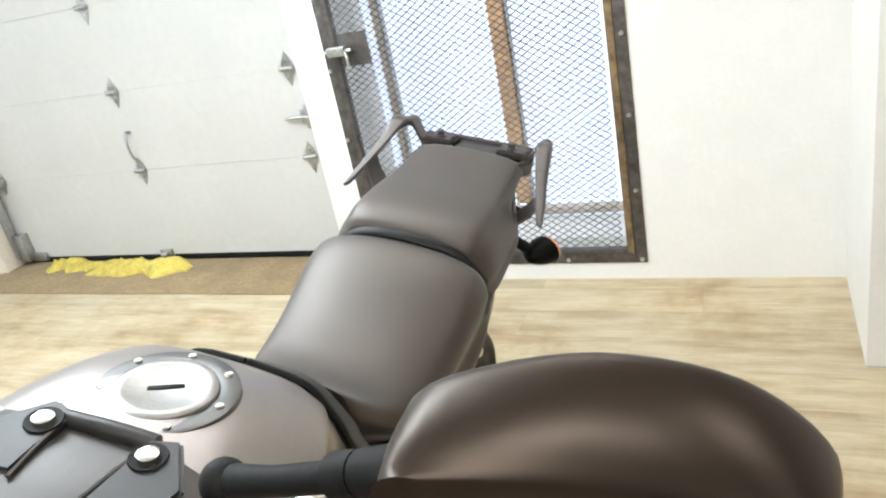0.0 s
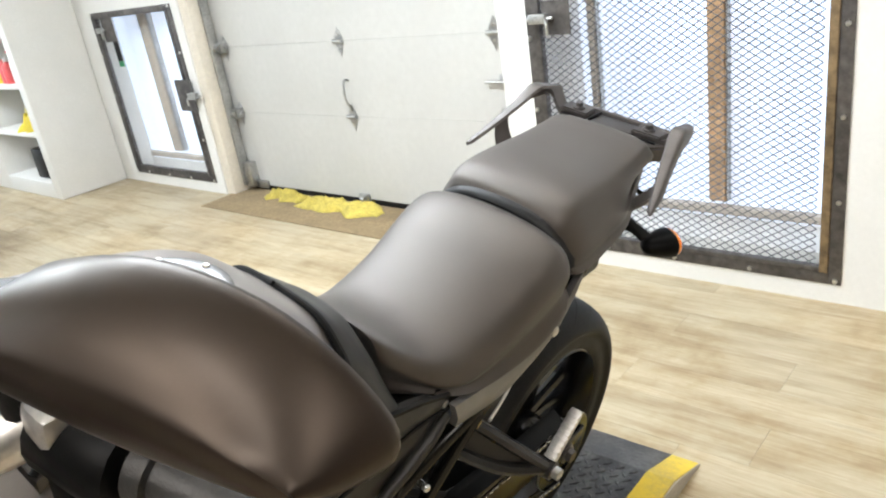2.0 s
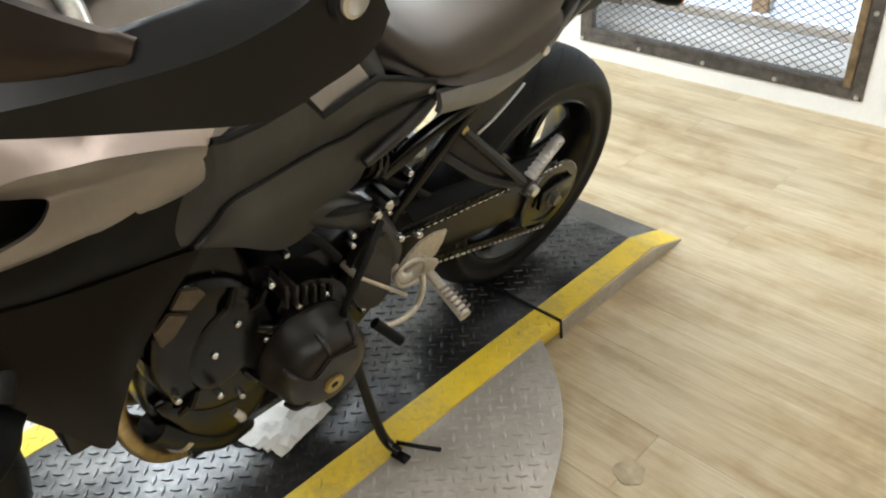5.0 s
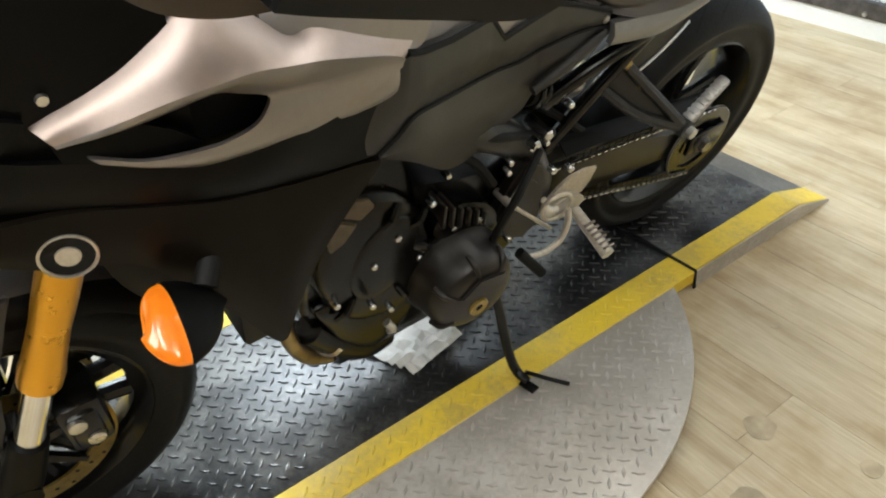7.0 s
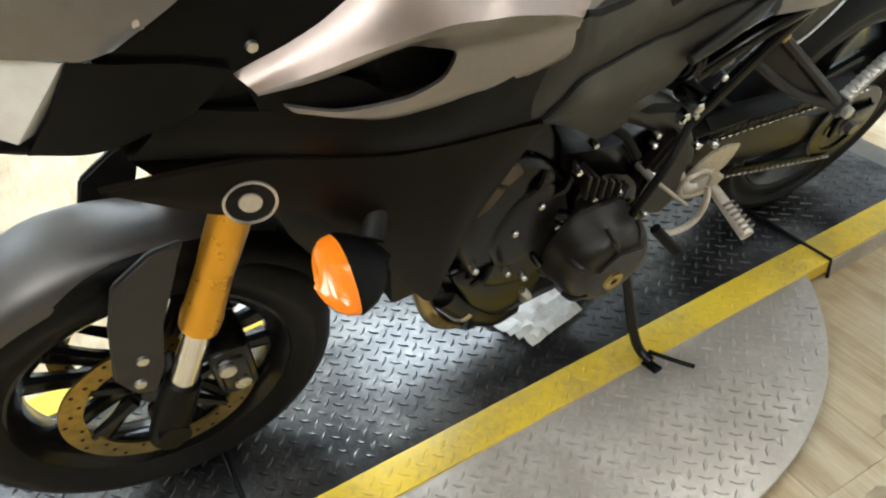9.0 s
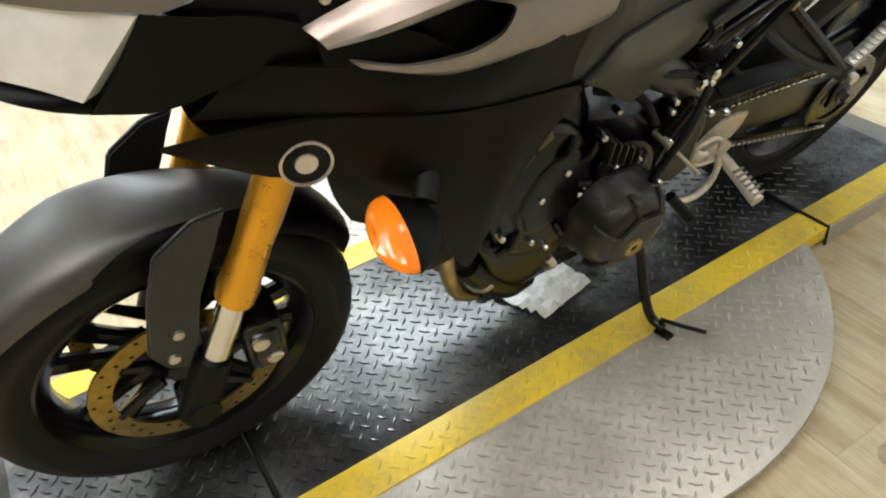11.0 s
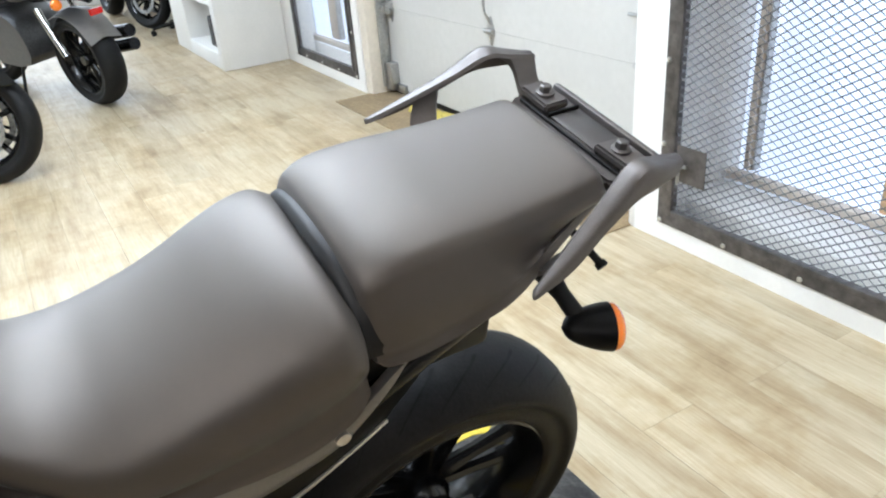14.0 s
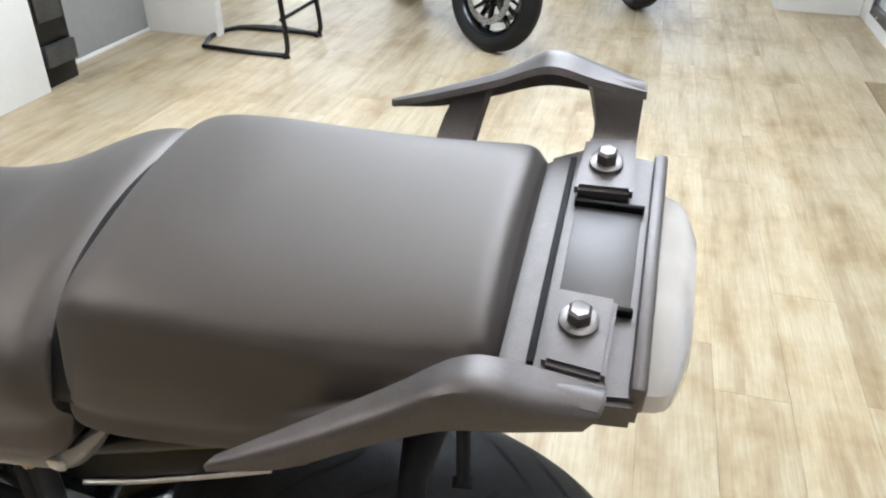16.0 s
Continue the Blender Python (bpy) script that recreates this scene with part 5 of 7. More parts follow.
part("lower_case", loft([[(x, 0.56 + (y - 0.56) * k, 0.31 + (z - 0.31) * k) for y, z in ((0.458, 0.43), (0.48, 0.36), (0.5, 0.31), (0.56, 0.24), (0.62, 0.25), (0.66, 0.31), (0.63, 0.38), (0.52, 0.42))] for x, k in ((0.09, 1.0), (0.12, 1.0), (0.142, 0.92), (0.148, 0.5))], 3, 3), ENGINE, bike, "black lower engine casing")
part("collector_pipe", tube([(0.12, 0.455, 0.36), (0.12, 0.5, 0.29), (0.115, 0.56, 0.22), (0.1, 0.62, 0.185)], [0.026, 0.028, 0.028, 0.024], 16), ENGINE, bike)
# Bright ring that stands for the reflection on the pipe's edge.
part("pipe_glint", tube([(0.118, 0.49, 0.3), (0.118, 0.498, 0.289)], 0.0305, 16, smooth=False), ALU, bike)
part("breather_hose", tube([(0.21, 0.548, 0.415), (0.216, 0.556, 0.4), (0.2, 0.562, 0.37)], 0.007, 8), ALU, bike, "short pale hose")
GC = pose(0, 0.716, 0.387)
gc = part("generator_cover", lathe([(0.12, 0.094), (0.17, 0.092), (0.176, 0.088), (0.205, 0.085), (0.222, 0.08), (0.233, 0.07), (0.239, 0.054), (0.241, 0.03), (0.241, 0.0)], 56), GENM, bike, "round dark brown generator cover", m=GC)
part("cover_flange", lathe([(0.13, 0.1), (0.152, 0.1), (0.156, 0.096), (0.156, 0.08)], 56), ENGINE, gc)
part("cover_plug", lathe([(0.239, 0.019), (0.246, 0.0185), (0.2475, 0.0165), (0.246, 0.0075), (0.242, 0.007), (0.242, 0.0)], 28), BRASSB, gc, "brass-coloured inspection plug ring", m=pose(0, -0.004, -0.014))
part("plug_socket", lathe([(0.243, 0.008), (0.2455, 0.0078), (0.2455, 0.0)], 6), RUBBER, gc, m=pose(0, -0.004, -0.014))
for a0 in (0.9, 1.7, 2.6, 3.7):
    part("cover_rib", tube([(0.206, 0.088 * math.cos(a0), 0.088 * math.sin(a0)), (0.226, 0.08 * math.cos(a0), 0.08 * math.sin(a0)), (0.2385, 0.058 * math.cos(a0), 0.058 * math.sin(a0))], [0.005, 0.006, 0.003], 8), GENM, gc)
part("cover_boss", slab([(-0.05, 0.03), (-0.01, 0.062), (0.045, 0.05), (0.05, 0.012), (0.0, 0.008)], 0.007, Matrix(((0, 0, 1, 0.2375), (1, 0, 0, 0), (0, 1, 0, 0), (0, 0, 0, 1))), 0.004), GENM, gc, "raised facet on the cover")
for x, y, z in ((0.152, 0.692, 0.53), (0.142, 0.7, 0.6), (0.164, 0.706, 0.498), (0.164, 0.759, 0.488), (0.158, 0.653, 0.474), (0.158, 0.645, 0.458), (0.158, 0.648, 0.413), (0.16, 0.794, 0.406)):
    part("cover_bolt", lathe([(-0.014, 0.0064), (0.0, 0.0062), (0.0025, 0.0048), (0.004, 0.0)], 12), CHROME, gc, "bright domed bolt", m=pose(x, y - 0.716, z - 0.387))
part("starter_case", loft([[(x, 0.735 + (y - 0.735) * k, 0.49 + (z - 0.49) * k) for y, z in ((0.668, 0.5), (0.69, 0.54), (0.74, 0.535), (0.795, 0.49), (0.81, 0.43), (0.76, 0.45), (0.7, 0.47))] for x, k in ((0.1, 1.02), (0.148, 1.0), (0.158, 0.93), (0.16, 0.4))], 3, 3), ENGINE, bike, "black starter drive cover")
sc = part("sprocket_cover", slab([(0.821, 0.513), (0.858, 0.566), (0.89, 0.55), (0.912, 0.495), (0.916, 0.385), (0.88, 0.36), (0.831, 0.385), (0.803, 0.449)], 0.03, TOSIDE(0.13), 0.008), GENM, bike, "satin dark sprocket cover")
part("cover_rib", slab([(0.833, 0.5), (0.858, 0.54), (0.885, 0.51), (0.895, 0.41), (0.85, 0.405), (0.822, 0.45)], 0.006, TOSIDE(0.158), 0.003), GENM, sc)
for x, y, z in ((0.15, 0.823, 0.572), (0.15, 0.823, 0.55), (0.15, 0.865, 0.584), (0.15, 0.898, 0.581), (0.165, 0.825, 0.495), (0.165, 0.905, 0.4), (0.165, 0.84, 0.39)):
    part("cover_bolt", lathe([(-0.014, 0.0062), (0.0, 0.006), (0.0025, 0.0045), (0.0038, 0.0)], 12), CHROME, sc, "bright domed bolt", m=pose(x, y, z))
for y, z in ((0.87, 0.59), (0.895, 0.6)):
    part("frame_nut", lathe([(0.1, 0.011), (0.152, 0.011), (0.155, 0.008), (0.155, 0.0)], 6), CHROME, sc, m=pose(0, y, z))
for k in range(6):
    part("cooling_fin", box(0.12, 0.168, 0.678 + 0.0175 * k, 0.684 + 0.0175 * k, 0.515 - 0.008 * k, 0.565 - 0.012 * k, 0.002), GENM, bike)
part("radiator", mix(box(-0.19, 0.19, 0.33, 0.38, 0.5, 0.82, 0.008)), MATTEB, bike)
for i, x in enumerate((0.12, 0.04, -0.04)):
    part("exhaust_header", tube([(x, 0.45, 0.55), (x, 0.415, 0.45), (x, 0.425, 0.34), (x * 0.9, 0.47, 0.245), (x * 0.8, 0.56, 0.195), (x * 0.5, 0.68, 0.165)], 0.0145, 14), BRASS, bike, "bronze heat-tinted exhaust pipe")
part("silencer", tube([(0.0, 0.66, 0.17), (-0.02, 0.75, 0.17), (-0.08, 0.9, 0.18), (-0.14, 1.05, 0.22), (-0.15, 1.16, 0.27)], [0.05, 0.07, 0.075, 0.06, 0.045], 20), ENGINE, bike)
part("oil_pan", loft([[(x * 0.12, y, z) for x, z in ((1, 0.3), (0.9, 0.2), (-0.9, 0.2), (-1, 0.3))] for y in (0.5, 0.6, 0.75, 0.85)], 3, 3), ENGINE, bike)
rp = part("rider_peg", mix(tube([(0.16, 1.012, 0.366), (0.2, 1.008, 0.36), (0.268, 1.003, 0.348)], [0.011, 0.012, 0.0135], 12, smooth=False)), PEGM, bike, "worn bronze-coloured rider footrest")
for k in range(6):
    part("peg_groove", tube([(0.205 + 0.011 * k, 0.995, 0.371 - 0.002 * k), (0.205 + 0.011 * k, 1.02, 0.371 - 0.002 * k)], 0.003, 6, smooth=False), BROWNP, rp)
part("heel_guard", slab([(0.942, 0.418), (0.966, 0.44), (0.99, 0.454), (1.03, 0.455), (1.062, 0.444), (1.052, 0.415), (1.04, 0.392), (1.011, 0.38), (0.97, 0.395)], 0.006, TOSIDE(0.14), 0.002), PEGM, bike, "beige-grey heel guard plate")
part("pedal_loop", tube([(0.152, 0.925, 0.408), (0.155, 0.94, 0.428), (0.155, 0.975, 0.425), (0.155, 1.0, 0.395), (0.155, 0.985, 0.365), (0.152, 0.945, 0.37)], 0.0048, 8, closed=True), PEGM, bike, "beige-grey pedal bracket")
part("bracket_plate", slab([(0.95, 0.4), (1.0, 0.415), (1.045, 0.375), (1.02, 0.345), (0.975, 0.35)], 0.012, TOSIDE(0.142), 0.003), ALU, bike, "cast aluminium footrest bracket")
part("peg_mount", tube([(0.13, 0.93, 0.42), (0.145, 0.945, 0.39), (0.15, 0.965, 0.385)], 0.014, 10), ALU, bike)
sp = part("shift_pedal", tube([(0.172, 0.975, 0.4), (0.186, 0.967, 0.375), (0.192, 0.948, 0.345), (0.196, 0.91, 0.342), (0.196, 0.872, 0.354), (0.194, 0.85, 0.366)], 0.0062, 10), PEGM, bike, "beige-grey gear shift pedal")
part("toe_peg", cyl((0.19, 0.846, 0.375), (0.222, 0.884, 0.325), 0.0105, 14), RUBBER, sp)
part("shift_rod", mix(cyl((0.168, 0.82, 0.494), (0.17, 0.94, 0.366), 0.0038, 8), cyl((0.13, 0.82, 0.494), (0.172, 0.82, 0.494), 0.0075, 10)), PEGM, sp)
INV = LEANM.inverted()
wp = lambda x, y, z: INV @ Vector((x, y, z))
st = part("side_stand", tube([wp(0.215, 0.815, 0.34), wp(0.25, 0.815, 0.24), wp(0.275, 0.82, 0.12), wp(0.292, 0.825, 0.078), wp(0.32, 0.83, 0.068)], [0.0115, 0.01, 0.01, 0.01, 0.009], 12), GLOSSB, bike, "black steel side stand, down")
part("stand_foot", moved(box(-0.022, 0.016, -0.011, 0.011, -0.004, 0.003, 0.003), INV @ pose(0.325, 0.83, PZ + 0.0105, 0, 0, 8)), GLOSSB, st)
part("stand_tang", tube([wp(0.3, 0.84, 0.072), wp(0.34, 0.865, 0.068), wp(0.375, 0.89, 0.064)], 0.0045, 8), GLOSSB, st)
part("clutch_hose", tube([(0.17, 0.86, 0.6), (0.2, 0.8, 0.56), (0.19, 0.77, 0.45), (0.17, 0.8, 0.36)], 0.007, 8), RUBBER, bike)
part("wiring_loom", mix(tube([(0.12, 0.7, 0.66), (0.14, 0.78, 0.64), (0.13, 0.86, 0.6), (0.11, 0.95, 0.55)], 0.009, 8), tube([(0.1, 0.68, 0.62), (0.13, 0.75, 0.6), (0.14, 0.8, 0.53)], 0.008, 8), tube([(0.06, 0.9, 0.62), (0.09, 0.98, 0.56), (0.1, 1.05, 0.5)], 0.008, 8)), RUBBER, bike)

for x, y, z in ((0.15, 0.934, 0.499), (0.15, 0.981, 0.48), (0.13, 0.96, 0.62)):
    part("frame_bolt", lathe([(-0.014, 0.0074), (0.0, 0.0072), (0.003, 0.005), (0.0045, 0.0)], 12), CHROME, bike, "bright frame bolt", m=pose(x, y, z))

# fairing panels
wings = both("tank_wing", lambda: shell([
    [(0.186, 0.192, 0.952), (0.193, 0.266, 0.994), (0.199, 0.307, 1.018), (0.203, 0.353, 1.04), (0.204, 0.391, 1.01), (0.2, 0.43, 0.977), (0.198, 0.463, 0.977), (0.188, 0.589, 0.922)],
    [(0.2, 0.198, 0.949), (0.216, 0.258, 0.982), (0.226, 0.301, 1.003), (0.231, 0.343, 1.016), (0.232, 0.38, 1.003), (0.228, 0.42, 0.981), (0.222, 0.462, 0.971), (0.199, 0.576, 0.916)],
    [(0.204, 0.203, 0.942), (0.23, 0.249, 0.964), (0.245, 0.295, 0.98), (0.25, 0.334, 0.985), (0.252, 0.37, 0.987), (0.248, 0.41, 0.977), (0.241, 0.46, 0.962), (0.208, 0.562, 0.907)]], 0.006, 4, 5), MATTEG_LIT, bike, "matte grey tank side wing")
for w, s in zip(wings, (1, -1)):
    hood = [(0.204, 0.203, 0.942), (0.23, 0.249, 0.964), (0.245, 0.295, 0.98), (0.25, 0.334, 0.985), (0.252, 0.37, 0.987), (0.248, 0.41, 0.977), (0.241, 0.46, 0.962), (0.208, 0.562, 0.905), (0.218, 0.52, 0.889), (0.231, 0.45, 0.881), (0.236, 0.393, 0.884), (0.236, 0.323, 0.889), (0.229, 0.282, 0.899), (0.211, 0.239, 0.909)]
    mouth = [(0.2, 0.205, 0.938), (0.222, 0.24, 0.95), (0.228, 0.28, 0.955), (0.23, 0.324, 0.961), (0.23, 0.345, 0.96), (0.229, 0.364, 0.951), (0.229, 0.38, 0.944), (0.229, 0.391, 0.936), (0.233, 0.386, 0.927), (0.238, 0.371, 0.917), (0.24, 0.345, 0.912), (0.239, 0.323, 0.911), (0.231, 0.27, 0.914), (0.208, 0.225, 0.921)]
    flare = [tuple(0.5 * (a + b) + (0.004 if k == 0 else 0.0) for k, (a, b) in enumerate(zip(p, q))) for p, q in zip(hood, mouth)]
    part("wing_lip", shell([[(x * s, y, z) for x, y, z in r] for r in (hood, flare, mouth)], 0.005, 4, 5, inward=(-s, 0, 0)), MATTEG, w, "matte grey rim round the air scoop")
    part("air_scoop", shell([[(0.18 * s, 0.2, 0.945), (0.2 * s, 0.27, 0.975), (0.212 * s, 0.34, 0.985), (0.212 * s, 0.41, 0.978)], [(0.175 * s, 0.2, 0.93), (0.188 * s, 0.27, 0.945), (0.196 * s, 0.34, 0.945), (0.206 * s, 0.41, 0.945)], [(0.182 * s, 0.205, 0.905), (0.2 * s, 0.26, 0.905), (0.214 * s, 0.33, 0.9), (0.216 * s, 0.41, 0.9)]], 0.01, 4, 5, inward=(-s, 0, 0)), DUCT, w, "black air scoop")
    part("scoop_step", shell([[(0.19 * s, 0.2, 0.94), (0.212 * s, 0.26, 0.948), (0.22 * s, 0.3, 0.93)], [(0.196 * s, 0.205, 0.915), (0.218 * s, 0.26, 0.91), (0.226 * s, 0.325, 0.907)]], 0.006, 3, 4, inward=(-s, 0, 0)), MATTEB, w)
both("upper_cowl_band", lambda: shell([[(0.165, 0.13, 0.925), (0.196, 0.21, 0.912), (0.236, 0.373, 0.888), (0.222, 0.48, 0.886), (0.196, 0.57, 0.895)], [(0.166, 0.11, 0.9), (0.19, 0.2, 0.88), (0.236, 0.34, 0.862), (0.226, 0.45, 0.845), (0.202, 0.55, 0.84)], [(0.156, 0.085, 0.872), (0.18, 0.194, 0.848), (0.226, 0.323, 0.833), (0.22, 0.43, 0.803), (0.203, 0.534, 0.775)]], 0.008, 4, 6), MATTEB, bike, "matte black fairing band")
both("inner_fairing", lambda: shell([[(0.145, 0.08, 0.9), (0.15, 0.2, 0.905), (0.16, 0.34, 0.9)], [(0.145, 0.085, 0.865), (0.15, 0.2, 0.86), (0.16, 0.34, 0.85)], [(0.145, 0.1, 0.835), (0.15, 0.2, 0.815), (0.16, 0.34, 0.8)]], 0.006, 3, 4), MATTEB, bike, "black inner fairing panel")
both("duct_panel", lambda: shell([[(0.178, 0.2, 0.78), (0.182, 0.26, 0.77), (0.19, 0.33, 0.76)], [(0.166, 0.215, 0.7), (0.175, 0.26, 0.68), (0.185, 0.33, 0.66)], [(0.15, 0.24, 0.63), (0.165, 0.28, 0.61), (0.18, 0.34, 0.6)]], 0.006, 3, 4), MATTEB, bike, "black radiator duct panel")
lows = both("lower_fairing", lambda: shell([
    [(0.162, 0.05, 0.852), (0.176, 0.13, 0.852), (0.186, 0.2, 0.845), (0.205, 0.25, 0.84), (0.228, 0.318, 0.832), (0.23, 0.366, 0.822), (0.228, 0.4, 0.812), (0.222, 0.44, 0.8), (0.214, 0.487, 0.785), (0.204, 0.534, 0.765)],
    [(0.164, 0.056, 0.849), (0.18, 0.14, 0.815), (0.19, 0.2, 0.805), (0.21, 0.25, 0.795), (0.236, 0.318, 0.74), (0.24, 0.366, 0.69), (0.24, 0.4, 0.715), (0.23, 0.44, 0.742), (0.218, 0.487, 0.76), (0.205, 0.534, 0.761)],
    [(0.163, 0.058, 0.845), (0.173, 0.142, 0.782), (0.185, 0.2, 0.765), (0.204, 0.249, 0.744), (0.228, 0.318, 0.633), (0.232, 0.366, 0.541), (0.236, 0.39, 0.598), (0.231, 0.428, 0.67), (0.22, 0.487, 0.73), (0.205, 0.534, 0.757)]], 0.008, 4, 4), LOWF, bike, "satin dark brown-black lower fairing")
for w, s in zip(lows, (1, -1)):
    em_m = pose(0.186 * s, 0.178, 0.796, 0, -6 * s, -12 * s)
    em = part("round_emblem", moved(lathe([(0.0, 0.0285), (0.003, 0.0285), (0.0038, 0.027), (0.003, 0.0252), (0.0, 0.0252)], 36), em_m), ALU, w, "round silver emblem")
    part("emblem_backing", moved(lathe([(0.0, 0.026), (0.0012, 0.026), (0.0012, 0.0)], 32), em_m), RUBBER, em, "black emblem ground")
    part("emblem_hub", moved(mix(lathe([(0.0012, 0.0125), (0.003, 0.012), (0.0035, 0.0)], 20)), em_m), ALU, em, "plain silver disc")
    dd, up_ = Vector((0.12, -0.93, 0.3)).normalized(), Vector((0.97, 0.12, -0.2))
    up_ = (up_ - dd * up_.dot(dd)).normalized()
    sd = dd.cross(up_)
    m = Matrix(((sd.x, dd.x, up_.x, 0.268), (sd.y, dd.y, up_.y, 0.238), (sd.z, dd.z, up_.z, 0.729), (0, 0, 0, 1)))
    if s < 0:
        m = MIRX @ m
    oval = lambda rows: loft([[(r * math.cos(t) * (0.66 - 0.2 * math.sin(t)), y + 0.006 * math.sin(t), r * 1.5 * math.sin(t)) for t in [2 * math.pi * k / 12 for k in range(12)]] for y, r in rows], 3, 3)
    fi = part("front_indicator", moved(oval(((-0.062, 0.004), (-0.05, 0.016), (-0.028, 0.028), (-0.008, 0.0335), (0.0, 0.034))), m), MATTEB, bike, "black front turn signal")
    part("amber_lens", moved(oval(((0.0005, 0.0335), (0.012, 0.0315), (0.024, 0.024), (0.031, 0.012), (0.032, 0.002))), m), ORANGE, fi, "orange turn signal lens")
    part("stalk", tube([(0.245 * s, 0.285, 0.735), (0.215 * s, 0.31, 0.755)], 0.014, 10), RUBBER, fi)
both("nose_cowl", lambda: shell([[(0.06, -0.1, 1.06), (0.11, -0.03, 1.09), (0.14, 0.03, 1.1), (0.158, 0.1, 1.1), (0.18, 0.205, 1.075)], [(0.1, -0.06, 1.03), (0.135, 0.0, 1.045), (0.155, 0.05, 1.05), (0.17, 0.1, 1.045), (0.185, 0.17, 1.04)], [(0.115, -0.02, 1.005), (0.14, 0.02, 1.0), (0.156, 0.06, 0.995), (0.164, 0.08, 0.992), (0.178, 0.105, 1.003)]], 0.008, 4, 5), MATTEG_MID, bike, "matte grey nose cowl")
both("cowl_cheek", lambda: shell([[(0.158, 0.07, 0.992), (0.168, 0.1, 0.985), (0.178, 0.15, 0.975), (0.19, 0.19, 0.962)], [(0.148, 0.045, 0.945), (0.163, 0.09, 0.94), (0.174, 0.14, 0.942), (0.186, 0.175, 0.945)], [(0.13, 0.008, 0.892), (0.155, 0.06, 0.892), (0.168, 0.11, 0.905), (0.176, 0.15, 0.918)]], 0.008, 4, 5), MATTEB, bike, "matte black headlamp surround")
lamps_ = both("headlamp", lambda: shell([[(0.05, -0.11, 1.02), (0.112, -0.022, 1.004), (0.156, 0.066, 0.99)], [(0.05, -0.115, 0.98), (0.115, -0.025, 0.975), (0.148, 0.042, 0.958)], [(0.05, -0.1, 0.935), (0.11, -0.03, 0.925), (0.132, 0.006, 0.908)]], 0.05, 4, 5, inward=(-0.4, 0.9, 0)), HEADL, bike, "clear headlamp lens")
for w, s in zip(lamps_, (1, -1)):
    part("reflector", shell([[(0.045 * s, -0.06, 1.005), (0.095 * s, 0.015, 0.995), (0.125 * s, 0.075, 0.982)], [(0.045 * s, -0.05, 0.94), (0.09 * s, 0.01, 0.932), (0.11 * s, 0.04, 0.92)]], 0.004, 3, 4, inward=(-0.4 * s, 0.9, 0)), CHROME, w, "silver reflector")
part("nose_chin", loft([[(x, y, z) for x, y, z in ((0.12 * k, -0.02 + d, 0.9), (0.05 * k, -0.1 + d, 0.93), (-0.05 * k, -0.1 + d, 0.93), (-0.12 * k, -0.02 + d, 0.9), (-0.09 * k, 0.06 + d, 0.86), (0.09 * k, 0.06 + d, 0.86))] for k, d in ((1, 0), (1.05, 0.02), (1.1, 0.06))], 3, 4), MATTEB, bike)
screen = part("windscreen", shell([[(x, y + abs(x) * 0.9, z) for x in (-0.17, -0.1, 0, 0.1, 0.17)] for y, z in ((-0.06, 1.1), (0.02, 1.2), (0.1, 1.28), (0.16, 1.33))], 0.004, 4, 4, inward=(0, 0.8, -0.4)), SMOKE, bike, "smoked windscreen")
part("meter", moved(mix(box(-0.11, 0.11, -0.015, 0.02, -0.05, 0.05, 0.012)), pose(0, 0.24, 1.14, -45, 0, 0)), MATTEB, bike, "black instrument cluster")
part("meter_glass", moved(box(-0.095, 0.095, 0.0, 0.022, -0.038, 0.038, 0.004), pose(0, 0.24, 1.14, -45, 0, 0)), GLOSSB, bike)

both("cowl_filler", lambda: shell([[(0.15, 0.09, 1.1), (0.165, 0.16, 1.09), (0.185, 0.24, 1.075), (0.195, 0.32, 1.06)], [(0.16, 0.09, 1.02), (0.176, 0.16, 1.01), (0.198, 0.24, 1.0), (0.212, 0.32, 0.98)], [(0.155, 0.09, 0.93), (0.17, 0.16, 0.915), (0.19, 0.24, 0.905), (0.21, 0.32, 0.88)]], 0.006, 4, 4), MATTEB, bike, "matte black inner cowl panel")
part("inner_cowl", loft([[(0.165 * k, y, z0), (0.175 * k, y, z1), (0.09 * k, y, z1 + 0.03), (-0.09 * k, y, z1 + 0.03), (-0.175 * k, y, z1), (-0.165 * k, y, z0)] for y, k, z0, z1 in ((0.24, 0.9, 0.86, 1.0), (0.32, 1.0, 0.84, 1.005), (0.41, 1.04, 0.84, 1.0))], 3, 3), MATTEB, bike, "black inner cowl ahead of the tank")
for pts in (((0.15, 0.26, 1.01), (0.12, 0.3, 1.05), (0.06, 0.33, 1.06), (-0.05, 0.34, 1.05)), ((0.17, 0.3, 1.0), (0.15, 0.35, 1.03), (0.1, 0.38, 1.04), (0.02, 0.36, 1.06)), ((0.18, 0.24, 1.0), (0.19, 0.3, 1.03), (0.21, 0.36, 1.1), (0.22, 0.42, 1.18))):
    part("wiring_loom", tube(pts, 0.007, 8), RUBBER, bike)
part("connector", box(0.1, 0.14, 0.29, 0.33, 1.02, 1.045, 0.004), ALU, bike)
for y, z, x in ((0.209, 0.985, 0.196), (0.13, 1.02, 0.175)):
    part("cowl_bolt", moved(lathe([(0.0, 0.0055), (0.004, 0.005), (0.005, 0.0)], 12), pose(x, y, z)), BOLT, bike)

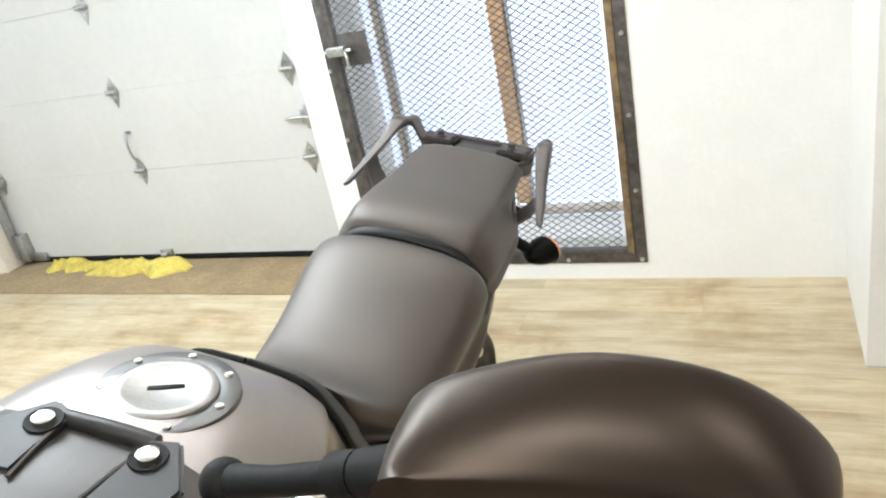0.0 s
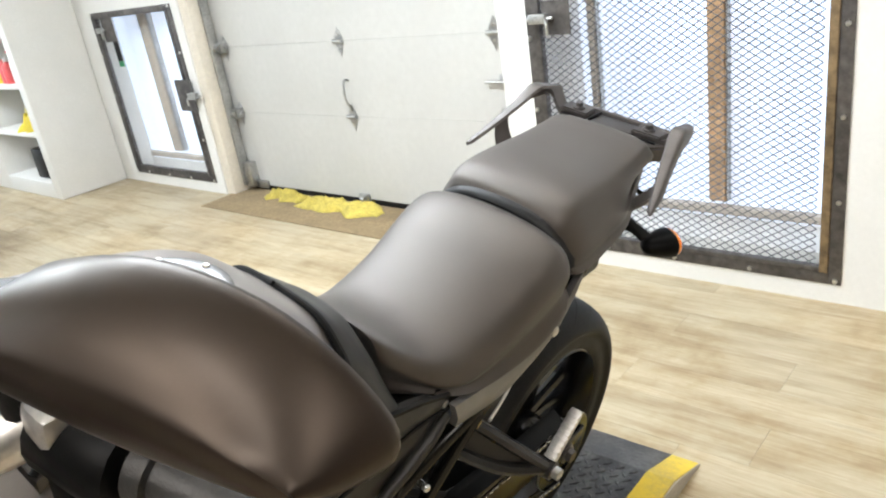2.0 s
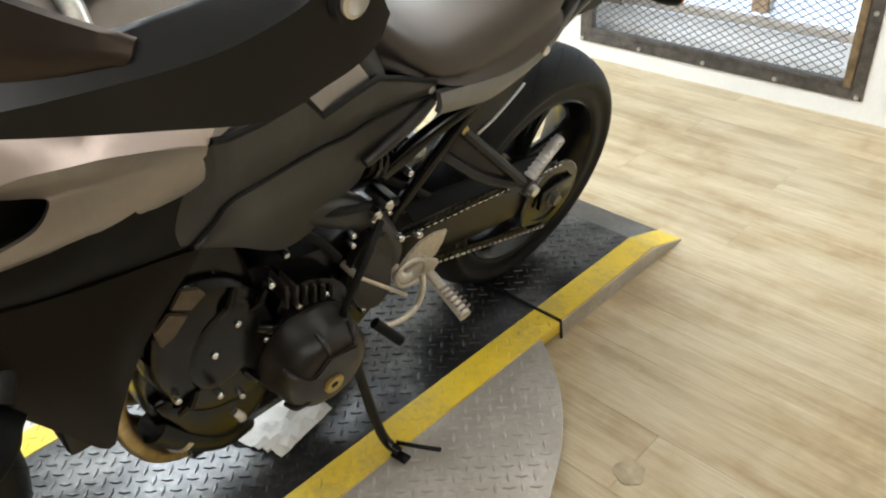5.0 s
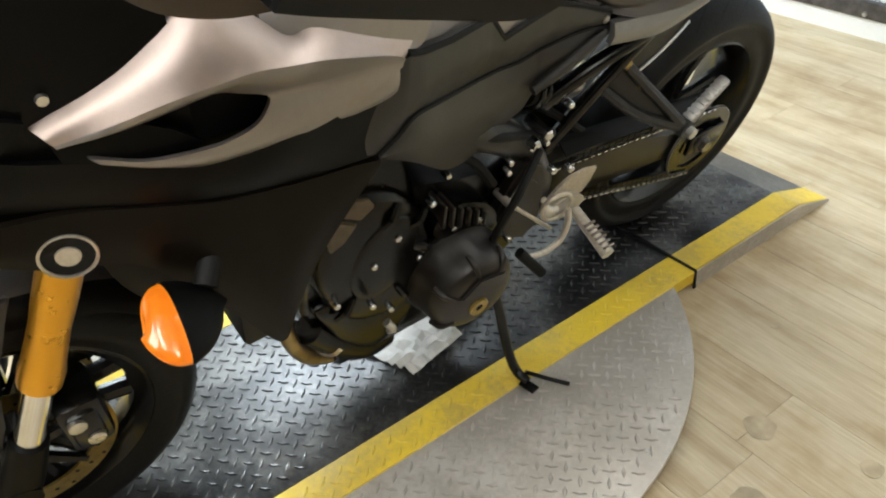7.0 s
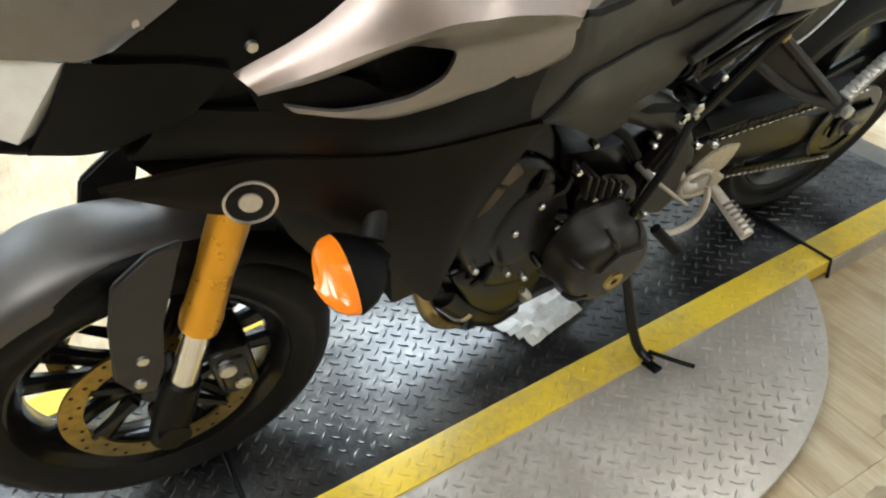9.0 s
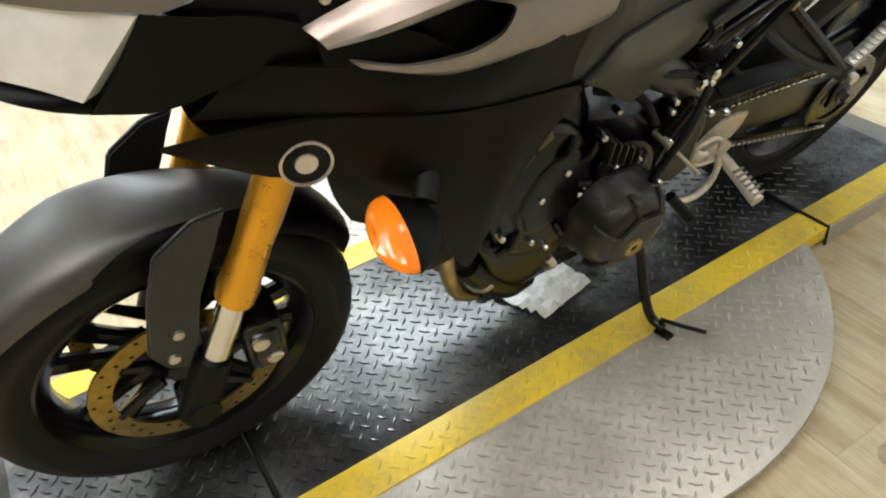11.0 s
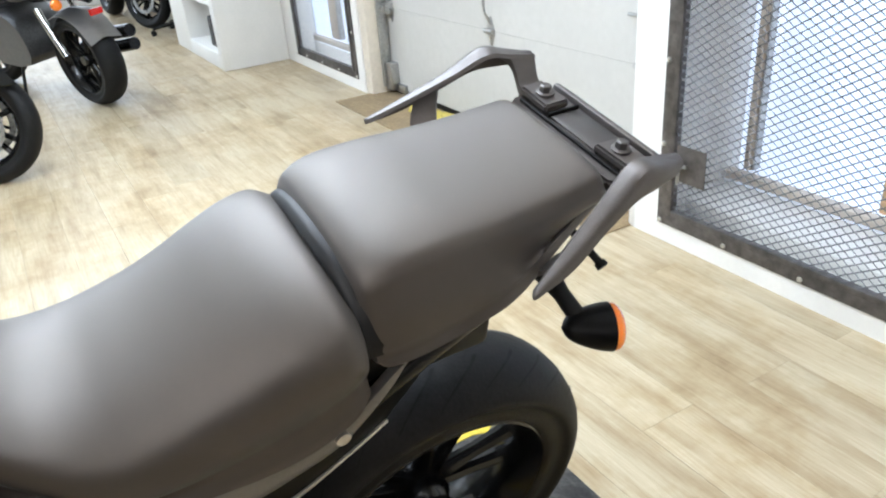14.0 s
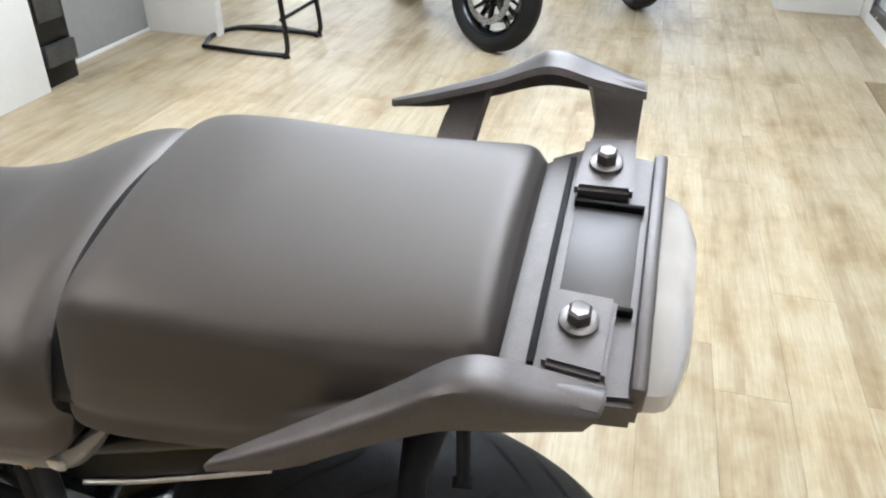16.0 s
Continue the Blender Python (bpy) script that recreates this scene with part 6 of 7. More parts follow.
# handlebar, controls, guards, mirrors (already turned)
E_, G_ = Vector((0.484, 0.517, 1.207)), Vector((0.319, 0.477, 1.208))
bar_mid = Vector((0.02, 0.405, 1.155))
part("handlebar", tube([E_, G_, (0.24, 0.457, 1.207), (0.12, 0.425, 1.17), bar_mid, (-0.1, 0.385, 1.165), RIGHT @ Vector((0.24, 0.457, 1.207)), RIGHT @ G_, RIGHT @ E_], 0.011, 14), ALU, bike, "silver handlebar")
part("top_clamp", moved(mix(slab([(-0.13, 0.33), (-0.06, 0.42), (0.06, 0.42), (0.13, 0.33), (0.06, 0.3), (-0.06, 0.3)], 0.03, pose(0, 0, 1.07), 0.006), box(-0.065, -0.03, 0.37, 0.43, 1.1, 1.18, 0.008), box(0.03, 0.065, 0.37, 0.43, 1.1, 1.18, 0.008)), HEAD), ALU, bike, "cast aluminium top clamp")
for s in (1, -1):
    part("fork_cap", moved(lathe([(1.08, 0.026), (1.112, 0.026), (1.115, 0.018), (1.12, 0.012), (1.12, 0.0)], 20, "z"), HEAD @ pose(0.108 * s, 0.345, 0)), GOLD, bike)
for nm, m0 in (("left", Matrix()), ("right", RIGHT)):
    put = lambda bm: moved(bm, m0)
    d = (E_ - G_).normalized()
    gr = part("handlebar_grip", put(tube([G_, G_ + d * 0.012, G_ + d * 0.013, G_.lerp(E_, 0.66), G_.lerp(E_, 0.67), G_.lerp(E_, 0.71)], [0.0205, 0.0205, 0.0165, 0.0158, 0.0195, 0.0195], 20, smooth=False)), GRIPM, bike, "black rubber grip")
    part("bar_end", put(tube([G_.lerp(E_, 0.71), G_.lerp(E_, 0.95)], 0.0125, 20, smooth=False)), ALU, gr, "silver bar end weight")
    sw = part("switch_housing", put(mix(tube([G_ - d * 0.065, G_ - d * 0.06, G_ - d * 0.012, G_ - d * 0.004], [0.021, 0.026, 0.03, 0.028], 16, smooth=False), moved(box(-0.026, 0.028, -0.024, 0.03, -0.048, 0.004, 0.012), Matrix.Translation(G_ - d * 0.035)))), MATTEB, bike, "black switch housing")
    part("clutch_clamp", put(mix(moved(box(-0.014, 0.014, -0.024, 0.02, 0.004, 0.031, 0.007), Matrix.Translation(G_ - d * 0.045)), moved(lathe([(0.0, 0.0), (0.0, 0.006), (0.036, 0.006), (0.038, 0.0)], 10, "z"), Matrix.Translation(G_ - d * 0.045 + Vector((0, 0.01, 0)))))), ALU, sw, "cast silver clamp")
    part("switch_button", put(mix(moved(box(-0.012, 0.012, 0.025, 0.04, -0.005, 0.008, 0.003), Matrix.Translation(G_ - d * 0.035)), moved(box(-0.01, 0.01, 0.028, 0.038, -0.03, -0.015, 0.003), Matrix.Translation(G_ - d * 0.035)))), ALU, sw)
    part("lever", put(tube([(0.216, 0.42, 1.182), (0.25, 0.416, 1.18), (0.287, 0.411, 1.18), (0.305, 0.412, 1.184), (0.335, 0.408, 1.184), (0.365, 0.403, 1.18), (0.388, 0.398, 1.173), (0.396, 0.396, 1.168)], [0.009, 0.011, 0.0095, 0.0085, 0.0085, 0.008, 0.008, 0.0095], 12, flat=0.75)), ALU, bike, "polished silver hand lever")
    part("lever_perch", put(mix(tube([(0.245, 0.455, 1.205), (0.235, 0.43, 1.195), (0.215, 0.412, 1.188)], [0.018, 0.016, 0.013], 12), cyl((0.218, 0.415, 1.172), (0.218, 0.415, 1.2), 0.011, 12))), ALU, bike)
    arm = [[(0.452, 0.55, 1.194), (0.452, 0.532, 1.222), (0.452, 0.506, 1.237), (0.45, 0.484, 1.217), (0.446, 0.43, 1.205), (0.436, 0.36, 1.196), (0.425, 0.32, 1.189)],
           [(0.484, 0.548, 1.188), (0.485, 0.533, 1.211), (0.483, 0.508, 1.224), (0.48, 0.482, 1.207), (0.472, 0.428, 1.191), (0.456, 0.358, 1.184), (0.44, 0.315, 1.179)],
           [(0.482, 0.544, 1.17), (0.482, 0.527, 1.159), (0.48, 0.502, 1.15), (0.476, 0.46, 1.139), (0.464, 0.4, 1.15), (0.449, 0.335, 1.164), (0.436, 0.31, 1.167)],
           [(0.455, 0.54, 1.168), (0.455, 0.525, 1.157), (0.455, 0.5, 1.148), (0.45, 0.46, 1.137), (0.44, 0.4, 1.148), (0.428, 0.335, 1.162), (0.415, 0.31, 1.165)]]
    hg = part("hand_guard", put(shell([curve(r, 4) for r in arm], 0.006, 1, 1)), GUARDM, bike, "satin dark grey hand guard arm", smooth=28)
    part("guard_shield", put(shell([[(0.453, 0.398, 1.2), (0.435, 0.357, 1.222), (0.4, 0.312, 1.247), (0.35, 0.275, 1.26), (0.27, 0.255, 1.256)], [(0.457, 0.392, 1.193), (0.441, 0.347, 1.197), (0.406, 0.295, 1.203), (0.352, 0.258, 1.208), (0.27, 0.243, 1.206)], [(0.45, 0.382, 1.185), (0.432, 0.337, 1.165), (0.398, 0.29, 1.148), (0.35, 0.258, 1.143), (0.275, 0.245, 1.151)]], 0.006, 4, 5, inward=(-0.6, 0.7, 0))), MIRRORB, hg, "satin dark grey guard shield")
    part("guard_bolt", put(moved(lathe([(0.0, 0.006), (0.005, 0.0055), (0.006, 0.0)], 14), pose(0.425, 0.318, 1.185, 0, 0, -42))), BOLT, hg)
    part("end_bolt", put(moved(lathe([(0.0, 0.0125), (0.005, 0.012), (0.0065, 0.009), (0.004, 0.0055), (0.004, 0.0)], 20), Matrix.Translation(E_ - d * 0.001) @ pose(0, 0, 0, 0, 0, 8))), ALU, hg, "large silver bar end bolt")
    part("end_washer", put(moved(lathe([(-0.004, 0.016), (0.003, 0.016), (0.003, 0.011)], 20), Matrix.Translation(E_ - d * 0.001) @ pose(0, 0, 0, 0, 0, 8))), RUBBER, hg)
    out = [(0.328, 1.314), (0.331, 1.345), (0.354, 1.361), (0.39, 1.372), (0.43, 1.37), (0.46, 1.356), (0.479, 1.335), (0.47, 1.317), (0.428, 1.301), (0.382, 1.295), (0.335, 1.299)]
    cx, cz = 0.397, 1.338
    ring_at = lambda y, kx, kz: [(cx + (x - cx) * kx, 0.452 + y + 0.26 * (x - cx) * kx, cz + (z - cz) * kz) for x, z in out]
    rows = [ring_at(*q) for q in ((0.013, 0.97, 0.95), (0.009, 1.0, 1.0), (0.001, 1.0, 0.96), (-0.01, 0.985, 0.82), (-0.019, 0.96, 0.62), (-0.0265, 0.92, 0.36), (-0.029, 0.87, 0.24), (-0.0305, 0.1, 0.03))]
    mi = part("mirror", put(loft(rows, 2, 4)), MIRRORB, bike, "satin dark grey mirror housing")
    part("mirror_glass", put(loft([ring_at(0.0128, 0.9, 0.86), ring_at(0.0138, 0.87, 0.82), ring_at(0.0139, 0.05, 0.05)], 2, 4)), MIRROR, mi, "mirror glass")
    ball = moved(lathe([(0.011 * math.cos(a), 0.011 * math.sin(a)) for a in [math.pi * k / 10 for k in range(11)]], 20), pose(0.247, 0.441, 1.27))
    part("mirror_stem", put(mix(tube([(0.245, 0.452, 1.215), (0.246, 0.447, 1.24), (0.247, 0.442, 1.265)], [0.0115, 0.0085, 0.0085], 12), ball, tube([(0.247, 0.441, 1.27), (0.275, 0.437, 1.286), (0.31, 0.433, 1.308), (0.318, 0.432, 1.313), (0.34, 0.43, 1.325)], [0.0085, 0.0065, 0.0065, 0.0095, 0.011], 14))), RUBBER, mi, "black jointed mirror stem")
    part("stem_collar", put(cyl((0.305, 0.4335, 1.305), (0.316, 0.432, 1.312), 0.0092, 16)), RUBBER, mi)
fp = part("tank_front_panel", shell([[(-0.13, 0.47, 1.075), (-0.06, 0.465, 1.09), (0.03, 0.465, 1.095), (0.09, 0.465, 1.09), (0.155, 0.47, 1.072)], [(-0.1, 0.53, 1.09), (-0.05, 0.53, 1.098), (0.03, 0.53, 1.1), (0.085, 0.53, 1.098), (0.14, 0.53, 1.088)], [(-0.075, 0.58, 1.086), (-0.04, 0.582, 1.092), (0.03, 0.584, 1.094), (0.078, 0.586, 1.092), (0.112, 0.584, 1.084)]], 0.012, 4, 4, inward=(0, 0, -1)), MATTEG_DIM, bike, "satin grey panel ahead of the fuel cap")
part("panel_ridge", tube([(-0.022, 0.582, 1.096), (0.03, 0.585, 1.098), (0.07, 0.588, 1.096)], 0.0075, 10), SIDEM, fp, "rounded dark rear edge")
for s in (1, -1):
    mx = lambda x: 0.03 + s * (x - 0.03)
    part("bolt_block", slab([(mx(0.062), 0.518), (mx(0.066), 0.586), (mx(0.09), 0.594), (mx(0.122), 0.552), (mx(0.112), 0.508)], 0.01, pose(0, 0, 1.093), 0.003), SIDEM, fp, "raised dark block round the bolt")
    part("panel_bolt", lathe([(0.0, 0.009), (0.004, 0.0085), (0.005, 0.006), (0.0045, 0.0)], 18, "z"), CHROME, fp, m=pose(mx(0.079), 0.568, 1.104))
    part("bolt_well", lathe([(0.0, 0.015), (0.0015, 0.0145), (0.0008, 0.009)], 20, "z"), RUBBER, fp, m=pose(mx(0.079), 0.568, 1.1035))
    part("panel_rib", tube([(mx(0.06), 0.515, 1.101), (mx(0.065), 0.55, 1.102), (mx(0.068), 0.582, 1.099)], 0.0022, 6), MATTEG_DIM, fp)
    part("panel_edge", tube([(mx(0.123), 0.55, 1.094), (mx(0.13), 0.52, 1.092), (mx(0.15), 0.47, 1.074)], 0.0035, 8), RUBBER, fp)
# clutter between the bars: hoses, unions, a reservoir
res = part("fluid_reservoir", moved(mix(lathe([(0.0, 0.0), (0.0, 0.024), (0.035, 0.026), (0.036, 0.0)], 20, "z"), box(-0.012, 0.012, -0.04, -0.02, 0.004, 0.02, 0.003)), pose(-0.16, 0.36, 1.2)), SMOKE, bike, "smoked brake fluid reservoir")
part("reservoir_cap", moved(lathe([(0.036, 0.0), (0.036, 0.028), (0.044, 0.027), (0.046, 0.0)], 20, "z"), pose(-0.16, 0.36, 1.2)), RUBBER, res)
for k, (a, b, c) in enumerate((((0.235, 0.43, 1.2), (0.19, 0.36, 1.17), (0.12, 0.33, 1.08)), ((0.2, 0.44, 1.19), (0.16, 0.38, 1.14), (0.1, 0.35, 1.06)), ((0.16, 0.43, 1.17), (0.13, 0.37, 1.13), (0.14, 0.31, 1.03)))):
    part("control_hose", tube([a, b, c], 0.006 + 0.001 * k, 8), RUBBER if k else ALU, bike)
for x, y, z in ((0.2, 0.4, 1.185), (0.17, 0.37, 1.15), (0.145, 0.4, 1.15), (0.22, 0.39, 1.17)):
    part("hose_union", moved(mix(lathe([(-0.012, 0.0), (-0.012, 0.009), (0.012, 0.009), (0.012, 0.0)], 6, "y"), lathe([(-0.018, 0.0), (-0.018, 0.006), (0.018, 0.006), (0.018, 0.0)], 12, "y")), pose(x, y, z, 30, 0, 25)), CHROME, bike, "chrome hose union")
for a, b, c in (((0.2, 0.43, 1.2), (0.13, 0.33, 1.13), (0.06, 0.28, 0.98)), ((0.24, 0.42, 1.19), (0.17, 0.3, 1.14), (0.1, 0.27, 0.95)), ((-0.2, 0.36, 1.2), (-0.1, 0.29, 1.15), (-0.03, 0.27, 1.0))):
    part("control_cable", tube([a, b, c], 0.0055, 8), RUBBER, bike)

for a, b, c, r in (((0.19, 0.45, 1.19), (0.14, 0.38, 1.165), (0.04, 0.33, 1.1), 0.0062), ((0.21, 0.435, 1.175), (0.15, 0.355, 1.13), (0.09, 0.3, 1.04), 0.0055), ((0.17, 0.46, 1.195), (0.1, 0.4, 1.19), (-0.02, 0.36, 1.12), 0.005)):
    part("braided_cable", tube([a, b, c], r, 8), ALU, bike, "silver braided cable")
for x, y, z in ((0.18, 0.385, 1.13), (0.13, 0.345, 1.1), (0.16, 0.33, 1.06), (0.11, 0.39, 1.145)):
    part("cable_clip", moved(box(-0.009, 0.009, -0.006, 0.006, -0.008, 0.008, 0.003), pose(x, y, z, 20, 30, 35)), CHROME, bike)

# ---- things on the floor and further off ----
STAIN = plain("dried_grey_brown_stain", (0.35, 0.29, 0.19), 0.5, grain=35, vary=0.3)
def stain(x, y, r, seed):
    """A dried spill with an uneven outline, a hair above the planks."""
    rnd = random.Random(seed)
    outline = [((1 + rnd.uniform(-0.1, 0.1)) * r * math.cos(a), (1 + rnd.uniform(-0.1, 0.1)) * r * math.sin(a)) for a in [2 * math.pi * k / 14 for k in range(14)]]
    outline = [p[:2] for p in curve([(a, b, 0) for a, b in outline], 3, closed=True)]
    tagged(link("floor_stain", slab(outline, 0.0006, pose(x, y, 0.0022), 0), STAIN), "dried grey-brown stain on the plank floor", "stain", "stains beside the turntable", "structure")


for k, (x, y, r) in enumerate(((0.648, 1.13, 0.03), (0.74, 0.975, 0.034), (0.5, 1.39, 0.012), (0.83, 1.2, 0.02))):
    stain(x, y, r, 40 + k)


def rumpled(cx, cy, w, d, seed, zmax):
    """A dropped cloth: folds over a flat patch."""
    rows = []
    for i in range(34):
        row = []
        for j in range(16):
            u, v = i / 33 - 0.5, j / 15 - 0.5
            n = noise.noise(Vector((u * 5 + v * 3 + seed, v * 7 - u * 2, seed))) + 0.5 * noise.noise(Vector((u * 17, v * 14 + seed, 3)))
            edge = min(1, 6 * (0.5 - abs(u)), 5 * (0.5 - abs(v)))
            wob = 0.25 * noise.noise(Vector((u * 4, v * 2, seed + 9)))
            row.append((cx + u * w + wob * 0.1, cy + v * d * (0.7 + 0.6 * noise.noise(Vector((u * 5 + seed, 1, 2)))) + wob * d, 0.004 + max(0.0, edge) * zmax * (0.45 + 0.8 * abs(n))))
        rows.append(row)
    return shell(rows, 0.003, 1, 1, inward=(0, 0, -1))


tagged(link("doormat", box(-3.42, -0.95, 2.79, 3.185, 0.0, 0.006, 0.002), MATT), "brown flat mat along the garage door", "mat")
tagged(link("cleaning_cloth", moved(rumpled(-2.36, 3.06, 0.7, 0.2, 3.1, 0.06), pose(0, 0, 0.005)), YCLOTH, smooth=75), "crumpled yellow cloth against the garage door", "cloth", "yellow cloths by the door")
tagged(link("cleaning_cloth", moved(rumpled(-2.9, 3.09, 0.36, 0.16, 8.4, 0.06), pose(0, 0, 0.005)), YCLOTH, smooth=75), "crumpled yellow cloth by the garage door", "cloth", "yellow cloths by the door")

prow = []
for i in range(15):
    prow.append([(0.0 + 0.145 * i / 14 - 0.03 * j / 11, 0.615 + 0.18 * j / 11 + 0.055 * i / 14 - 0.03 * (i / 14) * (j / 11), PZ + 0.0075 + 0.03 * abs(noise.noise(Vector((i * 0.45, j * 0.5, 4)))) * (1 if 0 < i < 14 else 0.2)) for j in range(12)])
tagged(link("paper_sheet", shell(prow, 0.0015, 1, 1, inward=(0, 0, -1)), PAPER, smooth=20), "crumpled white paper sheet under the engine", "paper")


def simple_bike(m, label, body, cruiser=False, tail=RED):
    """A parked motorcycle seen small: y to its rear, wheels at 0 and 1.45."""
    t = thing("parked_motorcycle", m, label, "motorcycle", "motorcycles parked further off")
    wf = wheel(t, 0.3, 0.12, 0.09, pose(0, 0, 0.3, 0, 0, 26), 5 if not cruiser else 9, (-0.06, 0.06), disc_metal=STEEL, metal=ALUD if cruiser else GLOSSB, tread=False)
    wr = wheel(t, 0.31, 0.17, 0.14, pose(0, 1.45, 0.31), 5, (), metal=GLOSSB, tread=False)
    for s in (1, -1):
        part("fork_leg", tube([(0.1 * s, 0.0, 0.3), (0.1 * s, 0.2, 0.75), (0.1 * s, 0.3, 1.0)], [0.028, 0.026, 0.026], 12, smooth=False), ALU if not cruiser else CHROME, t)
        part("rear_shock", cyl((0.12 * s, 1.4, 0.36), (0.12 * s, 1.25, 0.66), 0.022, 12), CHROME, t)
        part("mirror", moved(lathe([(-0.01, 0.0), (-0.01, 0.045), (0.008, 0.05), (0.012, 0.0)], 20, "y"), pose(0.33 * s, 0.33, 1.2)), MATTEB, t)
        part("handlebar", tube([(0.0, 0.3, 1.02), (0.15 * s, 0.33, 1.06), (0.36 * s, 0.42, 1.03)], 0.012, 10), GLOSSB, t)
        ind = part("indicator", moved(loft([[(r * math.cos(a), y, r * math.sin(a)) for a in [2 * math.pi * k / 8 for k in range(8)]] for y, r in ((-0.03, 0.008), (0, 0.032), (0.03, 0.03), (0.04, 0.004))], 2, 3), pose(0.17 * s, 1.62, 0.72)), ORANGE, t, "orange turn signal")
        part("front_indicator", moved(loft([[(r * math.cos(a), y, r * math.sin(a)) for a in [2 * math.pi * k / 8 for k in range(8)]] for y, r in ((-0.03, 0.008), (0, 0.026), (0.03, 0.008))], 2, 3), pose(0.16 * s, 0.14, 0.62)), ORANGE, t, "orange turn signal")
    part("front_fender", shell([[(x, -0.325 * math.cos(radians(a)), 0.3 + 0.325 * math.sin(radians(a))) for x in (-0.065, -0.04, 0, 0.04, 0.065)] for a in (40, 70, 100, 130)], 0.004, 3, 3, inward=(0, 0, -1)), body, t)
    eng = part("engine", loft([[(x, 0.42, 0.3), (x, 0.95, 0.28), (x, 0.98, 0.5), (x, 0.8, 0.62), (x, 0.45, 0.66)] for x in (0.17, 0.12, -0.12, -0.17)], 3, 3), ENGINE if not cruiser else ALUD, t)
    for k in range(6):
        part("cooling_fin", box(-0.175, 0.175, 0.45, 0.72, 0.58 + 0.022 * k, 0.59 + 0.022 * k, 0.002), ENGINE if not cruiser else ALUD, eng)
    part("fuel_tank", loft([mirror_ring([(0, y, z + h), (w * 0.7, y, z + h * 0.85), (w, y, z), (w * 0.6, y, z - h * 0.6), (0, y, z - h * 0.7)]) for y, z, w, h in ((0.3, 0.92, 0.07, 0.06), (0.42, 0.93, 0.14, 0.11), (0.6, 0.92, 0.15, 0.11), (0.8, 0.86, 0.1, 0.07))], 4, 4), body, t)
    part("seat", loft([mirror_ring([(0, y, z), (w * 0.8, y, z - 0.015), (w, y, z - 0.05), (w * 0.8, y, z - 0.09), (0, y, z - 0.09)]) for y, z, w in ((0.8, 0.84, 0.1), (0.95, 0.79, 0.15), (1.15, 0.82, 0.16), (1.3, 0.88, 0.13), (1.5, 0.88, 0.1))], 4, 4), SEATM, t)
    part("tail", loft([mirror_ring([(0, y, z), (w, y, z - 0.03), (w * 0.7, y, z - 0.1), (0, y, z - 0.11)]) for y, z, w in ((1.2, 0.8, 0.14), (1.45, 0.82, 0.12), (1.66, 0.82, 0.07), (1.72, 0.8, 0.03))], 4, 4), body, t)
    part("tail_lamp", box(-0.07, 0.07, 1.7, 1.735, 0.72, 0.79, 0.012), tail, t, "red tail lamp")
    if cruiser:
        part("rear_fender", shell([[(x, 1.45 - 0.345 * math.cos(radians(a)), 0.31 + 0.345 * math.sin(radians(a)) - abs(x) * 0.25) for x in (-0.11, -0.07, 0, 0.07, 0.11)] for a in (60, 90, 120, 150)], 0.005, 4, 3, inward=(0, 0, -1)), SILVER, t, "silver rear fender")
        part("lower_lamp", box(-0.045, 0.045, 1.74, 1.765, 0.62, 0.66, 0.008), RED, t, "red rear reflector")
    else:
        for s in (1, -1):
            part("side_fairing", shell([[(0.17 * s, 0.12, 0.86), (0.24 * s, 0.35, 0.86), (0.22 * s, 0.62, 0.82)], [(0.16 * s, 0.2, 0.68), (0.25 * s, 0.4, 0.66), (0.22 * s, 0.72, 0.62)], [(0.13 * s, 0.35, 0.45), (0.2 * s, 0.48, 0.38), (0.18 * s, 0.75, 0.36)]], 0.008, 4, 4, inward=(-s, 0, 0)), body, t)
    part("headlamp", moved(lathe([(-0.05, 0.0), (-0.05, 0.07), (0.0, 0.085), (0.06, 0.06), (0.08, 0.0)], 28, "y"), pose(0, 0.08, 0.88)), CLEARP if not cruiser else CHROME, t)
    part("nose_fairing", loft([mirror_ring([(0, y, z + h), (w, y, z + h * 0.4), (w * 0.9, y, z - h * 0.5), (0, y, z - h)]) for y, z, w, h in ((0.06, 0.92, 0.07, 0.08), (0.16, 0.95, 0.16, 0.15), (0.32, 0.95, 0.2, 0.17))], 4, 4), body, t) if not cruiser else None
    for k in (0, 1):
        part("exhaust", tube([(-0.14, 0.55, 0.45), (-0.19, 0.62, 0.3), (-0.2, 0.9, 0.26), (-0.21, 1.3, 0.3 + 0.09 * k), (-0.22, 1.68, 0.36 + 0.09 * k)], [0.025, 0.028, 0.04, 0.045, 0.042], 16), CHROME if not cruiser else GLOSSB, t, "twin exhaust pipes")
    part("side_stand", cyl((0.13, 0.75, 0.3), (0.24, 0.8, 0.0), 0.012, 10), GLOSSB, t)
    return t


ALUD = plain("dark_cast_metal", (0.1, 0.1, 0.1), 0.4, 0.7, grain=80, vary=0.25)
simple_bike(pose(-3.37, 0.84, 0, 0, 7, 125), "black sport motorcycle with black wheels parked on the floor", GLOSSB)
simple_bike(pose(-5.97, 1.06, 0, 0, 6, -68), "black and chrome cruiser motorcycle with twin exhausts", GLOSSB, True)
simple_bike(pose(-7.43, 2.5, 0, 0, 6, 95), "dark motorcycle parked by the far shelf", GLOSSB)

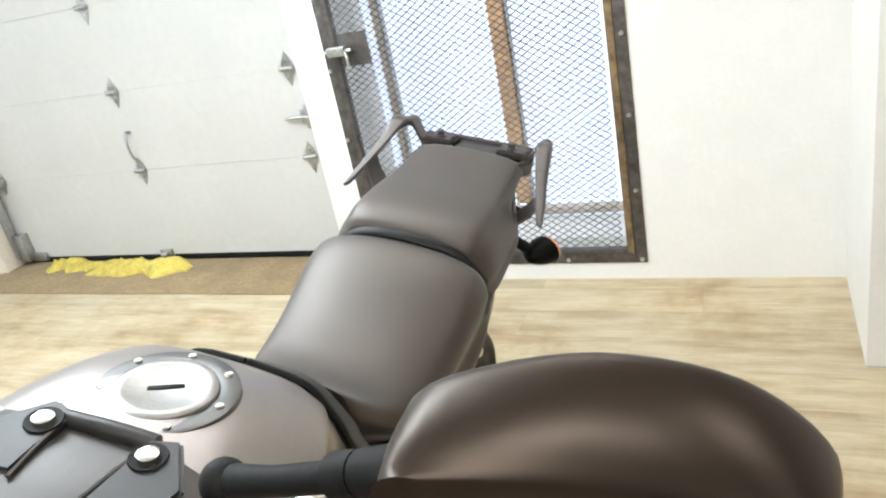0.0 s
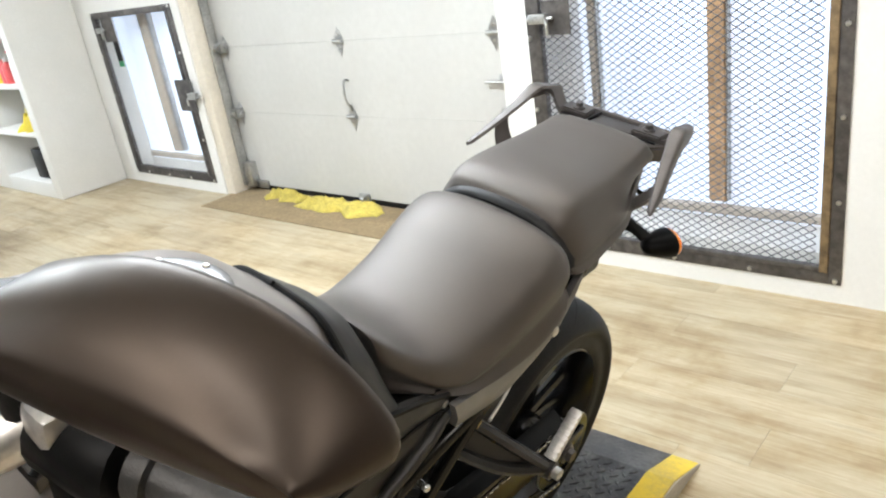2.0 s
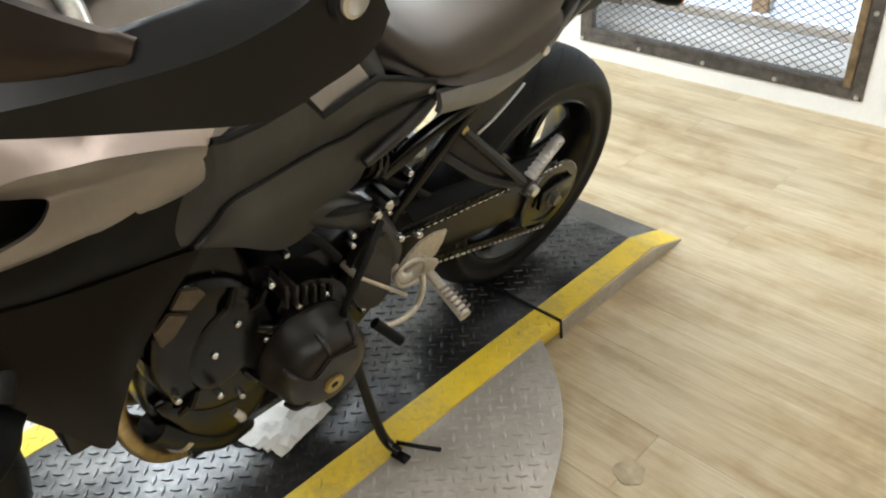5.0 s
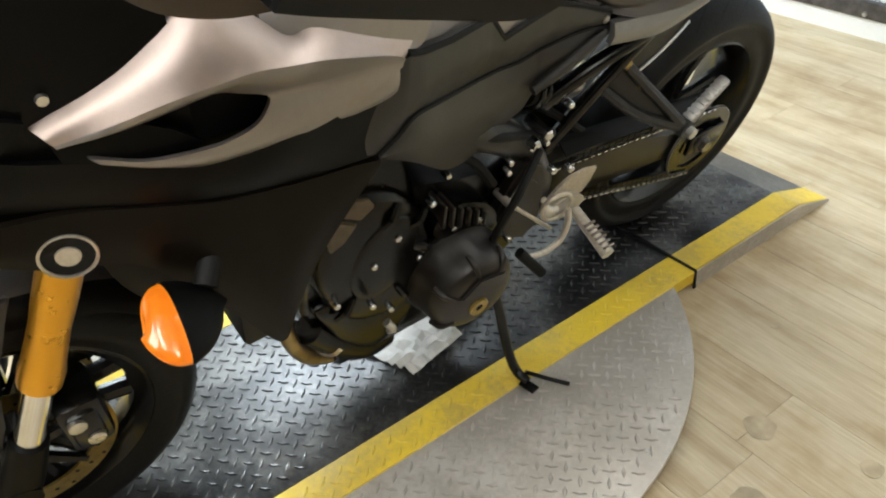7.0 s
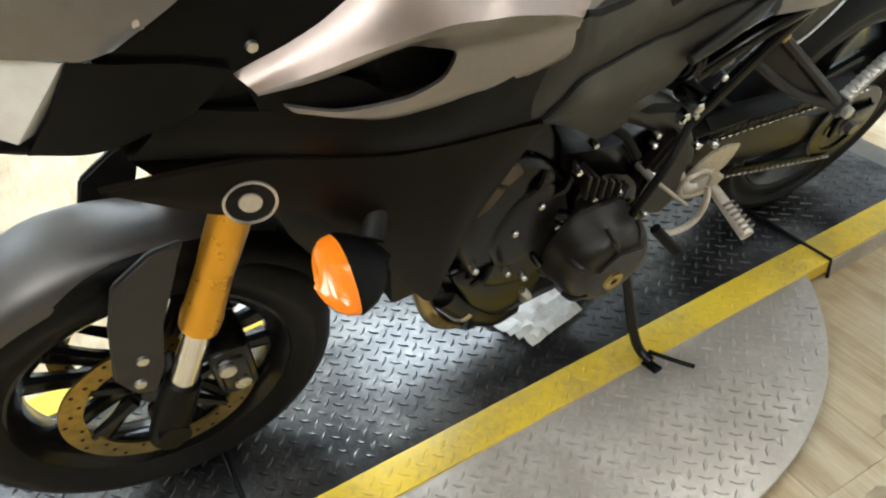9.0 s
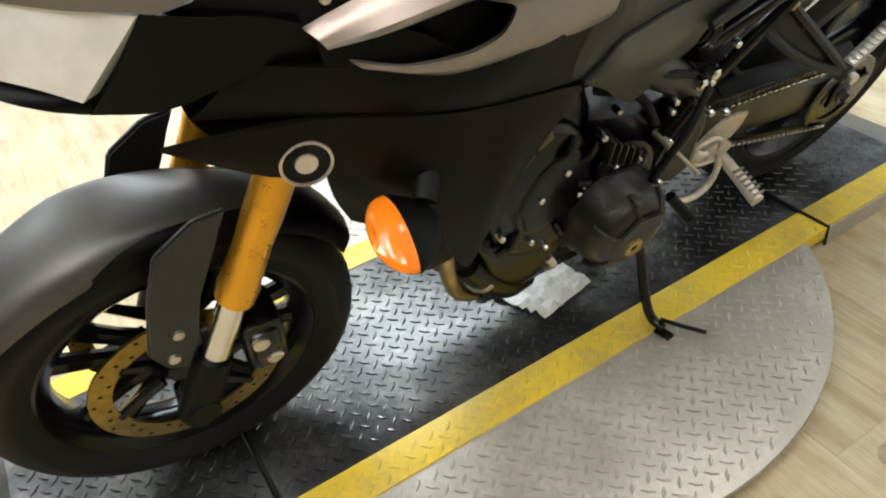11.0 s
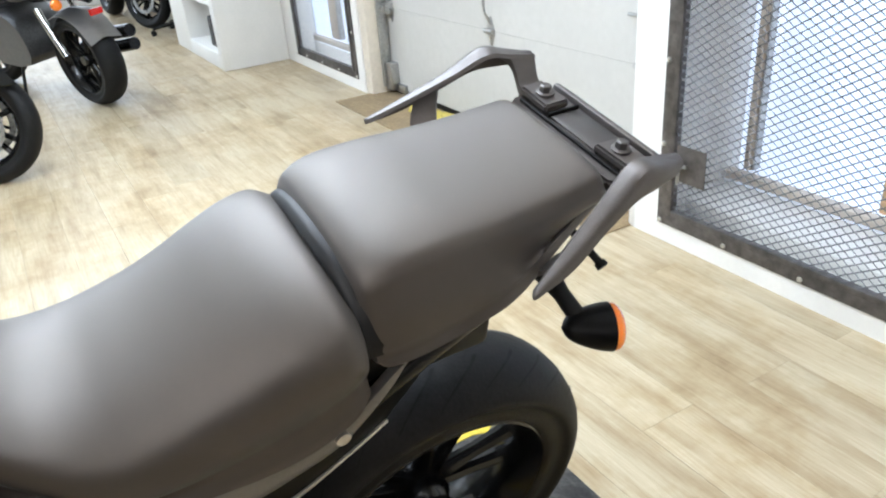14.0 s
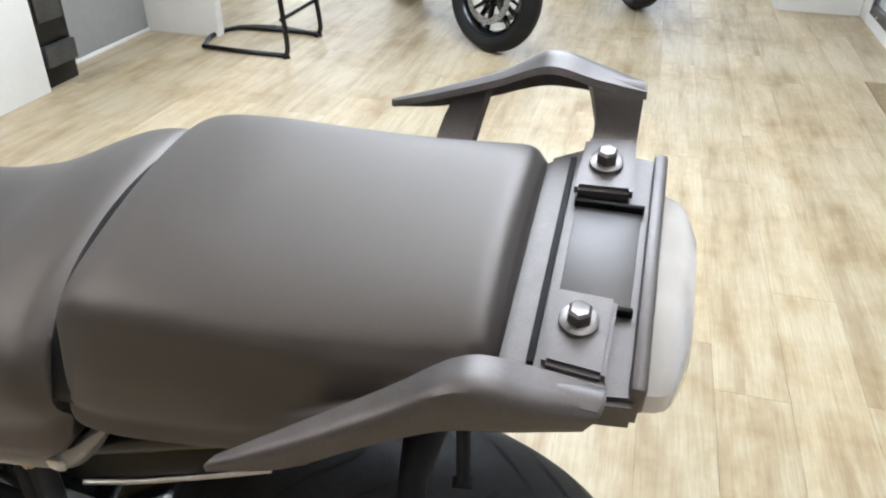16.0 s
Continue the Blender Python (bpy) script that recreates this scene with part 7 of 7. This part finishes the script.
# shelf unit of the north-west corner
def shelf_unit():
    t = thing("shelf_unit", pose(0, 0, 0), "white built-in shelf unit with cleaning bottles", "shelf", kind="")
    x0, x1, y0, y1 = -6.3, -4.85, 2.505, 3.028
    for nm, d in (("side_panel", (x1 - 0.1, x1, y0, y1, 0, CZ - 0.003)), ("side_panel", (x0, x0 + 0.5, y0, y1, 0, CZ - 0.003)), ("back_panel", (x0 + 0.5, x1 - 0.1, y1 - 0.03, y1, 0, CZ - 0.003)), ("plinth", (x0 + 0.5, x1 - 0.1, y0, y1 - 0.03, 0, 0.12)), ("shelf_board", (x0 + 0.5, x1 - 0.1, y0 + 0.01, y1 - 0.03, 0.47, 0.5)), ("shelf_board", (x0 + 0.5, x1 - 0.1, y0 + 0.01, y1 - 0.03, 0.83, 0.86)), ("top_panel", (x0 + 0.5, x1 - 0.1, y0, y1 - 0.03, 1.22, CZ - 0.003))):
        part(nm, box(*d, 0.004), WALL, t)


shelf_unit()


def bottle(x, y, z, h, r, material, lid, label):
    t = thing("spray_bottle", pose(x, y, z), label, "bottle", "bottles on the shelf")
    part("body", lathe([(0.0, 0.0), (0.0, r * 0.95), (h * 0.1, r), (h * 0.6, r), (h * 0.75, r * 0.5), (h * 0.8, r * 0.35), (h * 0.8, 0)], 20, "z"), material, t)
    part("nozzle", mix(lathe([(h * 0.8, 0.0), (h * 0.8, r * 0.4), (h * 0.95, r * 0.35), (h * 0.95, 0)], 14, "z"), box(-r * 0.2, r * 0.2, -r, r * 0.4, h * 0.92, h, 0.003)), lid, t)


YB = plain("yellow_plastic", (0.75, 0.6, 0.05), 0.35)
PINK = plain("pink_red_plastic", (0.7, 0.1, 0.1), 0.35)
for i, (x, z, mt) in enumerate(((-5.5, 0.86, YB), (-5.4, 0.86, PINK), (-5.28, 0.86, PINK), (-5.17, 0.86, TRIM), (-5.07, 0.86, PINK))):
    bottle(x, 2.6 + 0.02 * (i % 2), z, 0.24 - 0.02 * (i % 3), 0.04, mt, TRIM if mt is not TRIM else PINK, "small coloured plastic spray bottle on the shelf")
tagged(link("yellow_glove", moved(rumpled(0, 0, 0.3, 0.24, 5.5, 0.16), pose(-5.2, 2.64, 0.5)), YB), "pile of yellow cloths on the shelf", "cloth")
tagged(link("black_bin", box(-5.32, -5.08, 2.56, 2.76, 0.121, 0.36, 0.02), MATTEB), "small black bin in the lowest shelf", "bin")

# stool with a round bent-tube base
def stool(m):
    t = thing("bar_stool", m, "black bent-tube stool frame on the floor", "stool")
    part("base_ring", tube([(-0.24, -0.2, 0.014), (-0.3, 0.0, 0.014), (-0.24, 0.2, 0.014), (0.0, 0.26, 0.014), (0.24, 0.2, 0.014), (0.26, 0.18, 0.014)], 0.014, 10), GLOSSB, t)
    for s in (1, -1):
        part("leg", tube([(0.26, 0.22 * s, 0.014), (0.27, 0.22 * s, 0.1), (0.22, 0.2 * s, 0.5), (0.15, 0.17 * s, 0.75)], 0.014, 10), GLOSSB, t)
        part("floor_cap", lathe([(0.0, 0.02), (0.012, 0.02), (0.014, 0.0)], 12, "z"), RUBBER, t, m=pose(0.26, 0.22 * s, 0))
        part("base_tube", tube([(-0.24, 0.2 * s, 0.014), (0.0, 0.22 * s, 0.014), (0.26, 0.22 * s, 0.014)], 0.014, 10), GLOSSB, t)
    part("cross_bar", cyl((0.245, -0.215, 0.2), (0.245, 0.215, 0.2), 0.011, 10), GLOSSB, t)
    part("seat", box(-0.18, 0.2, -0.19, 0.19, 0.74, 0.79, 0.02), SEATM, t)


stool(pose(-3.12, -0.41, 0, 0, 0, 90))

# counter and cupboards beside the stool
def counter():
    t = thing("counter", pose(0, 0, 0), "white counter with a grey front panel", "counter")
    part("end_panel", box(-2.1, -1.2, -1.3, -0.97, 0, 1.1, 0.004), WALL, t)
    part("front_panel", box(-3.14, -2.36, -1.25, -1.14, 0.0, 1.1, 0.004), GREYP, t, "smooth grey panel")
    part("corner_post", box(-3.2, -3.14, -1.25, -0.68, 0.0, 1.1, 0.004), WALL, t)
    part("worktop", box(-3.2, -1.2, -1.8, -0.95, 1.1, 1.14, 0.004), TRIM, t)
    part("kick_strip", box(-3.14, -2.1, -1.14, -1.132, 0.0, 0.02, 0.002), TRIM, t)


GREYP = plain("grey_laminate", (0.32, 0.32, 0.32), 0.35, grain=20, vary=0.06)
counter()
cm = thing("coffee_machine", pose(-2.23, -1.13, 0), "black and grey machine between the counter panels", "machine")
part("body", box(-0.11, 0.11, -0.15, 0.13, 0.0, 0.75, 0.01), GLOSSB, cm)
part("drip_tray", box(-0.1, 0.1, 0.13, 0.16, 0.1, 0.2, 0.006), ALUD, cm)
part("dial_panel", box(-0.08, 0.08, 0.13, 0.14, 0.3, 0.6, 0.004), ALUD, cm)
part("knob", lathe([(0.14, 0.02), (0.165, 0.018), (0.165, 0.0)], 16, "y"), ALU, cm, m=pose(0, 0, 0.45))

# office chair far off
def office_chair(m):
    t = thing("office_chair", m, "black office chair with a blue back on castors", "chair")
    for k in range(5):
        a = 2 * math.pi * k / 5
        part("base_arm", tube([(0, 0, 0.1), (0.16 * math.cos(a), 0.16 * math.sin(a), 0.09), (0.3 * math.cos(a), 0.3 * math.sin(a), 0.07)], [0.025, 0.02, 0.015], 8), GLOSSB, t)
        part("castor", moved(lathe([(-0.012, 0.0), (-0.012, 0.028), (0.012, 0.028), (0.012, 0.0)], 14), pose(0.3 * math.cos(a), 0.3 * math.sin(a), 0.028)), RUBBER, t)
    part("gas_lift", cyl((0, 0, 0.1), (0, 0, 0.42), 0.025, 14), GLOSSB, t)
    part("seat", box(-0.24, 0.24, -0.24, 0.24, 0.42, 0.5, 0.03), BLUE, t)
    part("backrest", moved(box(-0.22, 0.22, -0.03, 0.03, 0.0, 0.5, 0.025), pose(0, 0.24, 0.52, 8, 0, 0)), BLUE, t)


office_chair(pose(-6.9, 2.72, 0, 0, 0, 120))

# ---- floor planks, last ----
floor = thing("floor", pose(0, 0, 0), "pale oak-look vinyl plank floor", "floor", kind="structure")
PL, PW = 1.22, 0.178
shared = {}
rng = random.Random(5)
def plank_mesh(length):
    key = round(length, 3)
    if key not in shared:
        o = part("plank", box(0.0004, length - 0.0004, 0.0004, PW - 0.0004, -0.005, 0.0, 0.0), PLANK, floor, smooth=0)
        shared[key] = o.data
        bpy.data.objects.remove(o)
    return shared[key]
def lay(xa, xb, ya, yb):
    y = ya
    n = 0
    while y < yb - 1e-6:
        x = xa - rng.random() * PL
        while x < xb:
            a, b = max(x, xa), min(x + PL, xb)
            if b - a > 0.02:
                o = new("plank", plank_mesh(b - a))
                o.parent = floor
                o.location = (a, y, 0)
                n += 1
            x += PL
        y += PW
    return n
lay(-7.2, 2.0, -1.6, 3.2)
rest = bmesh.new()
verts, faces = [], []
def quads(xa, xb, ya, yb):
    y = ya
    while y < yb:
        x = xa - rng.random() * PL
        while x < xb:
            a, b = max(x, xa), min(x + PL, xb)
            if b - a > 0.02:
                k = len(verts)
                verts.extend([(a + 0.0004, y + 0.0004, 0), (b - 0.0004, y + 0.0004, 0), (b - 0.0004, y + PW - 0.0004, 0), (a + 0.0004, y + PW - 0.0004, 0)])
                faces.append((k, k + 1, k + 2, k + 3))
            x += PL
        y += PW
quads(-10, 8, -1.6 - 42 * PW, -1.601)
quads(-10, -7.2, -1.6, 3.05)
quads(2.0, 8, -1.6, 2.36)
me_ = bpy.data.meshes.new("t")
me_.from_pydata(verts, [], faces)
rest.from_mesh(me_)
bpy.data.meshes.remove(me_)
tagged(part("far_planks", rest, PLANK, floor, smooth=0), kind="stuff")
